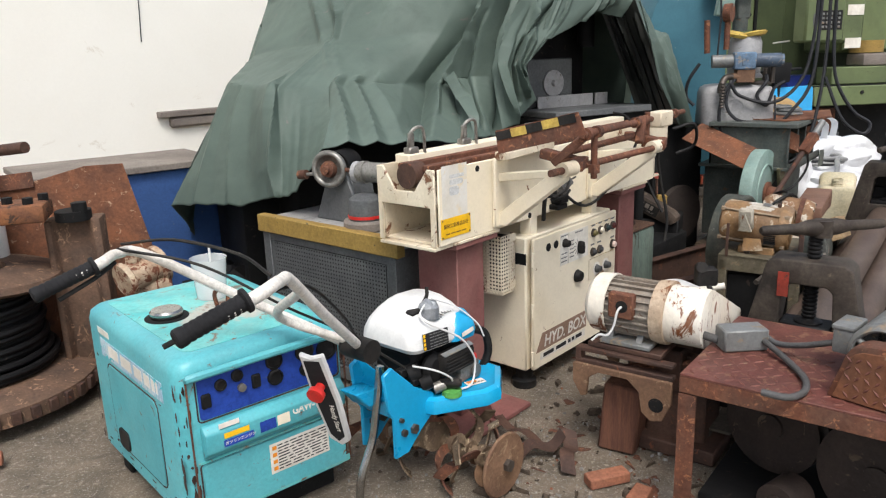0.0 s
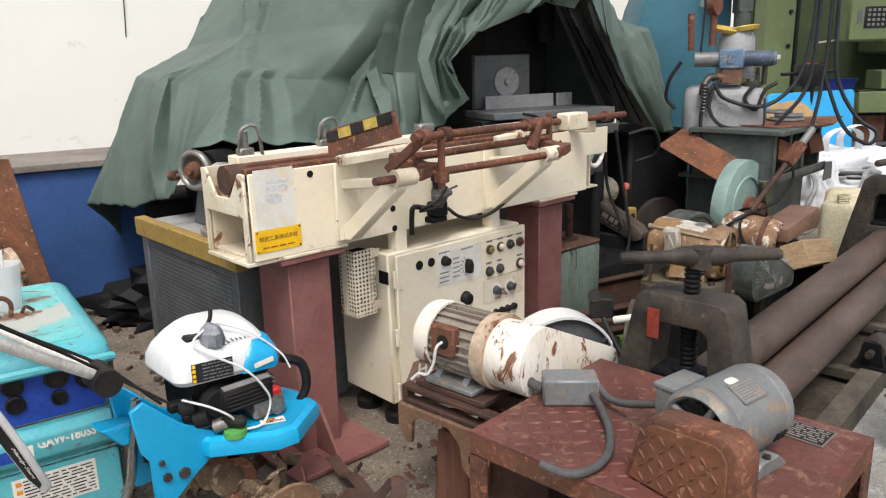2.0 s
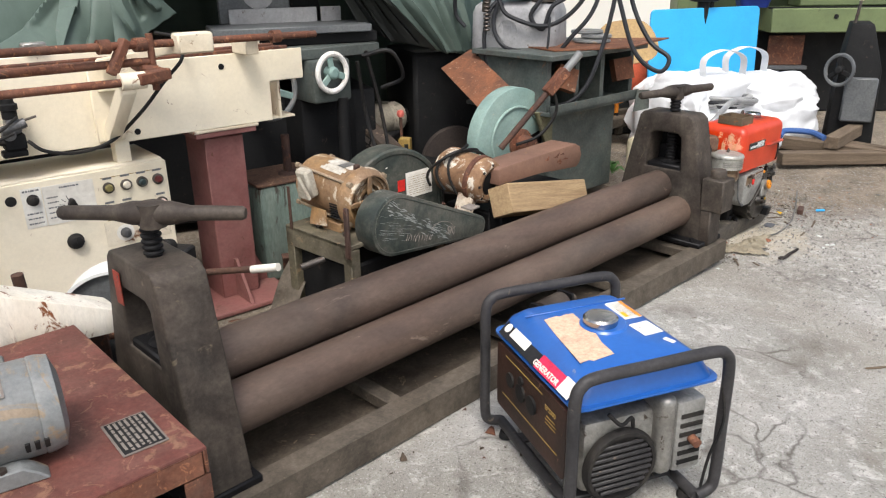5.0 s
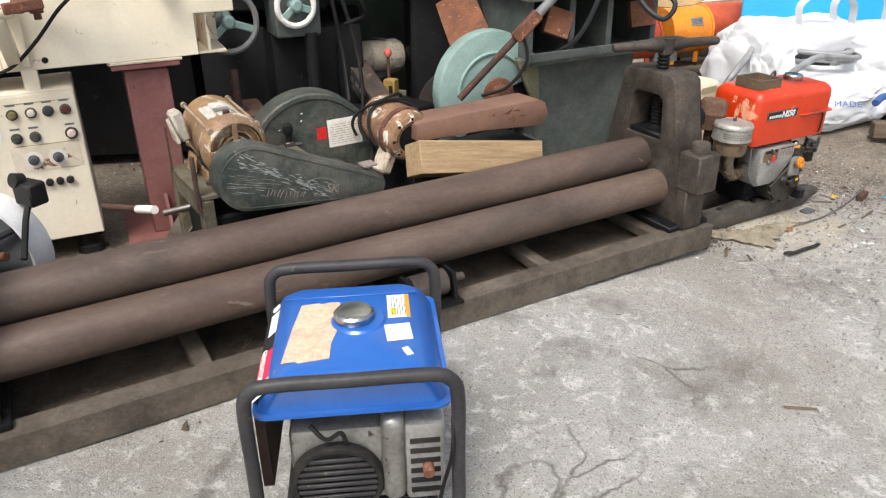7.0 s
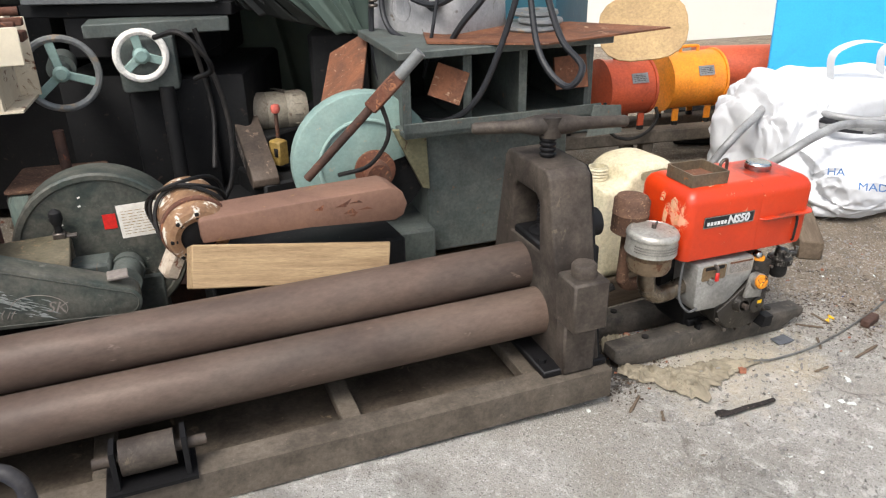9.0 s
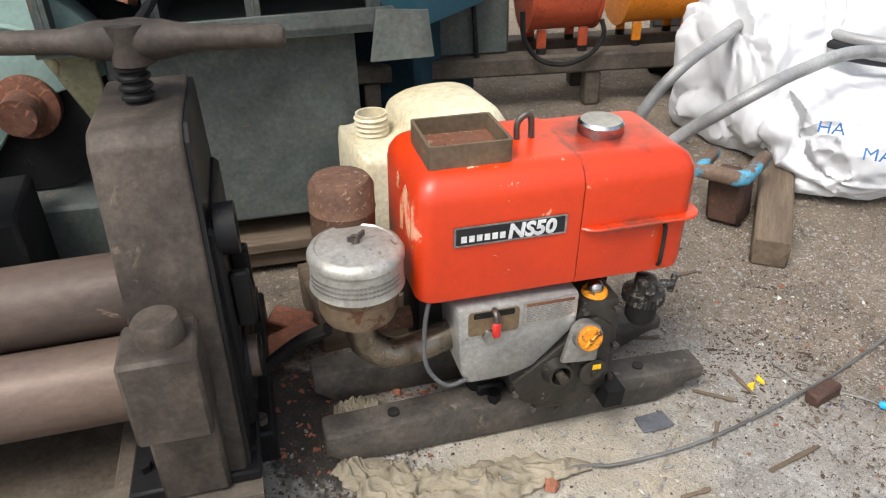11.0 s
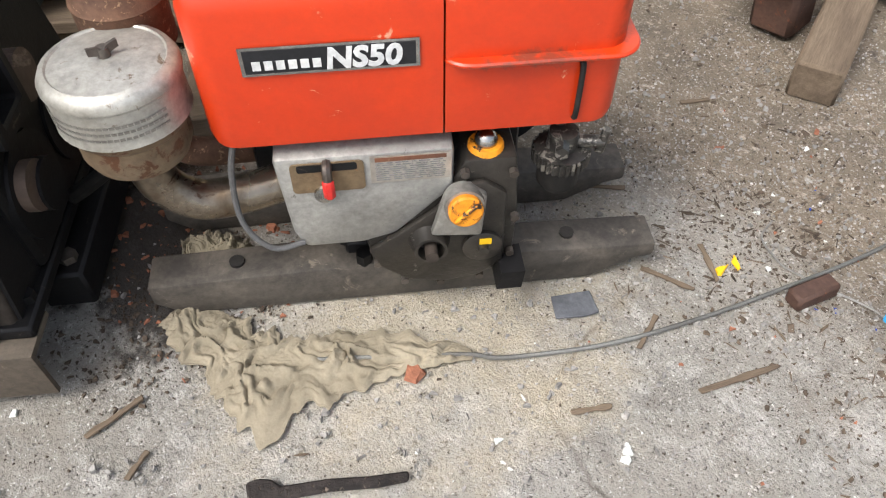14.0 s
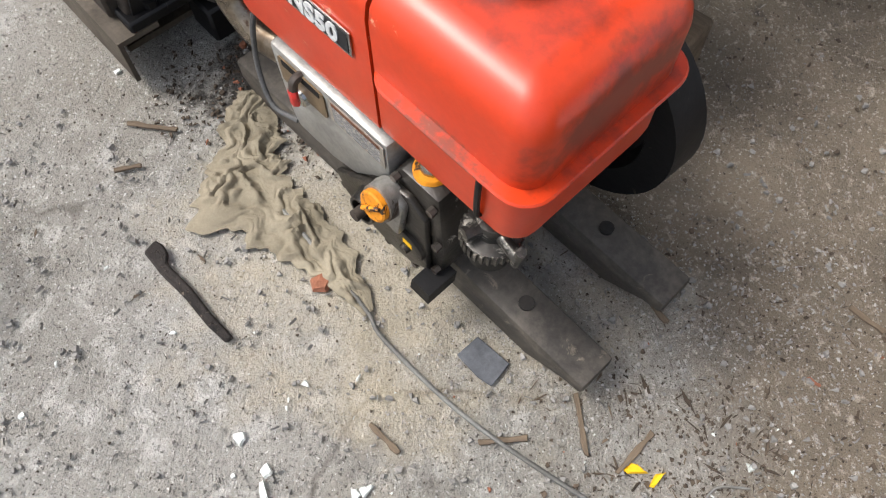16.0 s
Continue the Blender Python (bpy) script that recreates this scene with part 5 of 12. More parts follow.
def belt_guard():
    th = thing("belt_guard", "rusty chequer-plate belt guard standing on the red table", "guard", (1.122, 1.836, 0.452), 43)
    bm = nb()
    m = face((0.068, 0, 0), (0, -1, 0), (0, 0, 1)) @ Matrix.Diagonal((1.08, 1.1, 1, 1))
    pr = [(0.0, 0.0), (0.24, 0.0), (0.238, 0.125), (0.228, 0.148), (0.205, 0.158), (0.07, 0.143), (0.046, 0.132), (0.034, 0.112)]
    prism(bm, pr, 0.066, m, 0.006, 2)
    body = part("guard_body", bm, M_rust, th)
    bm = nb()
    face_ = [(0.014, 0.004), (0.222, 0.004), (0.22, 0.122), (0.208, 0.138), (0.192, 0.143), (0.072, 0.129), (0.054, 0.12), (0.046, 0.106)]
    prism(bm, face_, 0.005, m @ Matrix.Translation((0, 0, 0.066)), 0.002)
    plate = part("front_plate", bm, M_rustp, body)
    bm = nb()
    tread(bm, 0.034, 0.215, 0.008, 0.125, 0.0, m=m @ Matrix.Translation((0, 0, 0.0712)), s=0.022)
    part("tread_pattern", bm, M_tread, plate, kind="stuff")
    return th


belt_guard()

bm = nb()
box(bm, (0, 0, 0.035), (0.135, 0.075, 0.068), 0.005)
single("junction_box", bm, M_greym, "grey steel junction box lying on the red table", "junction box", at=(1.015, 2.165, 0.452), yaw=6)
bm = nb()
tube(bm, [(1.07, 2.13, 0.487), (1.088, 2.08, 0.475), (1.102, 2.0, 0.466), (1.098, 1.905, 0.465), (1.064, 1.83, 0.465), (1.01, 1.8, 0.465), (0.955, 1.83, 0.466)], 0.0095, seg=10)
single("conduit", bm, M_hosegrey, "loose end of grey flexible conduit on the red table", "conduit")
bm = nb()
tube(bm, [(1.085, 2.17, 0.49), (1.11, 2.13, 0.478), (1.15, 2.06, 0.5), (1.215, 1.985, 0.54)], 0.009, seg=10)
single("conduit", bm, M_hosegrey, "grey flexible conduit from the junction box to the motor", "conduit")
bm = nb()
tube(bm, [(0.95, 2.175, 0.475), (0.92, 2.2, 0.478), (0.9, 2.24, 0.48)], 0.013, seg=10)
single("conduit", bm, M_hosegrey, "stub of grey conduit between the junction box and the white guard", "conduit")
lp = thing("name_plate", "scuffed black and silver name plate on the red table", "name plate", m=face((1.526, 2.058, 0.4535), (0.8, -0.6, 0), (0.6, 0.8, 0)))
panel("plate", 0.126, 0.084, Matrix(), M_slab, lp, 0.002)
panel("plate_field", 0.118, 0.076, Matrix.Translation((0, 0, 0.002)), M_dark, lp, 0.0004)
bars(7, 0.112, 0.07, Matrix.Translation((0, 0, 0.0026)), M_slab, lp, seed=11, fill=0.5)


def white_motor():
    th = thing("belt_drive_motor", "electric motor with a chipped white tapering belt guard", "electric motor", (0.617, 2.456, 0.515), -33)
    r = 0.097
    bm = nb()
    m = pose(0, 0, 0, 0, 90, 0)
    lathe(bm, [(0, 0.0), (r * 0.8, 0.0), (r * 1.0, 0.018), (r * 1.06, 0.075), (r * 1.0, 0.075), (r * 1.0, 0.03), (0, 0.03)], m, 32)
    part("fan_cover", bm, mat("chipped_white_paint", rgb(226, 221, 210), rgb(208, 198, 180), rgb(118, 70, 40), rough=0.5, amount=0.36, s1=4, s2=15, stretch=(1, 1.3, 0.5), fleck=0.4), th, "chipped white fan cover")
    M_w = bpy.data.materials["chipped_white_paint"]
    bm = nb()
    finned_motor(bm, (0.05, 0, 0), (0.3, 0, 0), r, 24, 0.05, 0.75)
    part("finned_barrel", bm, mat("rust_stained_grey", rgb(148, 142, 132), rgb(122, 104, 88), rgb(104, 72, 52), rough=0.6, amount=0.3, s2=14), th, kind="stuff")
    bm = nb()
    lathe(bm, [(0, 0.225), (r * 1.04, 0.225), (r * 1.08, 0.245), (r * 1.08, 0.27), (0, 0.27)], m, 32)
    part("end_flange", bm, mat("rust_bled_white", rgb(190, 172, 150), rgb(150, 120, 92), rgb(120, 76, 48), rough=0.6, amount=0.4, s2=16), th)
    # terminal box and foot
    bm = nb()
    box(bm, (0.135, -0.09, 0.03), (0.085, 0.03, 0.085), 0.005)
    part("terminal_box", bm, M_rust, th)
    bm = nb()
    cyl(bm, (0.14, -0.107, 0.03), (0.14, -0.104, 0.03), 0.02, seg=16)
    part("cable_hole", bm, M_rubber, th)
    bm = nb()
    tube(bm, [(0.14, -0.1, 0.03), (0.135, -0.125, 0.02), (0.125, -0.13, -0.03), (0.11, -0.14, -0.06), (0.08, -0.14, -0.065), (0.06, -0.15, -0.085)], 0.004, seg=6)
    part("loose_wire", bm, M_white, th)
    bm = nb()
    for x in (0.1, 0.2):
        prism(bm, [(-0.09, -0.105), (0.09, -0.105), (0.05, -0.06), (-0.05, -0.06)], 0.02, face((x, 0, 0), (0, -1, 0), (0, 0, 1)))
    box(bm, (0.15, 0, -0.1), (0.17, 0.2, 0.014), 0.002)
    part("motor_foot", bm, M_greym, th)
    # tapering belt guard
    bm = nb()
    gm = Matrix(((0.0, 0.0, 1.0, 0.262), (0.962, 0.272, 0.0, 0.0), (-0.272, 0.962, 0.0, 0.0), (0, 0, 0, 1)))
    out = [p for p in belt(0.094, 0.03, 0.38, 20)]
    prism(bm, out, 0.125, gm, 0.003, 2)
    part("belt_guard", bm, M_w, th, "white belt guard flaking to rust", smooth=24)
    return th


white_motor()


M_rustl = mat("pale_rusty_channel", rgb(126, 98, 76), rgb(98, 74, 60), rgb(150, 124, 98), rough=0.75, amount=0.3, s1=6, s2=20, bump=0.25)
M_prop = mat("split_brown_prop", rgb(112, 76, 60), rgb(90, 62, 52), rough=0.85, s1=4, stretch=(12, 12, 1), grain=40, bump=0.4)


def motor_frame():
    th = thing("channel_trestle", "rusty channel-iron trestle carrying the white motor", "trestle", (0.75, 2.37, 0), -33)
    bm = nb()
    box(bm, (-0.01, 0.02, 0.395), (0.25, 0.24, 0.018), 0.003)
    part("top_plate", bm, M_rustd, th)
    for y in (-0.085, 0.11):
        bm = nb()
        prism(bm, [(-0.17, 0.33), (0.16, 0.33), (0.16, 0.345), (-0.15, 0.345), (-0.15, 0.372), (0.16, 0.372), (0.16, 0.385), (-0.17, 0.385)], 0.035, face((0, y, 0), (1, 0, 0), (0, 0, 1)), 0.002)
        part("slide_rail", bm, M_rustd, th)
    # bent hanger with its round hole
    for y in (-0.125, 0.14):
        bm = nb()
        prism(bm, [(-0.17, 0.335), (-0.17, 0.27), (-0.14, 0.22), (-0.12, 0.225), (-0.115, 0.29), (-0.08, 0.315), (0.02, 0.315), (0.06, 0.28), (0.07, 0.215), (0.1, 0.19), (0.14, 0.2), (0.165, 0.26), (0.165, 0.335)], 0.014, face((0, y, 0), (1, 0, 0), (0, 0, 1)), 0.002)
        hg = part("hanger_plate", bm, M_rustl, th, "bent rusty hanger plate")
        bm = nb()
        cyl(bm, (0.118, y - 0.0155, 0.25), (0.118, y + 0.0015, 0.25), 0.024, seg=18)
        part("hanger_hole", bm, M_dark, hg)
    bm = nb()
    tube(bm, [(-0.15, -0.12, 0.305), (0.0, 0.0, 0.305), (0.16, 0.06, 0.33)], 0.011)
    part("stay_rod", bm, M_rust, th)
    bm = nb()
    box(bm, (0.06, 0.2, 0.3), (0.16, 0.34, 0.14), 0.008)
    part("side_rail", bm, M_rustd, th)
    bm = nb()
    prism(bm, [(-0.1, 0.0), (0.03, 0.0), (0.05, 0.24), (-0.08, 0.25)], 0.12, face((-0.02, 0.06, 0), (1, 0.1, 0), (0, 0, 1)), 0.008)
    part("timber_prop", bm, M_prop, th, "split brown timber prop")
    bm = nb()
    box(bm, (0.12, 0.14, 0.12), (0.2, 0.18, 0.24), 0.006)
    box(bm, (0.1, 0.1, 0.03), (0.34, 0.2, 0.05), 0.006)
    part("cast_block", bm, M_rustd, th)
    return th


motor_frame()


def wheel_guard():
    th = thing("disc_guard", "round wheel guard with white rim and dark grey face", "guard", m=face((0.99, 2.78, 0.27), (0.93, 0.37, 0), (0, 0, 1)))
    bm = nb()
    lathe(bm, [(0, 0), (0.185, 0), (0.185, 0.012), (0, 0.012)], None, 40)
    part("guard_face", bm, M_meshgrey, th)
    bm = nb()
    lathe(bm, [(0.183, -0.07), (0.192, -0.07), (0.192, 0.03), (0.183, 0.03), (0.183, -0.07)], None, 40)
    part("guard_rim", bm, M_white, th)
    bm = nb()
    tube(bm, [(-0.17, 0.0, 0.03), (-0.09, 0.04, 0.04), (0.05, 0.06, 0.04), (0.15, 0.1, 0.03)], 0.01)
    part("hose", bm, M_hose, th)
    bm = nb()
    cyl(bm, (-0.1, -0.01, 0.05), (0.13, 0.03, 0.06), 0.014, seg=12)
    part("clamp_bar", bm, M_rust, th)
    bm = nb()
    box(bm, (0, -0.2, 0.0), (0.3, 0.14, 0.1), 0.006)
    part("stand", bm, M_rustd, th)
    return th


wheel_guard()
bm = nb()
cyl(bm, (0.79, 2.66, 0.0), (0.80, 2.62, 0.49), 0.018, 0.016, seg=12)
single("iron_bar", bm, M_rustd, "short rusty bar standing behind the white motor", "bar")


# ---- welder generator ----
def welder():
    th = thing("engine_welder", "scuffed turquoise engine welder with blue socket panel", "welder", (-0.573, 1.77, 0), 44)
    W, D, Z0, Z1 = 0.53, 0.735, 0.1, 0.588
    cx, cy = W / 2, D / 2
    bm = nb()
    secs = []
    for z, g in ((Z0, 0.0), (Z1 - 0.045, 0.0), (Z1 - 0.02, 0.006), (Z1 - 0.006, 0.02), (Z1, 0.042)):
        secs.append([(cx + x, cy + y, z) for x, y in rrect(W - 2 * g, D - 2 * g, 0.05, 5)])
    loft(bm, secs)
    body = part("case", bm, M_teal, th)
    panel("top_sheet", W - 0.11, D - 0.11, Matrix.Translation((cx, cy, Z1 - 0.0008)), M_tealtop, th, 0.0025, "worn turquoise lid, dusty", 0.03)
    stain(M_tealtop, (cx + 0.08, cy - 0.06, Z1), (0.32, 0.16, 0.2), rgb(178, 172, 162), 0.68, 0.8, 14, 0.85)
    stain(M_tealtop, (0.34, 0.36, Z1), (0.12, 0.07, 0.1), rgb(112, 70, 46), 0.7, 0.85, 40, 0.9)
    stain(M_tealtop, (0.42, 0.5, Z1), (0.08, 0.05, 0.1), rgb(120, 78, 54), 0.8, 0.92, 50, 0.8)
    F = lambda x, z, d=0.0: face((x, -0.0005 - d, z), (1, 0, 0), (0, 0, 1))
    Lf = lambda y, z, d=0.0: face((-0.0005 - d, y, z), (0, -1, 0), (0, 0, 1))
    # recessed blue socket panel under the lip
    panel("socket_panel", 0.44, 0.135, F(0.275, 0.475), M_bluepanel, th, 0.002, "blue panel with sockets and dials", 0.012)
    bm = nb()
    tube(bm, [(0.035, 0.0, 0.535), (0.05, -0.02, 0.545), (0.27, -0.022, 0.548), (0.5, -0.02, 0.545), (0.515, 0.0, 0.535)], 0.012)
    part("grab_rail", bm, M_teal, th)
    for x, z, r in ((0.12, 0.495, 0.017), (0.17, 0.507, 0.017), (0.285, 0.515, 0.026), (0.285, 0.465, 0.024), (0.385, 0.515, 0.03), (0.385, 0.458, 0.02), (0.46, 0.5, 0.034)):
        bm = nb()
        lathe(bm, [(0, 0), (r, 0), (r, 0.008), (r * 0.8, 0.01), (r * 0.75, 0.004), (0, 0.004)], F(x, z, 0.002), 20)
        part("socket", bm, M_rubber, th)
    for x, z in ((0.075, 0.462), (0.225, 0.473)):
        bm = nb()
        box(bm, (x, -0.006, z), (0.026, 0.012, 0.04), 0.003)
        part("breaker_switch", bm, M_dark, th)
    bm = nb()
    lathe(bm, [(0, 0), (0.012, 0), (0.012, 0.01), (0, 0.012)], F(0.18, 0.468, 0.002), 14)
    part("dial_knob", bm, M_alu, th)
    # bulged middle panel with its name strip
    bm = nb()
    prism(bm, [(0, 0), (0.03, 0.025), (0.034, 0.085), (0.012, 0.105), (0, 0.105)], 0.45, face((0.5, 0, 0.29), (0, -1, 0), (0, 0, 1)), 0.006, 2)
    mid = part("middle_panel", bm, M_teal, th)
    G = lambda x, z: face((x, -0.0325, z), (1, 0, 0), (0, 0.06, 1))
    bm = nb()
    for i, (x, w, h) in enumerate(((0.14, 0.075, 0.02),)):
        box(bm, (x, 0, 0.0006), (w, h, 0.0012), m=G(0, 0.36))
    part("maker_shape", bm, M_yellow, mid)
    panel("blue_strip", 0.09, 0.02, G(0.145, 0.335), M_bluepanel, mid, 0.001)
    words("ガソリンエンジン", 0.0115, G(0.103, 0.331) @ Matrix.Translation((0, 0, 0.0014)), M_paper, mid)
    panel("blue_square", 0.05, 0.045, G(0.235, 0.35), M_bluepanel, mid, 0.001)
    panel("white_sticker", 0.06, 0.014, G(0.12, 0.39), M_paper, mid, 0.001)
    panel("cream_square", 0.04, 0.045, G(0.285, 0.352), M_cream, mid, 0.001)
    words("GAW-180SS", 0.036, G(0.315, 0.345) @ Matrix.Translation((0, 0, 0.001)), M_paper, mid, bold=0.0008, width=0.75)
    # lower door, seams, caution label
    panel("lower_door", 0.46, 0.165, F(0.275, 0.195), M_teal, th, 0.004, "", 0.012)
    panel("caution_label", 0.2, 0.095, F(0.345, 0.215, 0.0045), M_paper, th, 0.001, "printed caution label")
    bars(9, 0.17, 0.085, F(0.355, 0.215, 0.0058), M_print, th, seed=4, fill=0.35)
    bm = nb()
    for i in range(4):
        box(bm, (0.26, -0.0062, 0.182 + i * 0.022), (0.014, 0.001, 0.012))
    part("warning_sign", bm, M_orange, th)
    bm = nb()
    box(bm, (0.27, -0.001, 0.115), (0.5, 0.006, 0.022), 0.002)
    box(bm, (0.27, -0.002, 0.285), (0.47, 0.005, 0.006))
    part("sill_strip", bm, M_tealtop, th)
    for x in (0.026, 0.522):
        bm = nb()
        box(bm, (x, -0.0015, 0.32), (0.004, 0.005, 0.42))
        part("seam_rust", bm, M_rust, th)
    # side: hatch with its recessed catch, and faded print
    bm = nb()
    prism(bm, rrect(0.4, 0.27, 0.03), 0.003, Lf(0.36, 0.29))
    part("side_hatch", bm, M_teal, th)
    bm = nb()
    prism(bm, rrect(0.085, 0.065, 0.02), 0.006, Lf(0.48, 0.19, 0.003))
    part("recess_catch", bm, M_rubber, th)
    panel("faded_strip", 0.5, 0.06, Lf(0.35, 0.475), mat("faded_print", rgb(150, 184, 206), rgb(196, 210, 214), rgb(74, 180, 190), amount=0.35, s2=26, rough=0.6), th, 0.0012, "faded blue and white print")
    bars(1, 0.4, 0.04, Lf(0.33, 0.478, 0.0014), M_paper, th, seed=6, fill=0.9)
    panel("maker_shape", 0.1, 0.02, Lf(0.56, 0.53), M_paper, th, 0.001)
    def seam(w, h, m, r, n=4):
        bm = nb()
        pts = [m @ Vector((x, y, 0)) for x, y in rrect(w, h, r, n)]
        tube(bm, pts + pts[:1], 0.0022, seg=6, steps=1)
        return bm

    part("hatch_seam", seam(0.41, 0.28, Lf(0.36, 0.29, 0.0), 0.03), M_rustd, th)
    part("door_seam", seam(0.47, 0.172, F(0.275, 0.195, 0.0), 0.012), M_rustd, th)
    part("panel_seam", seam(0.45, 0.145, F(0.275, 0.475, 0.0), 0.012), M_rustd, th)
    rng = random.Random(12)
    bm = nb()
    for k in range(110):
        t = rng.random()
        side = k % 4
        w, h = rng.uniform(0.0015, 0.008), rng.uniform(0.004, 0.04) * rng.random() ** 0.5
        if side == 0:
            m = F(rng.choice((0.01, 0.018, 0.03, 0.515)), 0.12 + 0.42 * t, 0.0)
        elif side == 1:
            m = Lf(rng.choice((0.012, 0.02, 0.715)), 0.12 + 0.42 * t, 0.0)
        elif side == 2:
            m, w, h = F(0.06 + 0.42 * t, rng.choice((0.108, 0.118, 0.285, 0.3)), 0.001), h, w
        else:
            m, w, h = Lf(0.06 + 0.62 * t, rng.choice((0.11, 0.13, 0.15, 0.43)), 0.0), h * 0.8, w * 0.7
        n = 6
        poly = [(w * rng.uniform(0.5, 1) * math.cos(6.283 * i / n), h * rng.uniform(0.5, 1) * math.sin(6.283 * i / n)) for i in range(n)]
        prism(bm, poly, 0.0012, m)
    part("rust_chip", bm, M_rustd, th, "chips of bare rusted steel", kind="stuff")
    # filler cap, gauge, lifting eye
    bm = nb()
    lathe(bm, [(0, 0), (0.066, 0), (0.066, 0.004), (0, 0.004)], Matrix.Translation((0.14, 0.38, Z1)), 28)
    part("filler_seat", bm, M_dark, th)
    bm = nb()
    lathe(bm, [(0, 0), (0.046, 0), (0.05, 0.006), (0.05, 0.02), (0.044, 0.026), (0, 0.027)], Matrix.Translation((0.14, 0.38, Z1 + 0.002)), 28)
    part("filler_cap", bm, M_chrome, th)
    bm = nb()
    lathe(bm, [(0, 0), (0.03, 0), (0.03, 0.005), (0, 0.006)], Matrix.Translation((0.17, 0.22, Z1)), 24)
    part("fuel_gauge", bm, M_alu, th)
    bm = nb()
    tube(bm, [(0.3, 0.37, Z1), (0.295, 0.37, Z1 + 0.04), (0.315, 0.365, Z1 + 0.06), (0.335, 0.36, Z1 + 0.04), (0.33, 0.36, Z1)], 0.007)
    tube(bm, [(0.36, 0.36, Z1 + 0.01), (0.37, 0.34, Z1 + 0.03), (0.39, 0.36, Z1 + 0.01)], 0.005)
    part("lifting_eye", bm, M_rust, th)
    bm = nb()
    for y in (0.1, 0.63):
        box(bm, (cx, y, 0.05), (W - 0.06, 0.07, 0.1), 0.006)
    part("skid", bm, M_dark, th)
    return th


welder()
bm = nb()
lathe(bm, [(0.045, 0.0), (0.048, 0.002), (0.058, 0.13), (0.06, 0.135), (0.057, 0.135), (0.046, 0.006), (0, 0.006)], None, 24)
cup = single("plastic_cup", bm, M_clear, "clear plastic cup with a straw standing on the welder", "cup", at=(-0.66, 2.33, 0.59))
bm = nb()
cyl(bm, (0.01, 0, 0.01), (0.0, 0.02, 0.175), 0.004, seg=8)
part("straw", bm, M_white, cup)


# ---- tiller ----
M_foil = mat("crinkled_grey_tape", rgb(142, 146, 150), rgb(112, 116, 120), rough=0.4, metal=0.2, s1=20, bump=0.3)


def tiller():
    th = thing("garden_tiller", "bright blue and white garden tiller with muddy tines", "tiller", (0.02, 2.25, 0), 52)
    # engine hood: faceted white shell, blue front corner
    bm = nb()
    secs = []
    for z, x0, x1, y0, y1, r in ((0.445, -0.155, 0.15, -0.13, 0.115, 0.035), (0.462, -0.165, 0.158, -0.14, 0.122, 0.04), (0.5, -0.16, 0.16, -0.135, 0.122, 0.045), (0.535, -0.145, 0.155, -0.115, 0.115, 0.05),
                                 (0.57, -0.115, 0.14, -0.085, 0.1, 0.05), (0.6, -0.08, 0.115, -0.05, 0.08, 0.045), (0.615, -0.05, 0.085, -0.03, 0.06, 0.03), (0.619, -0.02, 0.05, -0.01, 0.04, 0.02)):
        secs.append([((x0 + x1) / 2 + x, (y0 + y1) / 2 + y, z) for x, y in rrect(x1 - x0, y1 - y0, r, 4)])
    loft(bm, secs)
    for v in bm.verts:
        v.co = Vector((v.co.x * 0.9, v.co.y * 0.9, 0.47 + (v.co.z - 0.445) * 0.82 - 0.06 * v.co.x))
    hood = part("engine_hood", bm, M_white, th, "white engine hood", smooth=24)
    bm = nb()
    secs = []
    for z, x0, x1, y0, y1 in ((0.446, 0.03, 0.166, -0.145, 0.02), (0.475, 0.035, 0.172, -0.148, 0.02), (0.51, 0.05, 0.17, -0.14, 0.02), (0.545, 0.08, 0.158, -0.112, 0.01)):
        secs.append([((x0 + x1) / 2 + x, (y0 + y1) / 2 + y, z) for x, y in rrect(x1 - x0, y1 - y0, 0.03, 5)])
    loft(bm, secs)
    for v in bm.verts:
        v.co = Vector((v.co.x * 0.9, v.co.y * 0.9, 0.47 + (v.co.z - 0.445) * 0.82 - 0.06 * v.co.x))
    part("hood_front", bm, M_kub, hood, "blue hood front")
    panel("maker_shape", 0.06, 0.014, face((0.095, -0.1355, 0.488), (1, 0.02, 0.1), (0, 0.1, 1)), M_paper, hood, 0.001)
    dm = face((-0.05, -0.1275, 0.508), (1, 0, -0.08), (0, 0.16, 1))
    panel("decal", 0.115, 0.05, dm, M_print, hood, 0.0015, "black instruction decal")
    bars(5, 0.085, 0.046, dm @ Matrix.Translation((0.014, 0, 0.0016)), M_greym, hood, seed=9, fill=0.3)
    for i in range(4):
        panel("yellow_mark", 0.009, 0.009, dm @ Matrix.Translation((-0.052, -0.019 + i * 0.0125, 0.0016)), M_yellow, hood, 0.0006)
    for i in range(9):
        bm = nb()
        x = -0.01 + i * 0.013
        box(bm, (x, -0.088 + 0.003 * i, 0.562 - 0.002 * abs(i - 3)), (0.004, 0.045, 0.004), 0.001, m=Matrix())
        part("cooling_slot", bm, M_greym, hood)
    bm = nb()
    box(bm, (-0.065, -0.055, 0.584), (0.05, 0.035, 0.016), 0.006)
    part("lever_recess", bm, M_rubber, hood)
    bm = nb()
    prof = [(0.036, 0), (0.037, 0.012), (0.03, 0.034), (0.018, 0.05), (0, 0.056)]
    lathe(bm, prof, Matrix.Translation((-0.02, -0.07, 0.563)) @ pose(0, 0, 0, 16, 0, 0), 11)
    for v in bm.verts:
        v.co += v.co.normalized() * 0.012 * noise.noise(v.co * 40)
    part("tape_wrapped_filler", bm, M_foil, th, "filler wrapped in grey tape", smooth=20)
    bm = nb()
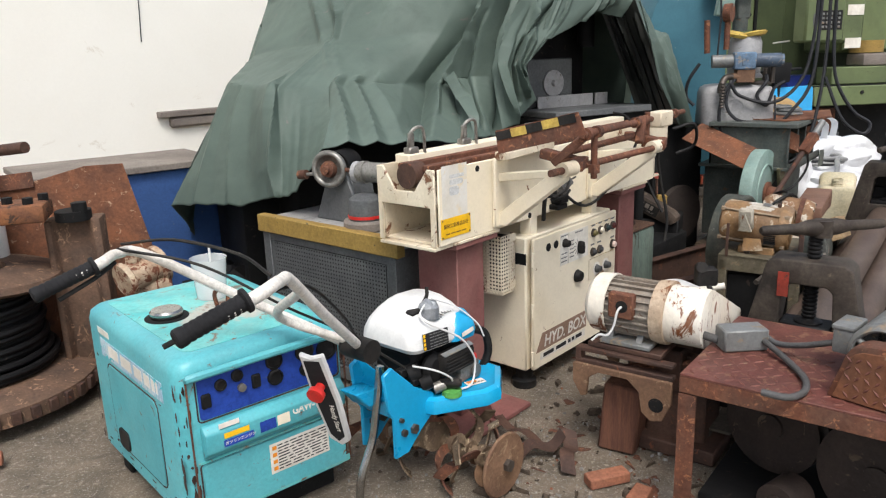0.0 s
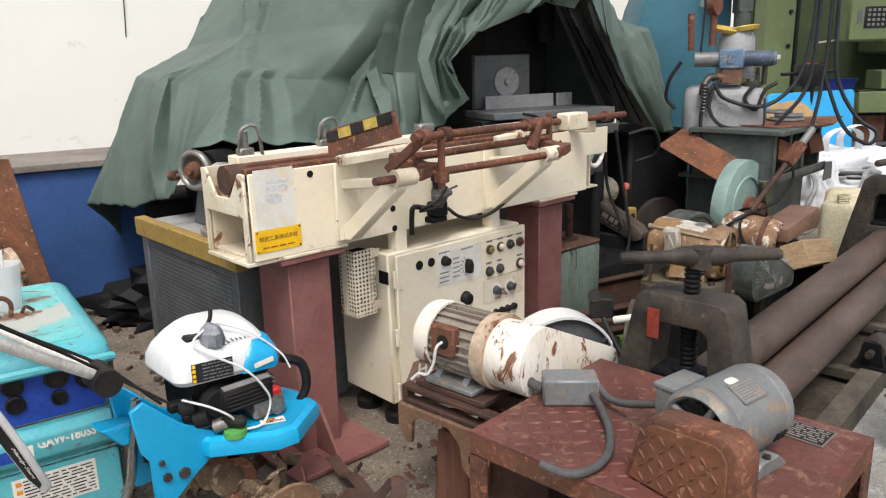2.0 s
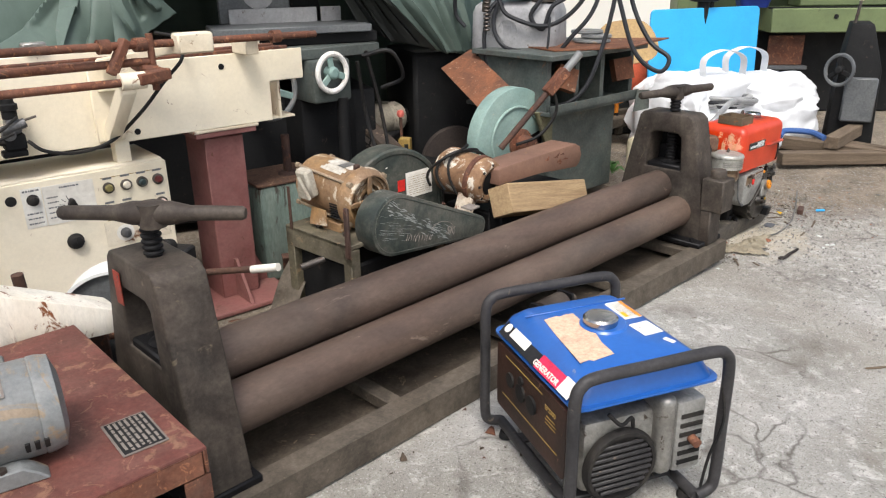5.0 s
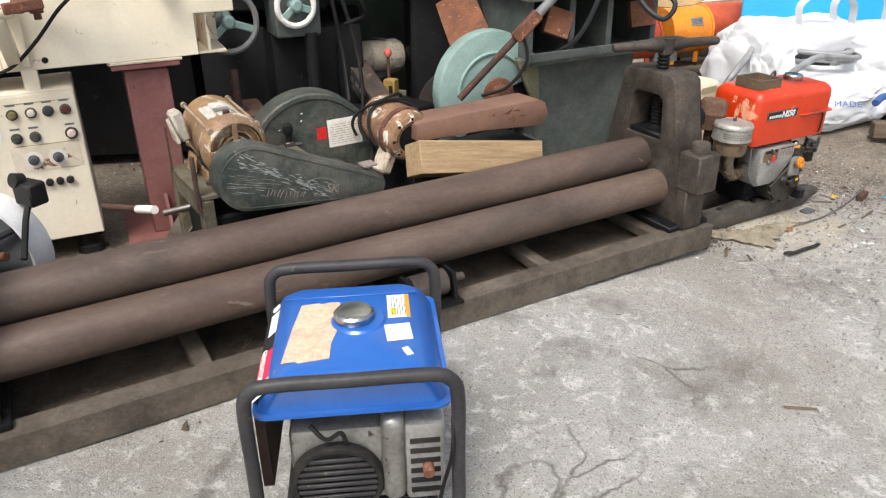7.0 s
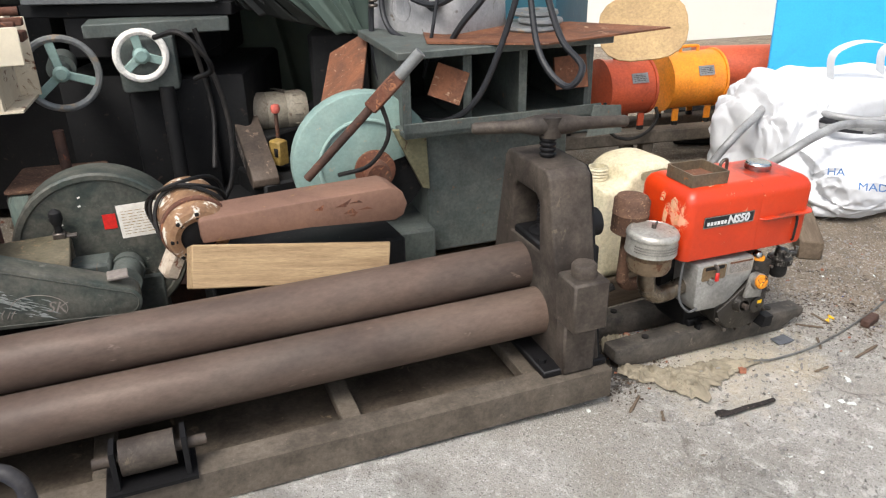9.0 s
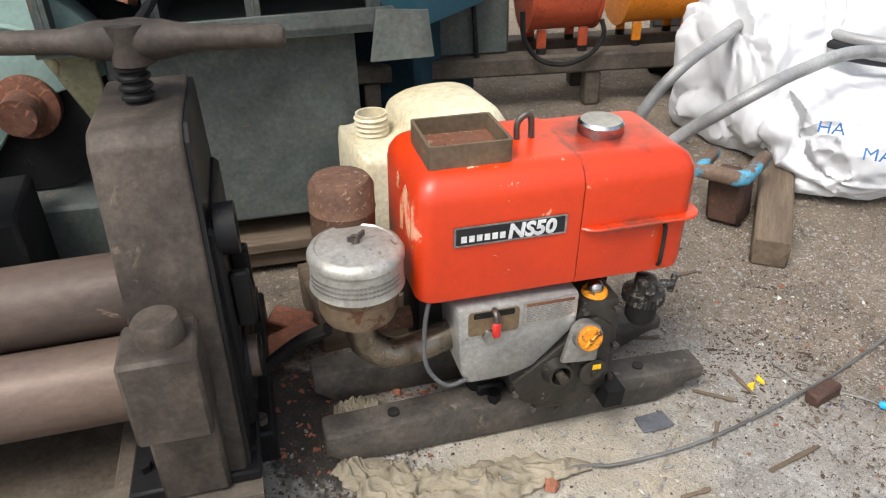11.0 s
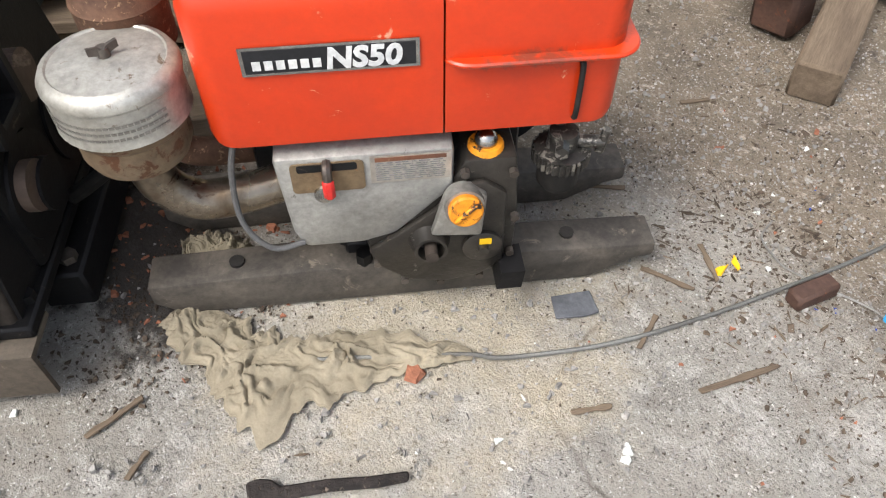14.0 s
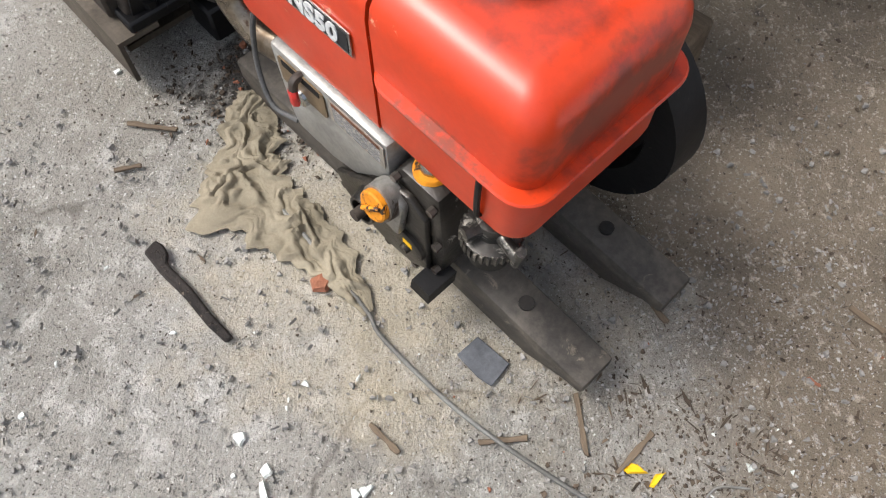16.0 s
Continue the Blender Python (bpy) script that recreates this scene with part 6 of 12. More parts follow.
    tube(bm, [(-0.03, -0.06, 0.6), (-0.015, -0.065, 0.625), (-0.008, -0.06, 0.65)], 0.006)
    part("starter_lever", bm, M_rubber, th)
    # engine block with cooling fins, exhaust side and carburettor
    bm = nb()
    box(bm, (0.02, 0.01, 0.4), (0.24, 0.17, 0.12), 0.012)
    part("engine_block", bm, M_dark, th)
    for i in range(7):
        bm = nb()
        box(bm, (0.105, -0.075, 0.345 + i * 0.013), (0.07, 0.07, 0.005), 0.001)
        part("cooling_fin", bm, M_alu, th)
    bm = nb()
    lathe(bm, [(0, 0), (0.048, 0), (0.05, 0.012), (0.036, 0.03), (0, 0.034)], face((-0.04, -0.095, 0.405), (1, 0, 0), (0, 0, 1)), 20)
    part("blower_boss", bm, M_dark, th)
    bm = nb()
    box(bm, (0.035, -0.125, 0.412), (0.15, 0.055, 0.07), 0.012, seg=2)
    ac = part("air_cleaner_cover", bm, M_rubber, th, "black ribbed air-cleaner cover")
    for i in range(5):
        bm = nb()
        box(bm, (0.035, -0.154, 0.39 + i * 0.011), (0.132, 0.003, 0.004), 0.001)
        part("cover_rib", bm, M_rubber, ac)
    panel("grey_strip", 0.14, 0.02, face((0.035, -0.14, 0.449), (1, 0, 0), (0, 1, 0.3)), M_greym, ac, 0.002)
    bm = nb()
    box(bm, (0.1, -0.105, 0.355), (0.1, 0.07, 0.06), 0.012, seg=2)
    cyl(bm, (0.12, -0.15, 0.35), (0.12, -0.1, 0.35), 0.022, seg=14)
    cyl(bm, (0.06, -0.14, 0.345), (0.06, -0.1, 0.345), 0.015, seg=12)
    part("crankcase", bm, M_alu, th, "dull cast crankcase")
    bm = nb()
    box(bm, (0.125, -0.125, 0.39), (0.035, 0.025, 0.024), 0.006)
    part("fuel_cock", bm, M_redp, th)
    for px, py, pz, r in ((-0.1, -0.1, 0.37, 0.024), (-0.06, -0.12, 0.345, 0.018), (-0.12, -0.07, 0.4, 0.028), (-0.02, -0.13, 0.34, 0.016)):
        bm = nb()
        cyl(bm, (px, py, pz), (px + 0.03, py - 0.02, pz + 0.01), r, seg=14)
        box(bm, (px - 0.01, py + 0.01, pz + 0.01), (r * 1.6, r, r), 0.004)
        part("carburettor_piece", bm, M_dark if r > 0.02 else M_alu, th)
    # fender: flat plate with a turned-down rim and cut corners
    bm = nb()
    plan = [(-0.105, -0.1), (-0.09, -0.145), (0.06, -0.24), (0.12, -0.245), (0.25, -0.15), (0.255, -0.03), (0.2, 0.1), (0.1, 0.16), (-0.08, 0.14)]
    def ring(k, z, c=(0.06, -0.04)):
        return [(c[0] + (x - c[0]) * k, c[1] + (y - c[1]) * k, z) for x, y in plan]
    loft(bm, [ring(0.97, 0.272), ring(1.0, 0.276), ring(1.01, 0.3), ring(0.985, 0.318), ring(0.9, 0.326), ring(0.86, 0.322)])
    fen = part("fender", bm, M_kub, th, "blue plastic fender", smooth=28)
    panel("warning_label", 0.066, 0.032, face((0.09, -0.165, 0.3235), (0.94, -0.34, 0), (0.34, 0.94, 0)), M_paper, fen, 0.0012)
    panel("orange_label", 0.034, 0.014, face((0.083, -0.155, 0.3247), (0.94, -0.34, 0), (0.34, 0.94, 0)), M_orange, fen, 0.001)
    bars(3, 0.05, 0.012, face((0.094, -0.172, 0.3248), (0.94, -0.34, 0), (0.34, 0.94, 0)), M_print, fen, seed=3, fill=0.4)
    bm = nb()
    lathe(bm, [(0, 0), (0.032, 0), (0.03, 0.016), (0, 0.02)], Matrix.Translation((-0.02, -0.16, 0.322)), 18)
    part("choke_dial", bm, mat("green_dial", rgb(90, 160, 80), rough=0.5), fen)
    bm = nb()
    box(bm, (-0.02, -0.155, 0.36), (0.03, 0.07, 0.03), 0.008, m=Matrix.Translation((-0.02, -0.155, 0.36)) @ pose(0, 0, 0, 0, -20, 35) @ Matrix.Translation((0.02, 0.155, -0.36)))
    part("hose_elbow", bm, M_rubber, th)
    bm = nb()
    tube(bm, [(0.215, -0.09, 0.3), (0.245, -0.1, 0.36), (0.235, -0.095, 0.43), (0.18, -0.08, 0.46)], 0.014)
    part("front_bumper", bm, M_rubber, th)
    # handle bracket: blue pressed plates with gussets
    for y in (-0.105, 0.03):
        bm = nb()
        prism(bm, [(-0.27, 0.46), (-0.235, 0.475), (-0.14, 0.38), (-0.06, 0.335), (-0.05, 0.275), (-0.12, 0.23), (-0.18, 0.18), (-0.235, 0.18), (-0.235, 0.31), (-0.255, 0.34)], 0.014, face((0, y, 0), (1, 0, 0), (0, 0, 1)), 0.003)
        br = part("bracket_plate", bm, M_kub, th, "blue steel handle bracket plate")
        for x, z, r in ((-0.2, 0.255, 0.012), (-0.155, 0.25, 0.016), (-0.21, 0.3, 0.008)):
            bm = nb()
            bolt(bm, (x, y - 0.014, z), (0, -1, 0), r, 0.01)
            part("bracket_bolt", bm, M_bolt, br)
    bm = nb()
    box(bm, (-0.2, -0.04, 0.33), (0.05, 0.12, 0.06), 0.006)
    prism(bm, [(-0.33, 0.41), (-0.24, 0.4), (-0.22, 0.34), (-0.28, 0.35)], 0.07, face((0, 0.01, 0), (1, 0, 0), (0, 0, 1)), 0.004)
    part("bracket_bridge", bm, M_kub, th)
    # gearbox, axle and tines
    M_mud = mat("muddy_steel", rgb(136, 116, 94), rgb(92, 76, 62), rgb(166, 148, 122), rough=0.85, amount=0.35, s1=14)
    bm = nb()
    box(bm, (-0.02, -0.02, 0.2), (0.12, 0.08, 0.16), 0.02, seg=2)
    cyl(bm, (0.0, -0.075, 0.16), (0.0, 0.03, 0.16), 0.068, seg=22)
    part("gear_case", bm, M_mud, th)
    bm = nb()
    cyl(bm, (0.03, -0.315, 0.115), (0.03, 0.24, 0.115), 0.02, seg=16)
    part("axle", bm, M_mud, th)
    rng = random.Random(23)
    for j, y in enumerate((-0.12, -0.18, -0.24, 0.06, 0.12, 0.19)):
        hub_ = nb()
        cyl(hub_, (0.03, y - 0.012, 0.115), (0.03, y + 0.012, 0.115), 0.034, seg=16)
        for a in range(4):
            t = radians(90 * a + 20 * j)
            bolt(hub_, (0.03 + 0.024 * math.cos(t), y - 0.012, 0.115 + 0.024 * math.sin(t)), (0, -1, 0), 0.006, 0.007)
        hb = part("tine_hub", hub_, M_mud, th)
        for k in range(4):
            bm = nb()
            a = radians(90 * k + 31 * j)
            d, t = Vector((math.cos(a), 0, math.sin(a))), Vector((-math.sin(a), 0, math.cos(a)))
            o = Vector((0.03, y, 0.115))
            side = Vector((0, 0.06 if (j + k) % 2 else -0.06, 0))
            R = 0.112 if (o + d * 0.12).z > 0.02 else 0.1
            line = spline([o + d * 0.02, o + d * 0.06, o + d * R * 0.9 + t * 0.025 + side * 0.2, o + d * R + t * 0.07 + side * 0.8, o + d * R * 0.92 + t * 0.1 + side * 1.2], 4)
            secs = []
            for i, p in enumerate(line):
                f = i / (len(line) - 1)
                w = (side.normalized() * 0.4 + t * 0.9).normalized() * (0.013 + 0.012 * f) if f < 0.6 else (d * 0.5 + side.normalized() * 0.6).normalized() * (0.022 - 0.012 * (f - 0.6))
                n_ = (line[min(i + 1, len(line) - 1)] - line[max(i - 1, 0)]).normalized().cross(w).normalized() * 0.0028
                secs.append([p - w - n_, p + w - n_, p + w + n_, p - w + n_])
            loft(bm, secs)
            for v in bm.verts:
                v.co.z = max(v.co.z, 0.004)
            part("tine", bm, rng.choice((M_rust, M_mud, M_rustl)), hb, "rusty curved tine")
    bm = nb()
    lathe(bm, [(0, -0.004), (0.1, -0.006), (0.105, 0.0), (0.1, 0.006), (0.045, 0.004), (0.03, 0.012), (0, 0.012)], Matrix.Translation((0.034, -0.315, 0.108)) @ pose(0, 0, 0, 90, 0, 0), 28)
    disc = part("end_disc", bm, M_rustl, th, "rusty end disc")
    bm = nb()
    cyl(bm, (0.034, -0.343, 0.112), (0.034, -0.323, 0.112), 0.02, seg=6)
    part("disc_nut", bm, M_bolt, disc)
    bm = nb()
    tube(bm, [(-0.235, -0.07, 0.47), (-0.255, -0.065, 0.34), (-0.275, -0.06, 0.24), (-0.325, -0.055, 0.13), (-0.34, -0.06, 0.0)], 0.0125)
    part("drag_stake", bm, M_chrome, th, "bare steel drag stake")
    bm = nb()
    tube(bm, [(-0.03, -0.075, 0.61), (-0.08, -0.1, 0.575), (0.02, -0.16, 0.5), (0.07, -0.175, 0.43), (0.085, -0.17, 0.38), (0.05, -0.18, 0.335), (-0.01, -0.17, 0.335)], 0.0032, seg=6)
    part("white_cord", bm, M_white, th)
    bm = nb()
    tube(bm, [(0.0, -0.07, 0.612), (0.08, -0.1, 0.57), (0.15, -0.13, 0.5), (0.172, -0.14, 0.45)], 0.0028, seg=6)
    part("white_cord", bm, M_white, th)
    bm = nb()
    tube(bm, [(-0.13, -0.1, 0.44), (-0.08, -0.15, 0.42), (-0.04, -0.17, 0.39), (-0.02, -0.165, 0.365)], 0.0032, seg=6)
    part("white_cord", bm, M_white, th)
    return th


til = tiller()
TI = til.matrix_basis.inverted()
hw_ = lambda *p: TI @ Vector(p)
bm = nb()
tube(bm, [hw_(-0.113, 1.975, 0.545), hw_(-0.15, 1.7, 0.745), hw_(-0.172, 1.5, 0.893), hw_(-0.175, 1.43, 0.915), hw_(-0.2, 1.335, 0.912), hw_(-0.305, 1.245, 0.872)], 0.0135, seg=12)
part("handlebar", bm, M_whitebar, til, "white painted handlebar")
bm = nb()
tube(bm, [hw_(-0.15, 2.03, 0.53), hw_(-0.4, 1.94, 0.7), hw_(-0.64, 1.86, 0.862), hw_(-0.7, 1.82, 0.877), hw_(-0.71, 1.74, 0.872), hw_(-0.8, 1.66, 0.835)], 0.0135, seg=12)
tube(bm, [hw_(-0.14, 1.99, 0.56), hw_(-0.3, 1.84, 0.69), hw_(-0.17, 1.56, 0.85)], 0.012, seg=10)
part("handlebar", bm, M_whitebar, til, "white painted handlebar")
for a, b in (((-0.21, 1.325, 0.912), (-0.318, 1.236, 0.868)), ((-0.715, 1.735, 0.87), (-0.825, 1.64, 0.825))):
    bm = nb()
    a, b = hw_(*a), hw_(*b)
    d = b - a
    m = Matrix.Translation(a) @ d.to_track_quat("Z", "Y").to_matrix().to_4x4()
    L = d.length
    prof = [(0, 0), (0.025, 0), (0.025, 0.008)]
    for i in range(9):
        z = 0.012 + i * (L - 0.03) / 9
        prof += [(0.0172, z), (0.0184, z + 0.002), (0.0184, z + 0.008), (0.0172, z + 0.01)]
    prof += [(0.0195, L - 0.012), (0.0195, L), (0.015, L + 0.004), (0, L + 0.005)]
    lathe(bm, prof, m, 18)
    part("grip", bm, M_grip, til, "black ribbed rubber grip")
bm = nb()
hub = hw_(-0.115, 1.965, 0.55)
cyl(bm, hub + Vector((0.0, -0.05, 0)), hub + Vector((0.0, 0.05, 0)), 0.034, seg=20)
part("clamp_knob", bm, M_rubber, til)
bm = nb()
for a in (((-0.18, 1.42, 0.905), (-0.23, 1.38, 0.9), (-0.31, 1.31, 0.86), (-0.36, 1.27, 0.84)), ((-0.7, 1.8, 0.86), (-0.72, 1.74, 0.84), (-0.79, 1.68, 0.8))):
    tube(bm, [hw_(*p) for p in a], 0.006, seg=8)
for a in (((-0.2, 1.4, 0.9), (-0.16, 1.6, 0.85), (-0.12, 1.8, 0.7), (-0.11, 1.95, 0.58), (0.0, 2.05, 0.45)), ((-0.7, 1.82, 0.89), (-0.5, 1.86, 0.83), (-0.3, 1.9, 0.7), (-0.14, 2.0, 0.57), (-0.05, 2.1, 0.42)),
          ((-0.19, 1.42, 0.93), (-0.28, 1.5, 0.955), (-0.5, 1.7, 0.94), (-0.69, 1.83, 0.9))):
    tube(bm, [hw_(*p) for p in a], 0.004, seg=6)
part("control_cable", bm, M_rubber, til, "black control cables and levers")
cm = face((-0.163, 1.706, 0.525), (0.05, -0.014, 0.0), (-0.1, -0.085, 0.285))
cml = TI @ cm
bm = nb()
prism(bm, [(-0.03, 0.155), (0.0, 0.145), (0.035, 0.158), (0.045, 0.0), (0.04, -0.14), (0.012, -0.165), (-0.02, -0.14), (-0.03, 0.0)], 0.014, cml, 0.004)
lp2 = part("control_plate", bm, M_white, til, "white control plate with black decal")
bm = nb()
prism(bm, [(-0.02, 0.135), (0.022, 0.138), (0.032, 0.0), (0.028, -0.125), (0.008, -0.145), (-0.01, -0.12), (-0.02, 0.0)], 0.001, cml @ Matrix.Translation((0, 0, 0.0142)))
part("black_decal", bm, M_print, lp2)
words("Handy Start", 0.02, cml @ Matrix.Translation((0.012, -0.01, 0.0154)) @ Matrix.Rotation(radians(-90), 4, "Z"), M_paper, lp2)
bm = nb()
lathe(bm, [(0, 0), (0.012, 0), (0.012, 0.02), (0.022, 0.022), (0.022, 0.036), (0, 0.038)], cml @ Matrix.Translation((0.006, 0.055, 0.0145)), 16)
part("red_switch", bm, M_redp, lp2, "red stop switch")


# ---- portable generator ----
def generator():
    th = thing("portable_generator", "blue-tanked portable generator in a black tube frame on the concrete", "generator", (2.37, 2.75, 0), 33)
    # tube frame: a hoop at each end, joined below
    for y in (-0.24, 0.24):
        bm = nb()
        z0, z1, x = 0.03, 0.432, 0.205
        pts = [(-x + 0.05, y, z0), (-x + 0.012, y, z0 + 0.012), (-x, y, z0 + 0.05), (-x, y, 0.23), (-x, y, z1 - 0.055), (-x + 0.014, y, z1 - 0.014), (-x + 0.055, y, z1), (0, y, z1),
               (x - 0.055, y, z1), (x - 0.014, y, z1 - 0.014), (x, y, z1 - 0.055), (x, y, 0.23), (x, y, z0 + 0.05), (x - 0.012, y, z0 + 0.012), (x - 0.05, y, z0)]
        tube(bm, pts, 0.0145, seg=12, steps=4)
        part("frame_hoop", bm, M_frame, th, "scuffed black tube hoop")
    for x in (-0.155, 0.155):
        bm = nb()
        cyl(bm, (x, -0.24, 0.03), (x, 0.24, 0.03), 0.0145, seg=12)
        part("bottom_rail", bm, M_frame, th)
    bm = nb()
    for y in (-0.13, 0.13):
        box(bm, (0, y, 0.035), (0.33, 0.04, 0.012), 0.003)
    part("engine_mount", bm, M_frame, th)
    for x in (-0.19, 0.19):
        for y in (-0.2, 0.2):
            bm = nb()
            lathe(bm, [(0, 0), (0.022, 0), (0.018, 0.018), (0, 0.018)], Matrix.Translation((x * 0.82, y, 0)), 14)
            part("rubber_foot", bm, M_rubber, th)
    # tank: chamfered top, flange at the seam
    bm = nb()
    secs = []
    for z, wx, wy, r in ((0.315, 0.34, 0.36, 0.03), (0.345, 0.375, 0.42, 0.03), (0.352, 0.375, 0.42, 0.03), (0.392, 0.33, 0.395, 0.03), (0.41, 0.28, 0.36, 0.03), (0.416, 0.25, 0.33, 0.03)):
        secs.append([(x + 0.0, y - 0.01, z) for x, y in rrect(wx, wy, r, 4)])
    loft(bm, secs)
    tank = part("fuel_tank", bm, M_yamblue, th, "blue fuel tank, scratched and dusty", smooth=50)
    bm = nb()
    prism(bm, rrect(0.395, 0.445, 0.03), 0.006, Matrix.Translation((0, -0.01, 0.345)))
    part("tank_flange", bm, M_yamblue, tank)
    bm = nb()
    lathe(bm, [(0, 0.0), (0.062, 0.0), (0.056, 0.006), (0, 0.006)], Matrix.Translation((0.015, 0.005, 0.4155)), 28)
    part("filler_neck", bm, M_yamblue, tank)
    bm = nb()
    lathe(bm, [(0, 0), (0.042, 0), (0.044, 0.004), (0.044, 0.016), (0.039, 0.021), (0.02, 0.021), (0, 0.0225)], Matrix.Translation((0.006, 0.005, 0.421)), 30)
    part("filler_cap", bm, M_chrome, tank)
    bm = nb()
    box(bm, (0.0, 0.115, 0.4165), (0.3, 0.006, 0.004), 0.001)
    part("tank_rib", bm, M_yamblue, tank)
    # band along the sloping edge
    sl = face((-0.1775, -0.01, 0.3735), (0, -1, 0), (0.045, 0, 0.04))
    panel("black_band", 0.36, 0.052, sl @ Matrix.Translation((0, 0, 0.0005)), M_print, tank, 0.0012)
    panel("red_band", 0.12, 0.05, sl @ Matrix.Translation((0.08, 0, 0.0018)), flat("magenta_red", rgb(206, 50, 84), 0.5), tank, 0.001)
    panel("white_end", 0.05, 0.05, sl @ Matrix.Translation((0.158, 0, 0.003)), M_paper, tank, 0.0008)
    bm = nb()
    box(bm, (-0.09, 0, 0.0022), (0.09, 0.026, 0.0008), m=sl)
    lathe(bm, [(0.009, 0.002), (0.013, 0.002), (0.013, 0.003), (0.009, 0.003)], sl @ Matrix.Translation((-0.158, 0, 0)), 18)
    part("maker_shape", bm, M_paper, tank)
    words("GENERATOR", 0.02, sl @ Matrix.Translation((0.008, -0.02, 0.003)), M_paper, tank, bold=0.0006)
    top = lambda x, y, a=0: Matrix.Translation((x, y, 0.4162)) @ Matrix.Rotation(radians(a), 4, "Z")
    bm = nb()
    prism(bm, [(-0.062, -0.135), (-0.035, -0.13), (-0.028, -0.137), (0.034, -0.126), (0.036, -0.07), (0.048, -0.02), (0.04, 0.0), (0.05, 0.022), (0.052, 0.098), (0.03, 0.1), (0.01, 0.094), (0.004, 0.1), (-0.035, 0.092), (-0.048, 0.0)], 0.0012, top(-0.078, -0.012))
    part("tape_patch", bm, M_card, tank, "peeling brown paper tape")
    panel("caution_label", 0.05, 0.1, top(0.105, 0.055), M_paper, tank, 0.001)
    bars(6, 0.08, 0.035, top(0.105, 0.055, 90) @ Matrix.Translation((0, 0, 0.0012)), M_print, tank, seed=12, fill=0.25)
    panel("white_sticker", 0.055, 0.065, top(0.1, -0.055, 4), M_paper, tank, 0.001)
    panel("paper_scrap", 0.014, 0.03, top(0.115, -0.13, 20), M_paper, tank, 0.001)
    panel("yellow_mark", 0.012, 0.03, top(0.093, 0.03) @ Matrix.Translation((0, 0, 0.0012)), M_yellow, tank, 0.0005)
    panel("orange_edge", 0.009, 0.1, top(0.1255, 0.055) @ Matrix.Translation((0, 0, 0.0011)), M_orange, tank, 0.0005)
    bars(5, 0.04, 0.035, top(0.1, -0.055, 4) @ Matrix.Translation((0, 0, 0.0012)), M_greyprint, tank, seed=19, fill=0.12)
    # control panel on the long side
    pm = face((-0.178, -0.01, 0.235), (0, -1, 0), (0.0, 0, 1))
    panel("control_panel", 0.37, 0.19, pm, M_panelbrown, th, 0.02, "dark brown control panel", 0.015)
    P = lambda x, y, z=0.02: pm @ Matrix.Translation((x, y, z))
    bm = nb()
    for x, y, r in ((-0.1, 0.02, 0.02), (-0.04, 0.015, 0.024), (0.02, 0.015, 0.024), (-0.04, 0.05, 0.012)):
        lathe(bm, [(0, 0), (r, 0), (r, 0.006), (r * 0.7, 0.007), (0, 0.004)], P(x, y), 18)
    part("outlet", bm, M_rubber, th)
    bm = nb()
    for x, y, w, h in ((0, -0.045, 0.3, 0.003), (-0.03, 0.075, 0.2, 0.003), (0.115, 0.02, 0.05, 0.002), (0.115, 0.03, 0.04, 0.002), (0.115, 0.01, 0.05, 0.002)):
        box(bm, (0, 0, 0.0005), (w, h, 0.001), m=P(x, y))
    part("panel_line", bm, M_brass, th)
    words("EF2300", 0.018, P(0.085, 0.045, 0.0205), M_brass, th)
    # engine: recoil starter, blower case, muffler box, alternator
    bm = nb()
    box(bm, (-0.02, -0.06, 0.17), (0.24, 0.24, 0.2), 0.02, seg=2)
    cyl(bm, (-0.02, 0.05, 0.16), (-0.02, 0.2, 0.16), 0.1, seg=28)
    part("engine_block", bm, M_alu, th)
    bm = nb()
    lathe(bm, [(0, 0), (0.098, 0), (0.1, 0.01), (0.094, 0.022), (0.085, 0.022), (0.085, 0.014), (0, 0.014)], face((-0.045, -0.185, 0.145), (1, 0, 0), (0, 0, 1)), 36)
    rc = part("recoil_cover", bm, M_rubber, th, "black recoil starter cover")
    bm = nb()
    for i in range(9):
        z = -0.064 + i * 0.016
        w = 2 * math.sqrt(0.084 ** 2 - z * z)
        box(bm, (0, z, 0.019), (w, 0.0085, 0.006), 0.0015, m=face((-0.045, -0.185, 0.145), (1, 0, 0), (0, 0, 1)))
    part("grille_slat", bm, M_frame, rc)
    bm = nb()
    box(bm, (0.075, -0.17, 0.2), (0.05, 0.09, 0.22), 0.022, seg=3)
    part("air_duct", bm, M_alu, th)
    bm = nb()
    box(bm, (0.14, -0.13, 0.19), (0.085, 0.16, 0.2), 0.012, seg=2)
    mf = part("muffler_box", bm, M_greycase, th)
    bm = nb()
    for i in range(6):
        box(bm, (0.14, -0.2115, 0.12 + i * 0.026), (0.062, 0.004, 0.011))
    part("vent_slot", bm, M_rubber, mf)
    bm = nb()
    cyl(bm, (0.145, -0.2, 0.185), (0.145, -0.235, 0.18), 0.012, seg=14)
    part("exhaust_stub", bm, M_rust, mf)
    bm = nb()
    tube(bm, [(0.195, -0.24, 0.33), (0.19, -0.26, 0.25), (0.17, -0.25, 0.15), (0.16, -0.245, 0.06)], 0.004, seg=6)
    part("cable", bm, M_rubber, th)
    bm = nb()
    tube(bm, [(-0.09, -0.2, 0.3), (-0.06, -0.21, 0.27), (-0.03, -0.205, 0.28), (-0.02, -0.2, 0.25)], 0.005, seg=6)
    part("cable", bm, M_rubber, th)
    return th


generator()


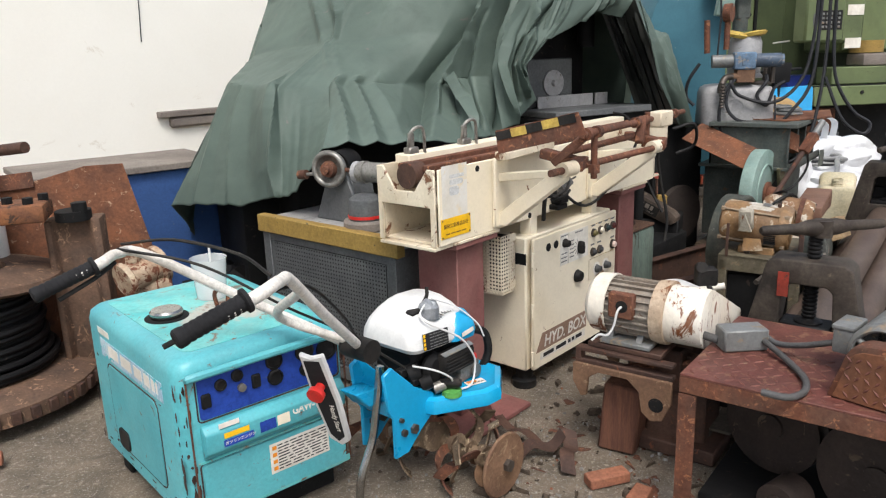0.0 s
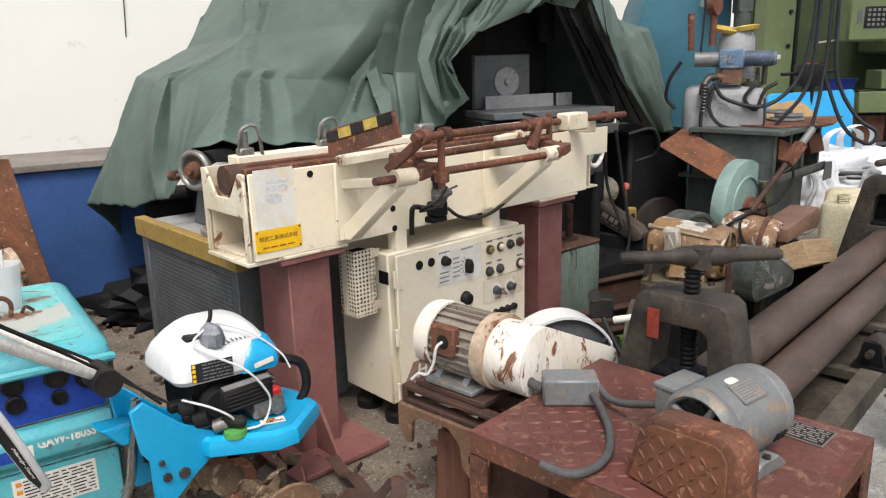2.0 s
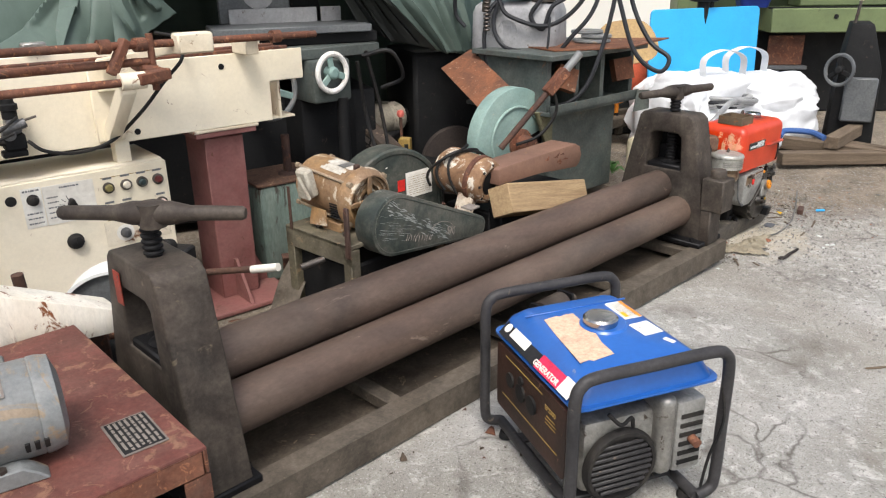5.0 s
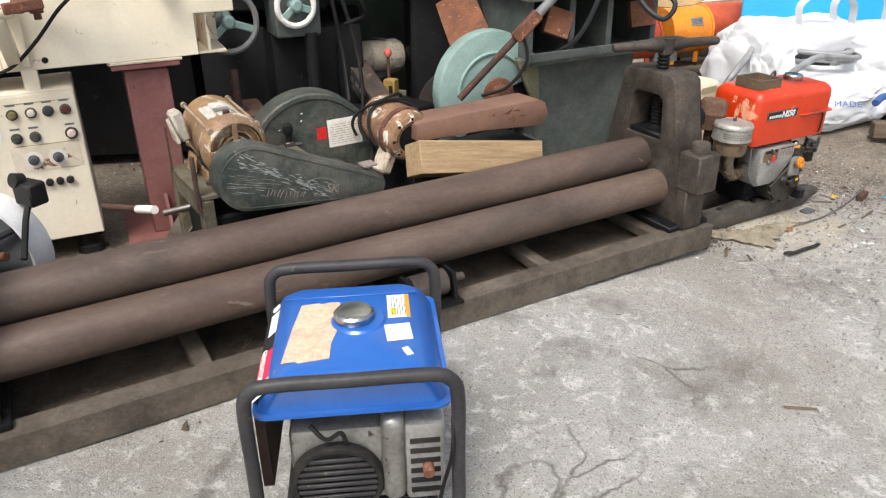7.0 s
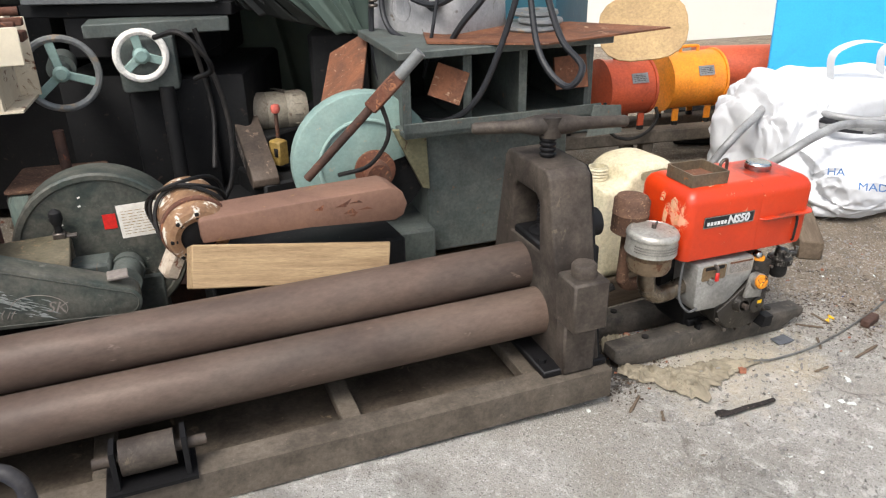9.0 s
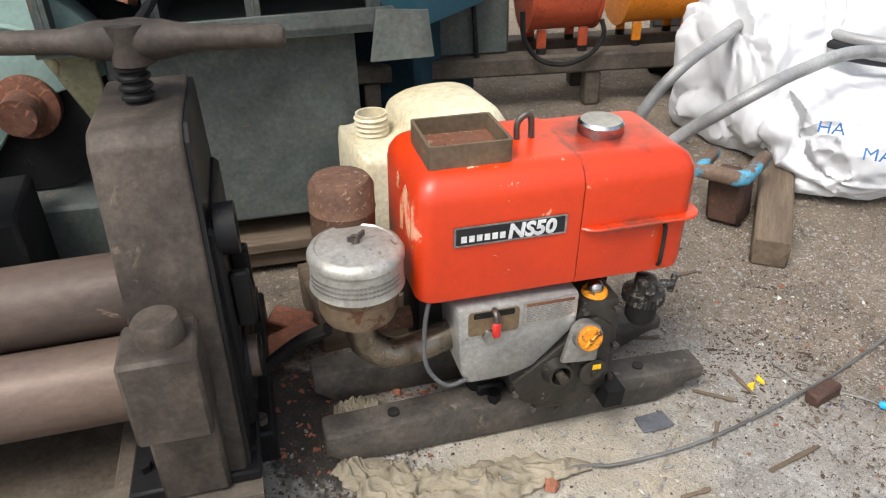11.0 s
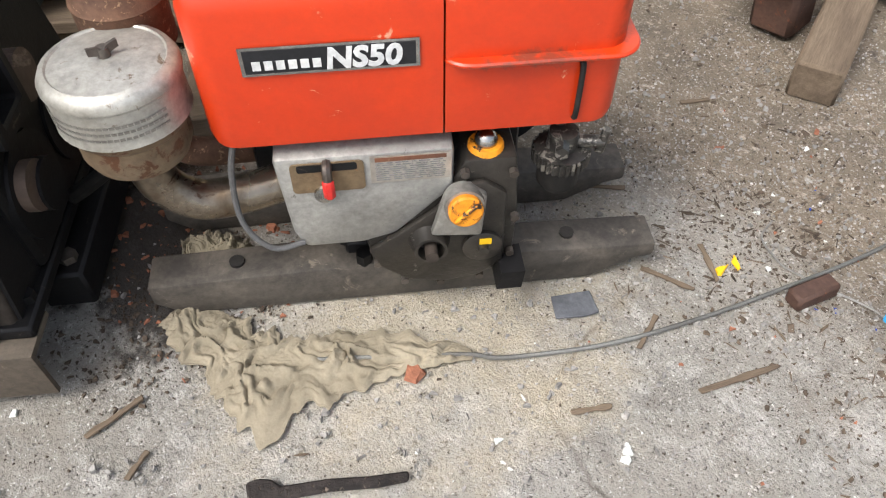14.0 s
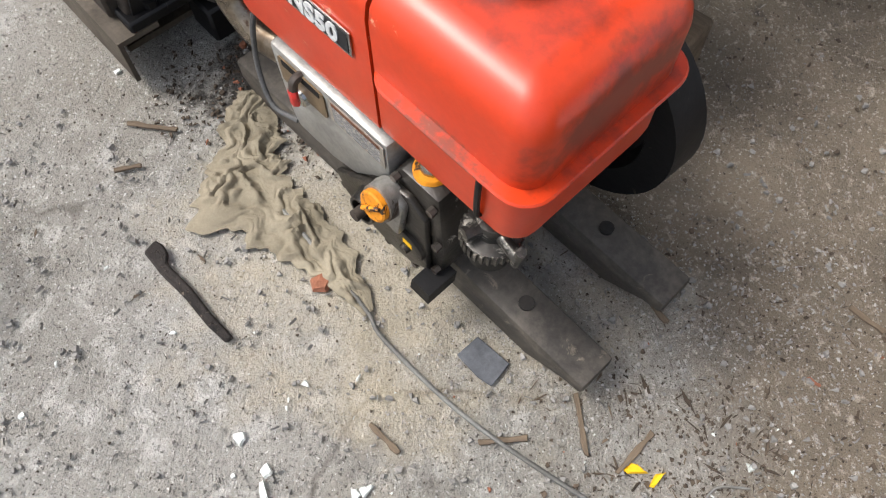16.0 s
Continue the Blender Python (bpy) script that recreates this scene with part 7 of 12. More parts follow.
# ---- diesel engine on skids ----
def diesel():
    th = thing("diesel_engine", "small horizontal diesel engine with bright red hood and tank on skids", "engine", (3.041, 4.816, 0), 59.5)

    def shell(x0, x1, y0, y1, z0, z1, r=0.03, top=0.035):
        bm = nb()
        cx, cy, w, d = (x0 + x1) / 2, (y0 + y1) / 2, x1 - x0, y1 - y0
        secs = [[(cx + x * 0.985, cy + y * 0.985, z0) for x, y in rrect(w, d, r, 5)], [(cx + x, cy + y, z0 + 0.012) for x, y in rrect(w, d, r, 5)]]
        secs.append([(cx + x, cy + y, z1 - top) for x, y in rrect(w, d, r, 5)])
        for a in (22, 45, 67, 90):
            g, h = top * (1 - math.cos(radians(a))), top * math.sin(radians(a))
            secs.append([(cx + x, cy + y, z1 - top + h) for x, y in rrect(w - 2 * g, d - 2 * g, max(0.004, r - g * 0.6), 5)])
        return loft(bm, secs)

    def cut(bm, lo, hi):
        for v in bm.verts:
            v.co.x = min(hi, max(lo, v.co.x))
        return bm

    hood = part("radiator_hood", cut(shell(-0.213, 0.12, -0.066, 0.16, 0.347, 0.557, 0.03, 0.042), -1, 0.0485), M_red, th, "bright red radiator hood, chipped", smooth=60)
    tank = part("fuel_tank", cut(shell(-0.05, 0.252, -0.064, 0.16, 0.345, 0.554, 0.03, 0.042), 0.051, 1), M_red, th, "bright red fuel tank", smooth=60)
    bm = nb()
    prism(bm, rrect(0.222, 0.25, 0.035, 5, 0.155, 0.047), 0.006, Matrix.Translation((0, 0, 0.441)), 0.002)
    part("tank_seam", bm, M_red, tank)
    bm = nb()
    tube(bm, [(0.2, -0.062, 0.432), (0.2, -0.069, 0.425), (0.2, -0.069, 0.365), (0.2, -0.062, 0.355)], 0.0035, seg=8)
    part("level_tube", bm, M_rubber, tank)
    # scraped paint on the hood's end
    bm = nb()
    for i, (y, z, w, h) in enumerate(((0.0, 0.5, 0.03, 0.05), (-0.02, 0.47, 0.02, 0.05), (0.03, 0.46, 0.02, 0.06), (0.05, 0.51, 0.02, 0.03))):
        prism(bm, [(-w / 2, -h / 2), (w / 3, -h / 2.4), (w / 2, h / 3), (0, h / 2), (-w / 2.4, h / 4)], 0.0006, face((-0.2135, y, z), (0, -1, 0), (0, 0, 1)))
    part("bare_patch", bm, mat("bare_primer", rgb(214, 150, 112), rgb(206, 176, 146), rgb(214, 74, 44), amount=0.4, s2=50, rough=0.6), hood)
    # maker's plate
    pm = face((-0.067, -0.0675, 0.462), (1, 0, 0), (0, 0, 1))
    panel("name_plate", 0.182, 0.034, pm, M_chrome, hood, 0.0012)
    panel("plate_field", 0.174, 0.027, pm @ Matrix.Translation((0, 0, 0.0012)), M_print, hood, 0.0006)
    words("NS50", 0.034, pm @ Matrix.Translation((-0.006, -0.0115, 0.0024)), M_bleach, hood, bold=0.0012, shear=0.12, width=1.02)
    bm = nb()
    x = -0.08
    for i in range(6):
        box(bm, (x + 0.005, -0.004, 0.0024), (0.0085, 0.0105, 0.0008), m=pm)
        x += 0.0122
    part("maker_shape", bm, M_bleach, hood, kind="stuff")
    # radiator filler box on the hood
    bm = nb()
    m = Matrix.Translation((-0.12, 0.03, 0.556))
    outer, inner = rrect(0.13, 0.115, 0.006, 2), rrect(0.12, 0.105, 0.005, 2)
    loft(bm, [[m @ Vector((x, y, 0)) for x, y in outer], [m @ Vector((x, y, 0.036)) for x, y in outer], [m @ Vector((x, y, 0.036)) for x, y in inner], [m @ Vector((x, y, 0.004)) for x, y in inner]])
    part("filler_box", bm, mat("tarnished_brass", rgb(122, 104, 80), rgb(94, 84, 72), rgb(150, 96, 54), rough=0.5, metal=0.3, amount=0.25, s2=20), hood, "open tarnished radiator box")
    bm = nb()
    box(bm, (-0.12, 0.03, 0.563), (0.118, 0.103, 0.006))
    lathe(bm, [(0.02, 0.566), (0.036, 0.566), (0.036, 0.574), (0.02, 0.574)], Matrix.Translation((-0.11, 0.02, 0)), 22)
    part("rusty_core", bm, M_rustp, hood)
    bm = nb()
    tube(bm, [(-0.02, 0.05, 0.55), (-0.02, 0.05, 0.585), (0.0, 0.05, 0.595), (0.005, 0.05, 0.55)], 0.005, seg=8)
    part("lifting_eye", bm, M_bolt, hood)
    bm = nb()
    lathe(bm, [(0, 0.548), (0.047, 0.548), (0.05, 0.552), (0.05, 0.553), (0, 0.554)], Matrix.Translation((0.125, 0.05, 0)), 26)
    part("oil_ring", bm, M_black, tank)
    bm = nb()
    lathe(bm, [(0, 0.552), (0.036, 0.552), (0.038, 0.557), (0.038, 0.571), (0.034, 0.576), (0.012, 0.574), (0, 0.575)], Matrix.Translation((0.125, 0.05, 0)), 30)
    part("filler_cap", bm, M_chrome, tank)
    # cylinder cover, grey
    bm = nb()
    prism(bm, [(-0.15, 0.328), (0.062, 0.328), (0.062, 0.26), (-0.012, 0.185), (-0.055, 0.172), (-0.13, 0.172), (-0.142, 0.2)], 0.12, face((0, 0.05, 0), (1, 0, 0), (0, 0, 1)), 0.008, 2)
    cov = part("cylinder_cover", bm, M_greycase, th, "grey cast cover")
    pf = lambda x, z, d=0.0: face((x, -0.0702 - d, z), (1, 0, 0), (0, 0, 1))
    panel("data_plate", 0.096, 0.042, pf(0.01, 0.303), mat("etched_plate", rgb(190, 186, 178), rgb(150, 140, 130), rough=0.35, metal=0.7), cov, 0.001)
    bars(9, 0.084, 0.03, pf(0.01, 0.3, 0.001), M_greyprint, cov, seed=7, fill=0.3)
    panel("speed_plate", 0.086, 0.046, pf(-0.088, 0.298), bpy.data.materials["tarnished_brass"], cov, 0.002, "tarnished lever plate", 0.006)
    panel("speed_slot", 0.07, 0.011, pf(-0.088, 0.314, 0.002), M_dark, cov, 0.0008, "", 0.003)
    panel("warning_strip", 0.084, 0.006, pf(0.01, 0.3185, 0.001), M_rustp, cov, 0.0005)
    bm = nb()
    tube(bm, [(-0.088, -0.065, 0.318), (-0.088, -0.08, 0.318), (-0.088, -0.085, 0.305)], 0.006, seg=8)
    part("speed_lever", bm, M_bolt, cov)
    bm = nb()
    box(bm, (-0.088, -0.086, 0.292), (0.014, 0.01, 0.032), 0.004)
    part("lever_knob", bm, M_redp, cov, "red lever knob")
    bm = nb()
    lathe(bm, [(0, 0), (0.013, 0), (0.012, 0.006), (0, 0.007)], pf(-0.095, 0.272), 16)
    part("cover_screw", bm, M_chrome, cov)
    # gear case, dark
    bm = nb()
    prism(bm, [(-0.052, 0.17), (-0.012, 0.19), (0.055, 0.26), (0.075, 0.3), (0.14, 0.3), (0.148, 0.19), (0.145, 0.115), (0.12, 0.085), (0.06, 0.072), (0.0, 0.085), (-0.045, 0.12)], 0.13, face((0, 0.065, 0), (1, 0, 0), (0, 0, 1)), 0.006, 2)
    gc = part("gear_case", bm, M_case, th, "greasy dark gear case")
    bm = nb()
    prism(bm, [(-0.05, 0.16), (-0.012, 0.187), (0.04, 0.23), (0.06, 0.268), (0.1, 0.272), (0.128, 0.25), (0.13, 0.12), (0.1, 0.092), (0.05, 0.083), (0.0, 0.094), (-0.035, 0.125)], 0.01, face((0, -0.066, 0), (1, 0, 0), (0, 0, 1)), 0.003, 2)
    part("face_plate", bm, M_case, gc)
    bm = nb()
    prism(bm, [(-0.036, -0.03), (0.03, -0.036), (0.036, 0.03), (0.022, 0.04), (-0.018, 0.034)], 0.014, face((0.066, -0.076, 0.228), (1, 0, 0), (0, 0.1, 1)), 0.005, 2)
    part("filler_boss", bm, M_alu, gc, "worn bright metal boss")
    bm = nb()
    for x, z in ((-0.04, 0.13), (-0.005, 0.088), (0.045, 0.079), (0.1, 0.085), (0.14, 0.13), (0.142, 0.2), (0.135, 0.28), (0.075, 0.285), (-0.02, 0.175)):
        bolt(bm, (x, -0.066, z), (0, -1, 0), 0.006, 0.009)
        part("case_bolt", bm, M_bolt, gc)
        bm = nb()
    bm.free()
    bm = nb()
    lathe(bm, [(0, 0), (0.027, 0), (0.027, 0.006), (0.024, 0.008), (0.008, 0.008), (0.007, 0.015), (0, 0.015)], face((0.1, -0.076, 0.158), (1, 0, 0), (0, 0, 1)), 28)
    part("round_cover", bm, M_case, gc)
    panel("yellow_label", 0.016, 0.011, face((0.103, -0.0845, 0.172), (1, 0, 0), (0, 0, 1)), M_yellow, gc, 0.0006)
    bm = nb()
    sm = face((0.03, -0.07, 0.175), (1, 0, 0), (0, 0.08, 1))
    lathe(bm, [(0.017, 0), (0.03, 0), (0.025, 0.012), (0.0215, 0.028), (0.0175, 0.028), (0.017, 0.006), (0.0, 0.006)], sm, 28)
    part("crank_socket", bm, M_case, gc)
    bm = nb()
    cyl(bm, sm @ Vector((0, 0, 0.005)), sm @ Vector((0, 0, 0.04)), 0.0085, seg=14)
    part("crank_shaft_end", bm, M_cast, gc)
    bm = nb()
    om = face((0.072, -0.086, 0.25), (1, 0, 0), (0, 0.25, 1))
    lathe(bm, [(0, -0.01), (0.026, -0.01), (0.025, 0.014), (0, 0.014)], om, 24)
    part("oil_filler_neck", bm, M_alu, gc)
    bm = nb()
    lathe(bm, [(0, 0.013), (0.0215, 0.013), (0.0215, 0.021), (0.019, 0.023), (0, 0.023)], om, 24)
    box(bm, (0, 0, 0.025), (0.036, 0.006, 0.006), 0.002, m=om @ Matrix.Rotation(radians(40), 4, "Z"))
    part("oil_cap", bm, M_orangecap, gc, "orange oil cap")
    bm = nb()
    lathe(bm, [(0, 0.29), (0.023, 0.29), (0.0225, 0.304), (0.0205, 0.307), (0, 0.307)], Matrix.Translation((0.104, -0.04, 0)), 22)
    part("indicator_base", bm, M_orangecap, gc)
    bm = nb()
    lathe(bm, [(0.0145, 0.306), (0.0145, 0.312), (0.011, 0.32), (0.006, 0.3235), (0, 0.3245)], Matrix.Translation((0.104, -0.04, 0)), 18)
    part("oil_indicator", bm, M_chrome, gc)
    bm = nb()
    prism(bm, [(0.12, 0.085), (0.155, 0.085), (0.158, 0.12), (0.125, 0.12)], 0.05, face((0, -0.05, 0), (1, 0, 0), (0, 0, 1)))
    part("crank_guide", bm, M_black, gc)
    # fuel filter
    bm = nb()
    lathe(bm, [(0, 0.225), (0.02, 0.225), (0.027, 0.235), (0.027, 0.27), (0, 0.27)], Matrix.Translation((0.2, -0.04, 0)), 22)
    fb = part("filter_bowl", bm, M_rubber, th)
    bm = nb()
    lathe(bm, [(0, 0.27), (0.034, 0.27), (0.034, 0.288), (0.02, 0.292), (0.018, 0.315), (0, 0.318)], Matrix.Translation((0.2, -0.04, 0)), 22)
    cyl(bm, (0.2, -0.04, 0.3), (0.25, -0.05, 0.3), 0.008, seg=10)
    cyl(bm, (0.245, -0.05, 0.285), (0.25, -0.05, 0.32), 0.006, seg=10)
    cyl(bm, (0.2, -0.04, 0.305), (0.19, -0.075, 0.308), 0.009, seg=6)
    tube(bm, [(0.2, -0.03, 0.315), (0.17, -0.03, 0.335), (0.14, -0.02, 0.33)], 0.004, seg=6)
    fh = part("filter_head", bm, mat("oily_pot_metal", rgb(84, 82, 78), rgb(48, 46, 44), rgb(140, 136, 128), rough=0.35, metal=0.7, amount=0.4, s1=30, s2=60), th)
    bm = nb()
    for k in range(28):
        a = k * 2 * math.pi / 28
        box(bm, (0.2 + 0.0345 * math.cos(a), -0.04 + 0.0345 * math.sin(a), 0.279), (0.004, 0.004, 0.017))
    part("knurl", bm, bpy.data.materials["oily_pot_metal"], fh, kind="stuff")
    # crankcase and flywheel behind
    bm = nb()
    box(bm, (0.03, 0.085, 0.2), (0.26, 0.16, 0.27), 0.02, seg=2)
    box(bm, (-0.12, 0.09, 0.24), (0.14, 0.12, 0.16), 0.015, seg=2)
    part("crankcase", bm, M_black, th)
    bm = nb()
    fm_ = face((0.11, 0.24, 0.22), (-1, 0, 0), (0, 0, 1))
    lathe(bm, [(0, -0.02), (0.05, -0.02), (0.05, -0.01), (0.11, -0.01), (0.12, -0.035), (0.165, -0.035), (0.168, 0.02), (0, 0.02)], fm_, 44)
    part("flywheel", bm, M_black, th, "black flywheel")
    # air cleaner on its elbow
    am = Matrix.Translation((-0.298, -0.03, 0))
    bm = nb()
    lathe(bm, [(0, 0.322), (0.03, 0.322), (0.056, 0.33), (0.062, 0.345), (0.062, 0.372), (0.067, 0.378), (0.069, 0.385), (0.0, 0.386)], am, 36)
    ac = part("air_cleaner", bm, mat("stained_tin", rgb(140, 124, 102), rgb(106, 88, 68), rgb(92, 60, 40), rough=0.5, metal=0.35, amount=0.42, s1=9, s2=36), th, "stained tin air cleaner")
    bm = nb()
    lathe(bm, [(0.064, 0.384), (0.073, 0.388), (0.0715, 0.394), (0.0705, 0.432), (0.0735, 0.435), (0.0735, 0.441), (0.069, 0.449), (0.062, 0.452), (0.06, 0.45), (0.045, 0.453), (0, 0.456)], am, 36)
    part("air_cleaner_lid", bm, mat("pale_tin_lid", rgb(176, 174, 166), rgb(150, 146, 136), rgb(112, 96, 78), rough=0.4, metal=0.5, amount=0.25, s1=8, s2=40), ac)
    bm = nb()
    cyl(bm, (-0.298, -0.03, 0.455), (-0.298, -0.03, 0.466), 0.007, seg=10)
    for s in (-1, 1):
        prism(bm, [(0, 0), (s * 0.016, 0.006), (s * 0.016, 0.014), (s * 0.006, 0.012), (0, 0.008)], 0.004, face((-0.298, -0.03, 0.457), (0.8, 0.5, 0), (0, 0, 1)))
    part("wing_nut", bm, M_bolt, ac)
    # thin printed band round the lid
    bm = nb()
    for i in range(26):
        a = radians(195 + i * 5)
        q = face((-0.298 + 0.0722 * math.cos(a), -0.03 + 0.0722 * math.sin(a), 0.41), (-math.sin(a), math.cos(a), 0), (0, 0, 1))
        for j in range(3):
            box(bm, (0, -0.008 + j * 0.008, 0), (0.005, 0.003, 0.0006), m=q)
    part("print", bm, M_alu, ac, kind="stuff")
    bm = nb()
    tube(bm, [(-0.298, -0.03, 0.325), (-0.297, -0.03, 0.29), (-0.285, -0.03, 0.26), (-0.25, -0.028, 0.235), (-0.2, -0.02, 0.232), (-0.13, 0.0, 0.235)], 0.026, seg=16)
    part("intake_elbow", bm, mat("tarnished_elbow", rgb(146, 136, 122), rgb(98, 84, 68), rgb(74, 56, 42), rough=0.28, metal=0.85, amount=0.3, s1=14, s2=30), th)
    bm = nb()
    tube(bm, [(-0.19, -0.05, 0.345), (-0.2, -0.06, 0.3), (-0.2, -0.07, 0.23), (-0.17, -0.08, 0.19), (-0.13, -0.07, 0.185)], 0.0038, seg=8)
    part("drain_hose", bm, M_hosegrey, th)
    # silencer can
    bm = nb()
    lathe(bm, [(0, 0.4), (0.045, 0.4), (0.052, 0.405), (0.052, 0.46), (0.0535, 0.462), (0.052, 0.464), (0.052, 0.5), (0.044, 0.512), (0, 0.517)], Matrix.Translation((-0.3, 0.075, 0)), 30)
    cyl(bm, (-0.3, 0.075, 0.24), (-0.3, 0.075, 0.4), 0.018, seg=14)
    tube(bm, [(-0.3, 0.075, 0.25), (-0.27, 0.08, 0.22), (-0.18, 0.08, 0.22)], 0.02, seg=12)
    part("silencer", bm, M_scale, th, "rusty silencer can")
    # two skids, tapered at the ends
    for y in (0.0, 0.165):
        bm = nb()
        out = [(-0.37, 0.03), (-0.33, 0.0), (0.28, 0.0), (0.345, 0.035), (0.375, 0.04), (0.375, 0.068), (0.12, 0.078), (-0.1, 0.078), (-0.37, 0.068)]
        prism(bm, out, 0.062, face((0, y + 0.031, 0), (1, 0, 0), (0, 0, 1)), 0.006, 2)
        part("skid", bm, mat("tarred_timber", rgb(72, 68, 63), rgb(53, 50, 47), rgb(110, 102, 90), rough=0.6, amount=0.16, s1=6, s2=20, dust=0.25) if "tarred_timber" not in bpy.data.materials else bpy.data.materials["tarred_timber"], th, "dark tapered skid")
        bm = nb()
        for x in (-0.243, 0.243):
            cyl(bm, (x, y, 0.07), (x, y, 0.0775), 0.011, seg=14)
            part("bolt_hole", bm, M_rubber, th)
            bm = nb()
        bm.free()
        bm = nb()
        for x in (-0.06, 0.1):
            bolt(bm, (x, y - 0.02, 0.075), r=0.012, h=0.02)
            part("mount_bolt", bm, M_black, th)
            bm = nb()
            box(bm, (x, y + 0.02, 0.085), (0.05, 0.05, 0.03), 0.004)
            part("mount_foot", bm, M_black, th)
            bm = nb()
        bm.free()
    return th


diesel()


# ---- tarpaulin and the machine under it ----
def curve_at(pts, t, taut=0.0):
    """A point on the line through pts, t from 0 to 1 by length of the list; taut 0 is smooth, 1 is straight from point to point."""
    n = len(pts) - 1
    i = min(int(t * n), n - 1)
    f = t * n - i
    p = [Vector(pts[max(0, min(n, k))]) for k in (i - 1, i, i + 1, i + 2)]
    bent = 0.5 * (2 * p[1] + (p[2] - p[0]) * f + (2 * p[0] - 5 * p[1] + 4 * p[2] - p[3]) * f * f + (3 * p[1] - p[0] - 3 * p[2] + p[3]) * f ** 3)
    return bent.lerp(p[1].lerp(p[2], f), taut)


def drape(bm, cols, nu, nv, seed, folds=(), loose=0, depth=0.022, hem_wave=0.0, crumple=1.0, taut=0.7):
    """Heavy cloth skinned over columns of points (foot to head). folds: each a line of (column, height 0..1), the breadth of its
    slopes to either side in columns, and its height in metres. loose: more folds that hang at random."""
    rng = random.Random(seed)
    last = len(cols) - 1
    TALL = 5.5
    lines = [(list(line), wl, wr, h) for line, wl, wr, h in folds]
    for _ in range(loose):
        u = rng.uniform(0.05, 0.95) * last
        v0, v1 = rng.uniform(-0.2, 0.35), rng.uniform(0.5, 1.15)
        w = rng.uniform(0.015, 0.05) * last
        lines.append(([(u, v0), (u + rng.uniform(-0.05, 0.05) * last, v1)], w * rng.uniform(0.3, 1), w * rng.uniform(0.8, 2), depth * rng.choice((-1, 1, 1)) * rng.uniform(0.4, 1)))

    def fold(u, v):
        off = 0.0
        for line, wl, wr, h in lines:
            if v < line[0][1] - 0.08 or v > line[-1][1] + 0.08:
                continue
            k = min(1.0, (v - line[0][1] + 0.08) / 0.16, (line[-1][1] + 0.08 - v) / 0.16)
            best = None
            for (u0, a), (u1, b) in zip(line, line[1:]):
                dx, dy = u1 - u0, (b - a) * TALL
                px, py = u - u0, (v - a) * TALL
                ln = math.hypot(dx, dy)
                f = min(1.0, max(0.0, (px * dx + py * dy) / ln ** 2))
                gap = math.hypot(px - dx * f, py - dy * f)
                if best is None or gap < best[0]:
                    best = (gap, px * dy - py * dx)
            gap, side = best
            s = 1 - gap / (wl if side < 0 else wr)
            if s > 0:
                off += h * k * (0.75 * s + 0.25 * s * s)
        return off

    grid = []
    for i in range(nu + 1):
        u = i / nu
        grid.append([curve_at([curve_at(c, j / nv, taut) for c in cols], u, taut) for j in range(nv + 1)])
    out = []
    for i in range(nu + 1):
        row = []
        for j in range(nv + 1):
            u, v = i / nu, j / nv
            du = grid[min(nu, i + 1)][j] - grid[max(0, i - 1)][j]
            dv = grid[i][min(nv, j + 1)] - grid[i][max(0, j - 1)]
            nrm = du.cross(dv)
            nrm = nrm.normalized() if nrm.length > 1e-9 else Vector((0, -1, 0))
            p = grid[i][j]
            q = p + Vector((seed, 0.05 * noise.noise(p * 6), 0))
            off = fold(u * last, v) + 0.006 * noise.noise(q * 2.0)
            near = noise.voronoi(Vector((q.x * 5, q.y * 5, q.z * 2.4)))[0]
            fine = noise.voronoi(q * 13)[0]
            off += crumple * (0.011 * min(0.5, near[1] - near[0]) + 0.0035 * min(0.5, fine[1] - fine[0]))
            drop = hem_wave * (1 - v) ** 3 * (noise.noise(Vector((u * 9, seed, 0))) + 0.5 * noise.noise(Vector((u * 31, seed, 0))))
            row.append(bm.verts.new(p + nrm * off + Vector((0, 0, drop))))
        out.append(row)
    for i in range(nu):
        for j in range(nv):
            bm.faces.new((out[i][j], out[i + 1][j], out[i + 1][j + 1], out[i][j + 1]))
    return bm


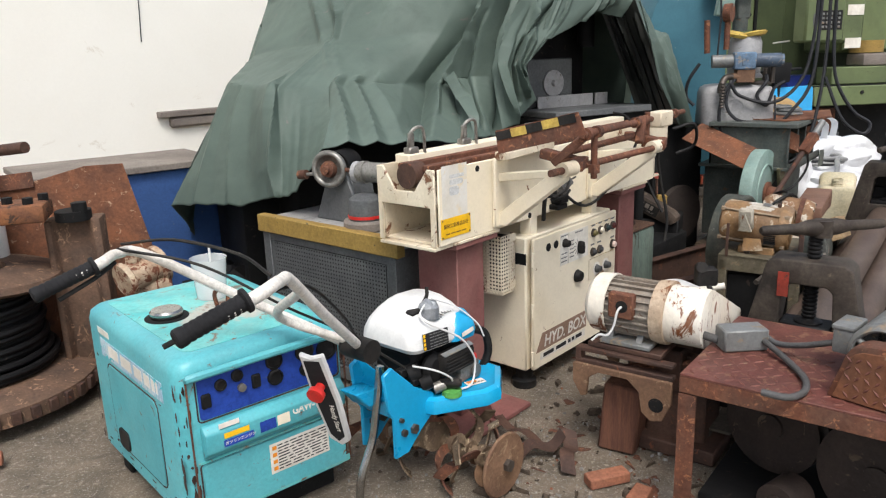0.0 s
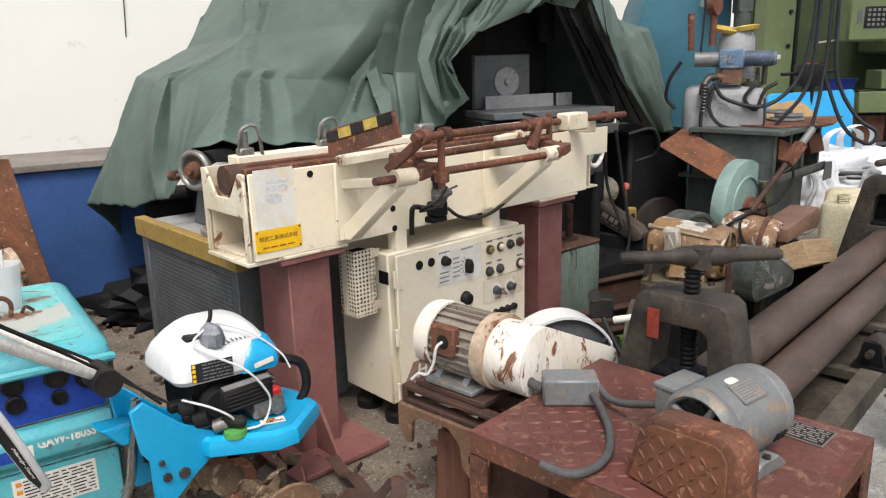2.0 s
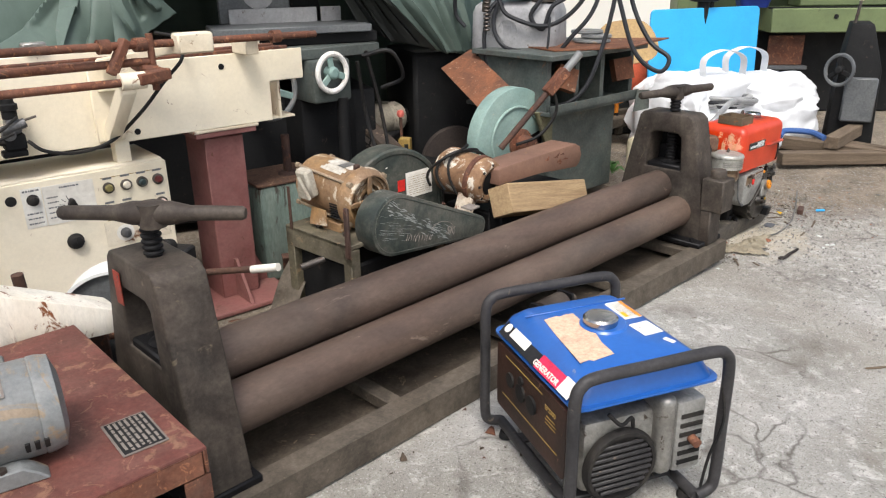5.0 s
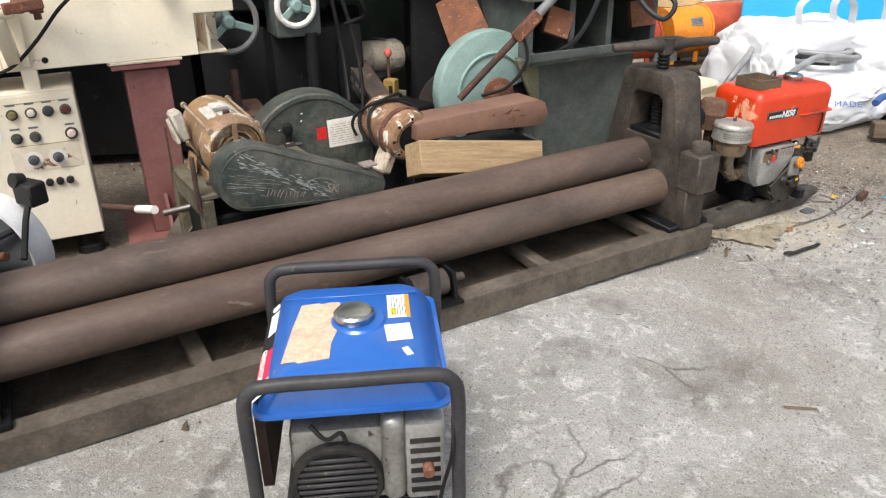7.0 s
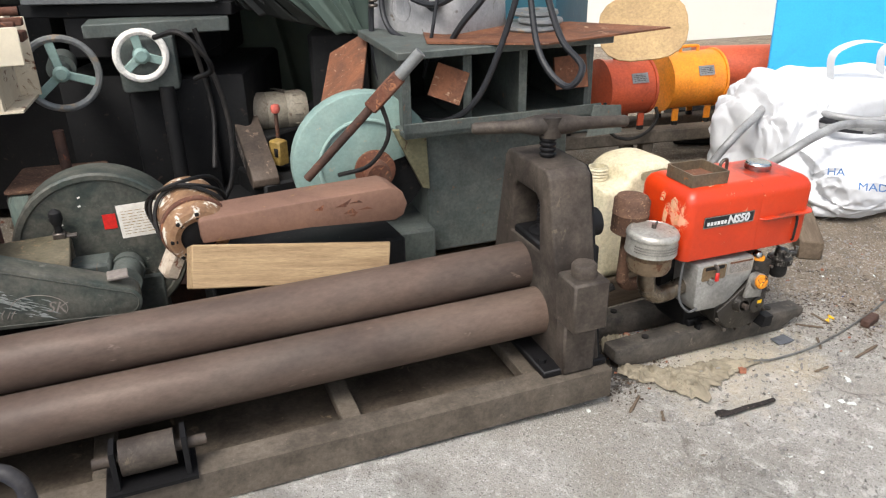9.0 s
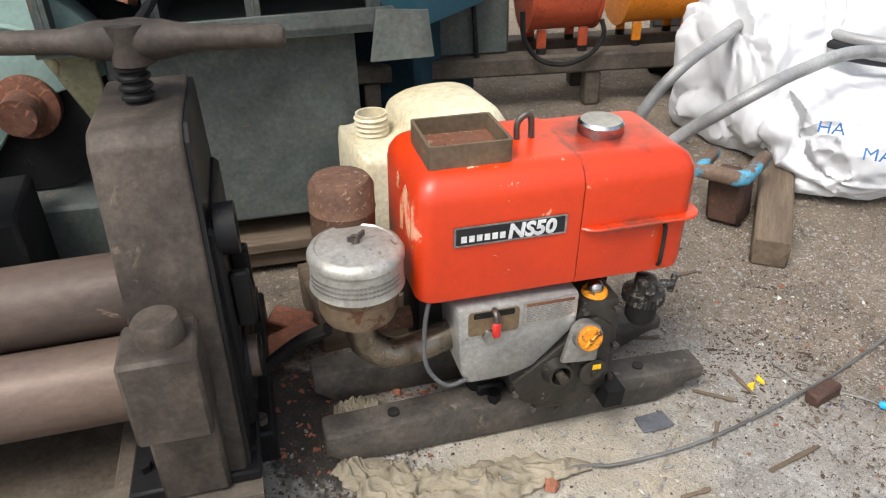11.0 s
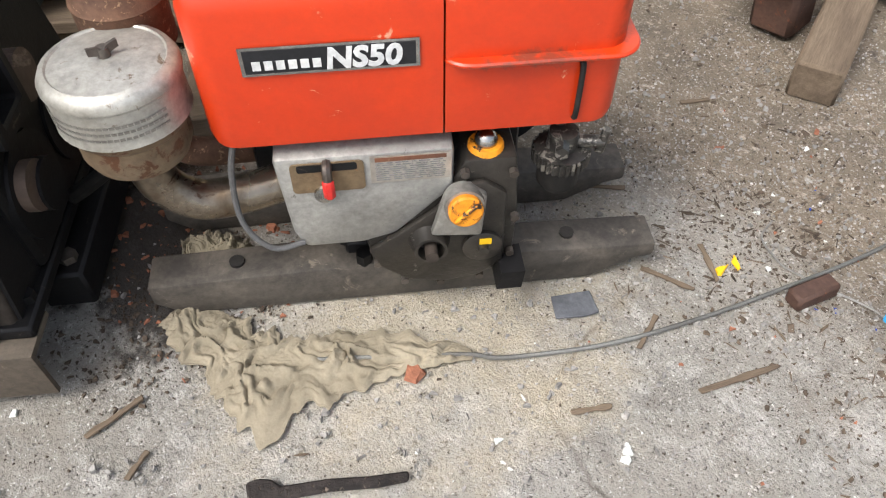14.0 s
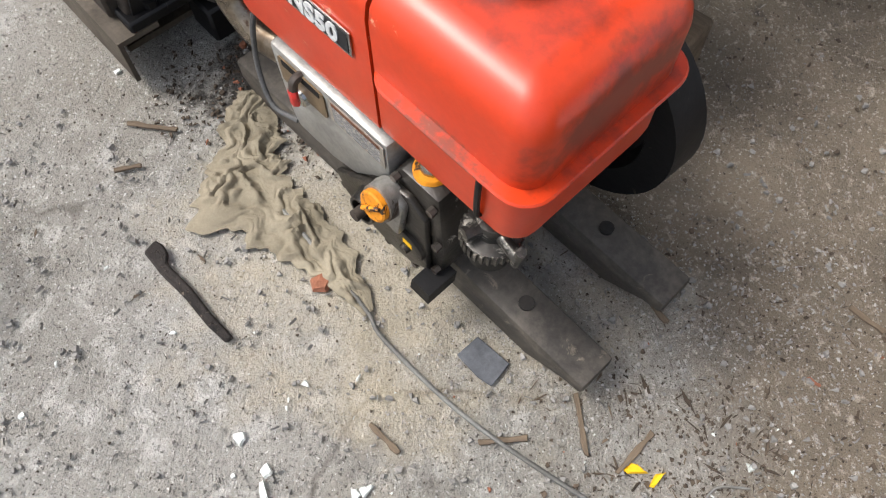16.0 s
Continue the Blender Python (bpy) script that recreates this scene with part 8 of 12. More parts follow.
def tarpaulin():
    th = thing("tarpaulin", "creased dark green tarpaulin thrown over a machine", "tarpaulin")

    def sheet(name, cols, nu, nv, seed, cloth=M_tarp, **k):
        ob = part(name, drape(nb(), cols, nu, nv, seed, **k), cloth, th, smooth=50)
        mod = ob.modifiers.new("thickness", "SOLIDIFY")
        mod.thickness, mod.offset = 0.004, 0.0
        return ob

    sheet("front_fall", [
        [(-1.39, 3.835, 0.607), (-1.18, 3.81, 0.93), (-1.009, 3.80, 1.23), (-1.016, 4.326, 1.361), (-1.03, 4.745, 1.65), (-0.95, 4.9, 2.1)],
        [(-1.02, 3.55, 0.66), (-0.95, 3.6, 0.93), (-0.87, 3.66, 1.215), (-0.8, 4.25, 1.4), (-0.72, 4.55, 1.75), (-0.6, 4.75, 2.2)],
        [(-0.72, 3.35, 0.72), (-0.71, 3.42, 0.96), (-0.715, 3.533, 1.203), (-0.55, 4.1, 1.42), (-0.4, 4.35, 1.75), (-0.3, 4.6, 2.25)],
        [(-0.57, 3.22, 0.77), (-0.58, 3.4, 0.98), (-0.6, 3.6, 1.2), (-0.44, 4.08, 1.42), (-0.28, 4.28, 1.75), (-0.17, 4.58, 2.26)],
        [(-0.42, 3.13, 0.96), (-0.42, 3.35, 1.08), (-0.46, 3.65, 1.2), (-0.32, 4.05, 1.42), (-0.15, 4.2, 1.75), (-0.05, 4.55, 2.28)],
        [(-0.04, 3.40, 0.97), (-0.1, 3.65, 1.07), (-0.18, 3.88, 1.2), (-0.02, 4.05, 1.45), (0.1, 4.15, 1.75), (0.2, 4.5, 2.28)],
        [(0.2, 3.68, 0.9), (0.15, 3.9, 1.04), (0.12, 4.05, 1.18), (0.2, 4.03, 1.4), (0.3, 4.05, 1.65), (0.48, 4.45, 2.22)],
        [(0.42, 3.9, 0.98), (0.4, 3.88, 1.12), (0.38, 3.88, 1.27), (0.42, 3.93, 1.42), (0.55, 4.06, 1.64), (0.75, 4.42, 2.1)],
        [(0.54, 4.03, 1.09), (0.5, 3.94, 1.18), (0.48, 3.89, 1.27), (0.6, 3.98, 1.41), (0.75, 4.14, 1.52), (0.92, 4.4, 1.9)],
    ], 320, 120, 3, hem_wave=0.03, loose=3, depth=0.01, crumple=0.7, taut=0.93, folds=[
        # tubes that run down from the peak past the end of the shelf
        ([(4.25, 0.0), (4.0, 0.42)], 0.12, 0.15, 0.05), ([(4.0, 0.42), (1.9, 0.6)], 0.12, 0.15, 0.022), ([(1.9, 0.6), (1.2, 0.75)], 0.12, 0.15, 0.05),
        ([(4.55, 0.0), (4.3, 0.42)], 0.12, 0.14, 0.05), ([(4.3, 0.42), (2.35, 0.6)], 0.12, 0.14, 0.022), ([(2.35, 0.6), (1.6, 0.75)], 0.12, 0.14, 0.05),
        ([(4.85, 0.0), (4.6, 0.42)], 0.12, 0.3, 0.035),
        # folds of the fall in front of the shelf
        ([(2.35, 0.02), (2.0, 0.4)], 0.8, 0.12, 0.07), ([(1.2, 0.0), (0.8, 0.36)], 0.12, 0.5, 0.03),
        ([(0.5, 0.0), (0.2, 0.35)], 0.15, 0.2, 0.025),
        # the broad pleat and the hollows to either side of it
        ([(5.95, 0.0), (6.0, 0.4), (6.08, 0.66), (6.0, 0.85)], 0.05, 0.5, 0.12), ([(5.15, 0.05), (5.6, 0.42), (5.85, 0.7)], 0.45, 0.14, -0.08),
        ([(5.5, 0.2), (5.75, 0.5), (5.95, 0.72)], 0.1, 0.1, 0.045), ([(6.68, 0.0), (6.65, 0.45), (6.5, 0.8)], 0.25, 0.05, -0.1),
        ([(6.3, 0.05), (6.28, 0.4), (6.2, 0.7)], 0.06, 0.08, -0.035),
        # the lobe beside the opening
        ([(7.0, 0.0), (6.95, 0.5), (6.8, 0.8)], 0.1, 0.2, 0.07), ([(7.35, 0.1), (7.3, 0.5), (7.5, 0.8)], 0.12, 0.12, -0.05), ([(7.7, 0.1), (7.6, 0.4), (7.2, 0.75)], 0.1, 0.18, 0.05),
        ([(7.9, 0.3), (7.7, 0.55), (6.9, 0.8)], 0.1, 0.1, 0.04)])
    sheet("left_fall", [
        [(-1.382, 4.13, 0.345), (-1.42, 4.3, 0.7), (-1.2, 4.5, 1.1), (-1.03, 4.745, 1.65)],
        [(-1.385, 3.97, 0.5), (-1.3, 4.1, 0.8), (-1.12, 4.2, 1.1), (-1.016, 4.326, 1.361)],
        [(-1.395, 3.835, 0.607), (-1.27, 3.83, 0.8), (-1.14, 3.82, 1.0), (-1.009, 3.80, 1.23)],
    ], 60, 50, 5, loose=7, depth=0.02)
    # lip over the opening, and the flap drawn aside, its inner side coloured dark for shade and dirt
    sheet("opening_lip", [
        [(0.48, 3.89, 1.27), (0.56, 3.98, 1.42), (0.75, 4.2, 1.85)],
        [(0.6, 3.98, 1.39), (0.7, 4.1, 1.52), (0.85, 4.35, 1.9)],
        [(0.74, 4.13, 1.46), (0.85, 4.22, 1.58), (0.98, 4.4, 1.9)],
        [(0.89, 4.33, 1.53), (0.98, 4.3, 1.62), (1.05, 4.42, 1.85)],
        [(1.03, 4.34, 1.5), (1.08, 4.3, 1.58), (1.12, 4.42, 1.75)],
    ], 90, 40, 6, loose=9, depth=0.03)
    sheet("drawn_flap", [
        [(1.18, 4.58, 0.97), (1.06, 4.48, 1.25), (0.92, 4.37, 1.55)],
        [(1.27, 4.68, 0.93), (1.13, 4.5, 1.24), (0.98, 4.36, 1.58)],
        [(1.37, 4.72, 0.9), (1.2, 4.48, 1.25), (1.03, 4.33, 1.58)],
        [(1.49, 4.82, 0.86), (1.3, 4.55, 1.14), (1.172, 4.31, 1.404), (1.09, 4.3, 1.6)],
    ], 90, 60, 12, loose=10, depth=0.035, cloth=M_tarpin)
    sheet("roof_fall", [
        [(1.3, 4.58, 1.16), (1.3, 4.75, 1.4), (1.3, 5.0, 1.45), (1.3, 5.4, 1.4), (1.25, 5.75, 0.1)],
        [(1.172, 4.31, 1.404), (1.14, 4.5, 1.62), (1.0, 4.8, 1.85), (0.7, 5.2, 1.9), (0.8, 5.7, 0.1)],
        [(1.12, 4.3, 1.52), (1.07, 4.45, 1.8), (0.95, 4.8, 1.98), (0.55, 5.2, 2.1), (0.45, 5.75, 0.1)],
        [(1.06, 4.36, 1.72), (0.92, 4.42, 2.02), (0.6, 4.8, 2.15), (0.3, 5.2, 2.1), (0.2, 5.75, 0.1)],
        [(0.75, 4.42, 2.1), (0.5, 4.5, 2.28), (0.3, 4.8, 2.25), (0.0, 5.2, 2.1), (-0.1, 5.7, 0.1)],
        [(0.2, 4.5, 2.26), (0.1, 4.6, 2.32), (0.0, 4.9, 2.2), (-0.3, 5.2, 2.0), (-0.4, 5.6, 0.1)],
        [(-0.3, 4.6, 2.24), (-0.35, 4.7, 2.26), (-0.4, 4.95, 2.1), (-0.6, 5.2, 1.8), (-0.7, 5.4, 0.1)],
        [(-0.95, 4.9, 2.1), (-0.98, 4.95, 2.0), (-1.0, 5.0, 1.8), (-1.05, 5.1, 1.4), (-1.1, 5.2, 0.1)],
    ], 90, 50, 8, loose=8, depth=0.02)
    sheet("rear_lobe", [
        [(1.49, 4.82, 0.86), (1.3, 4.56, 1.14), (1.19, 4.36, 1.38), (1.16, 4.5, 1.6)],
        [(1.56, 4.87, 0.84), (1.42, 4.75, 1.1), (1.3, 4.68, 1.34), (1.2, 4.75, 1.5)],
        [(1.58, 4.93, 0.83), (1.48, 4.9, 1.15), (1.4, 4.9, 1.39), (1.3, 5.0, 1.43)],
        [(1.62, 5.1, 0.8), (1.55, 5.15, 1.15), (1.48, 5.2, 1.4), (1.35, 5.3, 1.43)],
        [(1.62, 5.5, 0.3), (1.56, 5.55, 1.1), (1.48, 5.6, 1.38), (1.3, 5.7, 1.4)],
        [(1.4, 5.9, 0.2), (1.35, 5.9, 1.0), (1.3, 5.85, 1.3), (1.1, 5.8, 1.35)],
    ], 120, 60, 17, loose=22, depth=0.035)
    return th


tarpaulin()


def grinder():
    th = thing("surface_grinder", "grey-green surface grinder half hidden under the tarpaulin", "surface grinder", (0.88, 4.45, 0), 34)
    # body kept near-black: the dark under the cover is put into its colour
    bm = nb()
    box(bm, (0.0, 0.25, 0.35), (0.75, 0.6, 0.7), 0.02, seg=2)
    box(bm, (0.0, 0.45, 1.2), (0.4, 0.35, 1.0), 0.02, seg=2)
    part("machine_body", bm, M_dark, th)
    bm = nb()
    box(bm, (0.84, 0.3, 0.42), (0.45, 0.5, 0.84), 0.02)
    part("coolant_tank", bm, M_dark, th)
    # unseen bed boxes, added to fill the gap below the hem with dark
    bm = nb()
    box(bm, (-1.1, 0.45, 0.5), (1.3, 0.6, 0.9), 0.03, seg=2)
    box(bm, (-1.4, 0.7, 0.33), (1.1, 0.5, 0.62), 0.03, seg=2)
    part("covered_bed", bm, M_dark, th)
    bm = nb()
    box(bm, (-0.02, 0.0, 0.995), (0.72, 0.32, 0.035), 0.004)
    part("magnetic_table", bm, M_meshgrey, th, "flat grey grinding table")
    bm = nb()
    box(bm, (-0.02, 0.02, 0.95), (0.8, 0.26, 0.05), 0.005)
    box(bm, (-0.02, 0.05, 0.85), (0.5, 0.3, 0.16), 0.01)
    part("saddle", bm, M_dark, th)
    bm = nb()
    box(bm, (-0.06, 0.14, 1.045), (0.42, 0.012, 0.07), 0.002)
    part("splash_plate", bm, M_grey, th)
    bm = nb()
    box(bm, (0.22, 0.14, 1.045), (0.1, 0.012, 0.07), 0.002)
    part("splash_plate", bm, M_grey, th)
    bm = nb()
    box(bm, (-0.14, 0.2, 1.15), (0.34, 0.03, 0.28), 0.006)
    part("wheel_guard", bm, M_meshgrey, th)
    bm = nb()
    lathe(bm, [(0, 0), (0.075, 0), (0.075, 0.012), (0.02, 0.012), (0.016, 0.03), (0, 0.03)], face((-0.12, 0.185, 1.15), (1, 0, 0), (0, 0, 1)), 30)
    part("guard_disc", bm, M_grey, th)
    # spindle housing in the dark above
    bm = nb()
    cyl(bm, (0.1, 0.15, 1.35), (0.1, 0.15, 1.6), 0.05, seg=18)
    part("feed_screw", bm, M_dark, th)
    return th


grinder()


def handwheel(name, c, normal, r, parent, label, m_rim, m_hub):
    fm = Matrix.Translation(c) @ Vector(normal).to_track_quat("Z", "Y").to_matrix().to_4x4()
    bm = nb()
    n, k = 32, 8
    rings = []
    for i in range(n):
        a = 2 * math.pi * i / n
        d = Vector((math.cos(a), math.sin(a), 0))
        rings.append([bm.verts.new(fm @ (d * (r + 0.013 * math.cos(2 * math.pi * j / k)) + Vector((0, 0, 0.011 * math.sin(2 * math.pi * j / k))))) for j in range(k)])
    for i in range(n):
        for j in range(k):
            bm.faces.new((rings[i][j], rings[(i + 1) % n][j], rings[(i + 1) % n][(j + 1) % k], rings[i][(j + 1) % k]))
    w = part(name, bm, m_rim, parent, label)
    bm = nb()
    lathe(bm, [(0, -0.03), (0.028, -0.03), (0.028, 0.012), (0.018, 0.02), (0, 0.02)], fm, 18)
    part("hub", bm, m_hub, w)
    for i in range(3):
        bm = nb()
        a = radians(100 + i * 120)
        d = Vector((math.cos(a), math.sin(a), 0))
        box(bm, (0, 0, 0), (r - 0.02, 0.03, 0.01), 0.003, m=fm @ face(d * (r + 0.02) / 2, d, Vector((-d.y, d.x, 0))))
        part("spoke", bm, m_hub, w)
    return w


def knee_mill():
    """The front of the covered machine with its two hand wheels."""
    th = thing("machine_knee", "grey-green machine knee with two hand wheels in the dark", "machine", (0.98, 4.45, 0), 52)
    # pedestal and column in near-black, the tarpaulin's shade painted into them
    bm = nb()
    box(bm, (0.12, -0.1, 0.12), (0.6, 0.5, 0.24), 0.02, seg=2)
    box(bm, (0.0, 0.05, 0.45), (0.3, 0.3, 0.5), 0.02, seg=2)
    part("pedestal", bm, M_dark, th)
    bm = nb()
    box(bm, (-0.05, -0.13, 0.78), (0.2, 0.2, 0.19), 0.015, seg=2)
    cyl(bm, (-0.064, -0.25, 0.82), (-0.064, -0.2, 0.82), 0.025, seg=16)
    box(bm, (0.0, -0.1, 0.9), (0.5, 0.16, 0.05), 0.005)
    part("feed_box", bm, M_mgreen, th)
    bm = nb()
    cyl(bm, (0.0, -0.22, 0.24), (0.0, -0.22, 0.7), 0.028, seg=16)
    lathe(bm, [(0, 0.24), (0.07, 0.24), (0.06, 0.28), (0, 0.28)], Matrix.Translation((0, -0.22, 0)), 20)
    part("knee_screw", bm, M_dark, th)
    inv = th.matrix_basis.inverted()
    n = inv.to_3x3() @ Vector((0.86, -0.5, 0))
    handwheel("hand_wheel", inv @ Vector((1.142, 4.242, 0.82)), n, 0.082, th, "hand wheel with a worn white rim", M_whitebar, M_seaf)
    handwheel("hand_wheel", inv @ Vector((0.931, 4.054, 0.768)), n, 0.122, th, "worn grey-green hand wheel", M_greym, M_seaf)
    bm = nb()
    cyl(bm, inv @ Vector((0.84, 4.107, 0.768)), inv @ Vector((0.93, 4.055, 0.768)), 0.03, seg=18)
    cyl(bm, inv @ Vector((0.72, 4.18, 0.768)), inv @ Vector((0.85, 4.1, 0.768)), 0.05, seg=20)
    part("wheel_shaft", bm, M_mgreen, th)
    bm = nb()
    for a in (((1.3, 4.2, 0.9), (1.42, 4.22, 0.92), (1.45, 4.3, 0.8), (1.35, 4.3, 0.75)), ((1.25, 4.4, 0.9), (1.3, 4.45, 0.6), (1.34, 4.4, 0.35), (1.3, 4.3, 0.2)), ((1.2, 4.42, 0.85), (1.22, 4.45, 0.6), (1.3, 4.36, 0.4))):
        tube(bm, [inv @ Vector(p) for p in a], 0.009)
    part("cable", bm, M_rubber, th)
    return th


knee_mill()


# ---- tall teal press and the tank unit in front of it ----
def teal_press():
    th = thing("teal_press", "tall rounded teal press body, paint scraped", "press machine", (1.44, 5.55, 0), 10)
    bm = nb()
    out = [(0.0, 0.4)] + [(0.55 - 0.55 * math.cos(radians(a)), 1.35 + 0.62 * math.sin(radians(a))) for a in range(0, 91, 10)] + [(0.6, 2.1), (0.6, 0.4)]
    prism(bm, out, 0.5, face((0, 0.5, 0), (1, 0, 0), (0, 0, 1)), 0.012, 2)
    part("press_body", bm, M_tealm, th)
    bm = nb()
    box(bm, (0.2, 0.4, 0.2), (0.5, 0.4, 0.4), 0.02)
    part("press_base", bm, mat("dark_teal_base", rgb(34, 62, 72), rgb(26, 48, 56), rgb(70, 62, 54), amount=0.15), th)
    bm = nb()
    box(bm, (0.7, -0.1, 1.72), (0.62, 0.3, 0.05), 0.006)
    box(bm, (0.62, -0.12, 1.6), (0.1, 0.1, 0.2), 0.01)
    cyl(bm, (0.62, -0.12, 1.42), (0.62, -0.12, 1.52), 0.05, seg=18)
    part("ram_bracket", bm, M_mgreen, th)
    return th


teal_press()


def pump_unit():
    th = thing("hydraulic_unit", "grey cast tank with pump motor, blue valve and black hoses", "hydraulic unit", (1.885, 5.0, 0.825), -8)
    bm = nb()
    secs = []
    for z, w, d in ((0.0, 0.38, 0.28), (0.012, 0.43, 0.33), (0.03, 0.44, 0.335), (0.21, 0.43, 0.325), (0.245, 0.405, 0.3), (0.26, 0.36, 0.26), (0.265, 0.3, 0.2)):
        secs.append([(x, y, z) for x, y in rrect(w, d, 0.06, 5)])
    loft(bm, secs)
    part("tank", bm, M_grey, th, "scuffed grey cast tank", smooth=55)
    bm = nb()
    lathe(bm, [(0.044, 0), (0.05, 0), (0.05, 0.006), (0.044, 0.006), (0.044, 0)], face((-0.02, -0.161, 0.13), (1, 0, 0), (0, 0, 1)), 28)
    box(bm, (-0.02, -0.163, 0.13), (0.045, 0.006, 0.05), 0.002)
    part("cast_emblem", bm, M_grey, th)
    bm = nb()
    lathe(bm, [(0, 0.3), (0.115, 0.3), (0.115, 0.315), (0.1, 0.33), (0.1, 0.52), (0.085, 0.555), (0, 0.565)], Matrix.Translation((0.05, 0.02, 0)), 32)
    part("pump_motor", bm, M_grey, th, "grey upright motor")
    for cx_, a in ((-0.02, 12), (0.09, -8)):
        bm = nb()
        lathe(bm, [(0, 0.0), (0.05, 0.0), (0.062, 0.02), (0.05, 0.028), (0, 0.022)], Matrix.Translation((cx_, -0.04, 0.555)) @ pose(0, 0, 0, a, a, 0) @ Matrix.Diagonal((1.3, 0.8, 1, 1)), 18)
        part("cloth_cap", bm, M_fadeyellow, th, "yellowed cloth rag")
    bm = nb()
    box(bm, (0.02, -0.13, 0.41), (0.13, 0.1, 0.105), 0.008)
    box(bm, (0.02, -0.182, 0.41), (0.04, 0.006, 0.05), 0.002)
    M_v = mat("faded_blue_valve", rgb(104, 128, 152), rgb(74, 90, 108), rgb(140, 132, 122), amount=0.35, s1=12, s2=24, rough=0.45)
    vb = part("solenoid_valve", bm, M_v, th, "faded blue solenoid valve")
    for x0, x1, r, mt in ((-0.17, -0.045, 0.04, M_greym), (0.085, 0.235, 0.042, M_steelblue), (0.235, 0.25, 0.036, M_v)):
        bm = nb()
        cyl(bm, (x0, -0.13, 0.41), (x1, -0.13, 0.41), r, seg=22)
        part("solenoid_coil", bm, mt, vb)
    bm = nb()
    box(bm, (0.03, -0.12, 0.32), (0.11, 0.1, 0.085), 0.006)
    cyl(bm, (-0.06, -0.15, 0.315), (0.0, -0.15, 0.315), 0.022, seg=14)
    part("valve_block", bm, M_rustl, th)
    bm = nb()
    tube(bm, [(-0.05, -0.16, 0.315), (-0.09, -0.18, 0.31), (-0.115, -0.2, 0.27), (-0.12, -0.2, 0.22)], 0.02, seg=12)
    part("elbow_pipe", bm, M_bolt, th)
    bm = nb()
    cyl(bm, (0.17, -0.03, 0.26), (0.17, -0.03, 0.36), 0.012, seg=10)
    cyl(bm, (0.2, -0.1, 0.27), (0.2, -0.1, 0.4), 0.014, seg=10)
    lathe(bm, [(0, 0.262), (0.06, 0.262), (0.06, 0.275), (0.03, 0.285), (0, 0.285)], Matrix.Translation((0.14, -0.08, 0)), 20)
    part("pipe_fitting", bm, M_bolt, th)
    # switch box and brown relay on stalks
    bm = nb()
    box(bm, (-0.21, -0.05, 0.72), (0.1, 0.08, 0.13), 0.006, m=Matrix.Rotation(0.15, 4, "Y"))
    part("switch_box", bm, M_seaf, th)
    bm = nb()
    cyl(bm, (-0.1, -0.08, 0.7), (-0.06, -0.1, 0.7), 0.055, seg=22)
    cyl(bm, (-0.08, -0.08, 0.48), (-0.08, -0.08, 0.66), 0.018, seg=12)
    cyl(bm, (-0.19, -0.06, 0.46), (-0.2, -0.06, 0.66), 0.018, seg=12)
    part("pressure_gauge", bm, M_rust, th)
    # hoses
    hs = [[(-0.03, -0.13, 0.3), (-0.06, -0.18, 0.28), (-0.08, -0.2, 0.15), (-0.02, -0.22, 0.06), (0.1, -0.23, 0.03), (0.18, -0.2, -0.02), (0.3, -0.2, 0.1), (0.42, -0.15, 0.3), (0.45, -0.1, 0.8), (0.46, -0.1, 1.1)],
          [(-0.03, -0.16, 0.3), (-0.1, -0.21, 0.22), (-0.12, -0.22, 0.05), (-0.05, -0.25, -0.12), (0.1, -0.27, -0.2), (0.3, -0.26, -0.2), (0.42, -0.2, -0.05), (0.5, -0.1, 0.4), (0.5, -0.05, 1.1)],
          [(0.16, -0.12, 0.32), (0.15, -0.17, 0.28), (0.1, -0.18, 0.2), (0.16, -0.18, 0.14), (0.2, -0.17, 0.24), (0.26, -0.15, 0.28)],
          [(-0.24, -0.12, 0.4), (-0.3, -0.12, 0.3), (-0.31, -0.1, 0.2), (-0.26, -0.1, 0.14)],
          [(0.42, -0.1, 1.1), (0.42, -0.12, 0.6), (0.36, -0.16, 0.3), (0.2, -0.2, 0.16), (0.0, -0.2, 0.2), (-0.06, -0.19, 0.28)],
          [(0.54, -0.05, 1.1), (0.54, -0.08, 0.6), (0.56, -0.12, 0.3), (0.66, -0.16, 0.1), (0.76, -0.18, 0.02), (0.72, -0.2, -0.04), (0.6, -0.18, 0.05), (0.5, -0.12, 0.3)],
          [(0.2, -0.2, 0.2), (0.2, -0.24, 0.05), (0.16, -0.24, -0.08)], [(-0.15, -0.1, 1.1), (-0.13, -0.12, 0.7), (-0.14, -0.14, 0.45)]]
    for i, h in enumerate(hs):
        bm = nb()
        tube(bm, h, 0.0105 if i < 6 else 0.006, seg=8, steps=7)
        part("hose", bm, M_hose, th)
    bm = nb()
    for k in range(9):
        z = 0.28 - k * 0.018
        lathe(bm, [(0.015, -0.005), (0.018, 0), (0.015, 0.005)], Matrix.Translation((-0.11, -0.215, z)), 12)
    part("spring_sleeve", bm, M_bolt, th)
    return th


pump_unit()


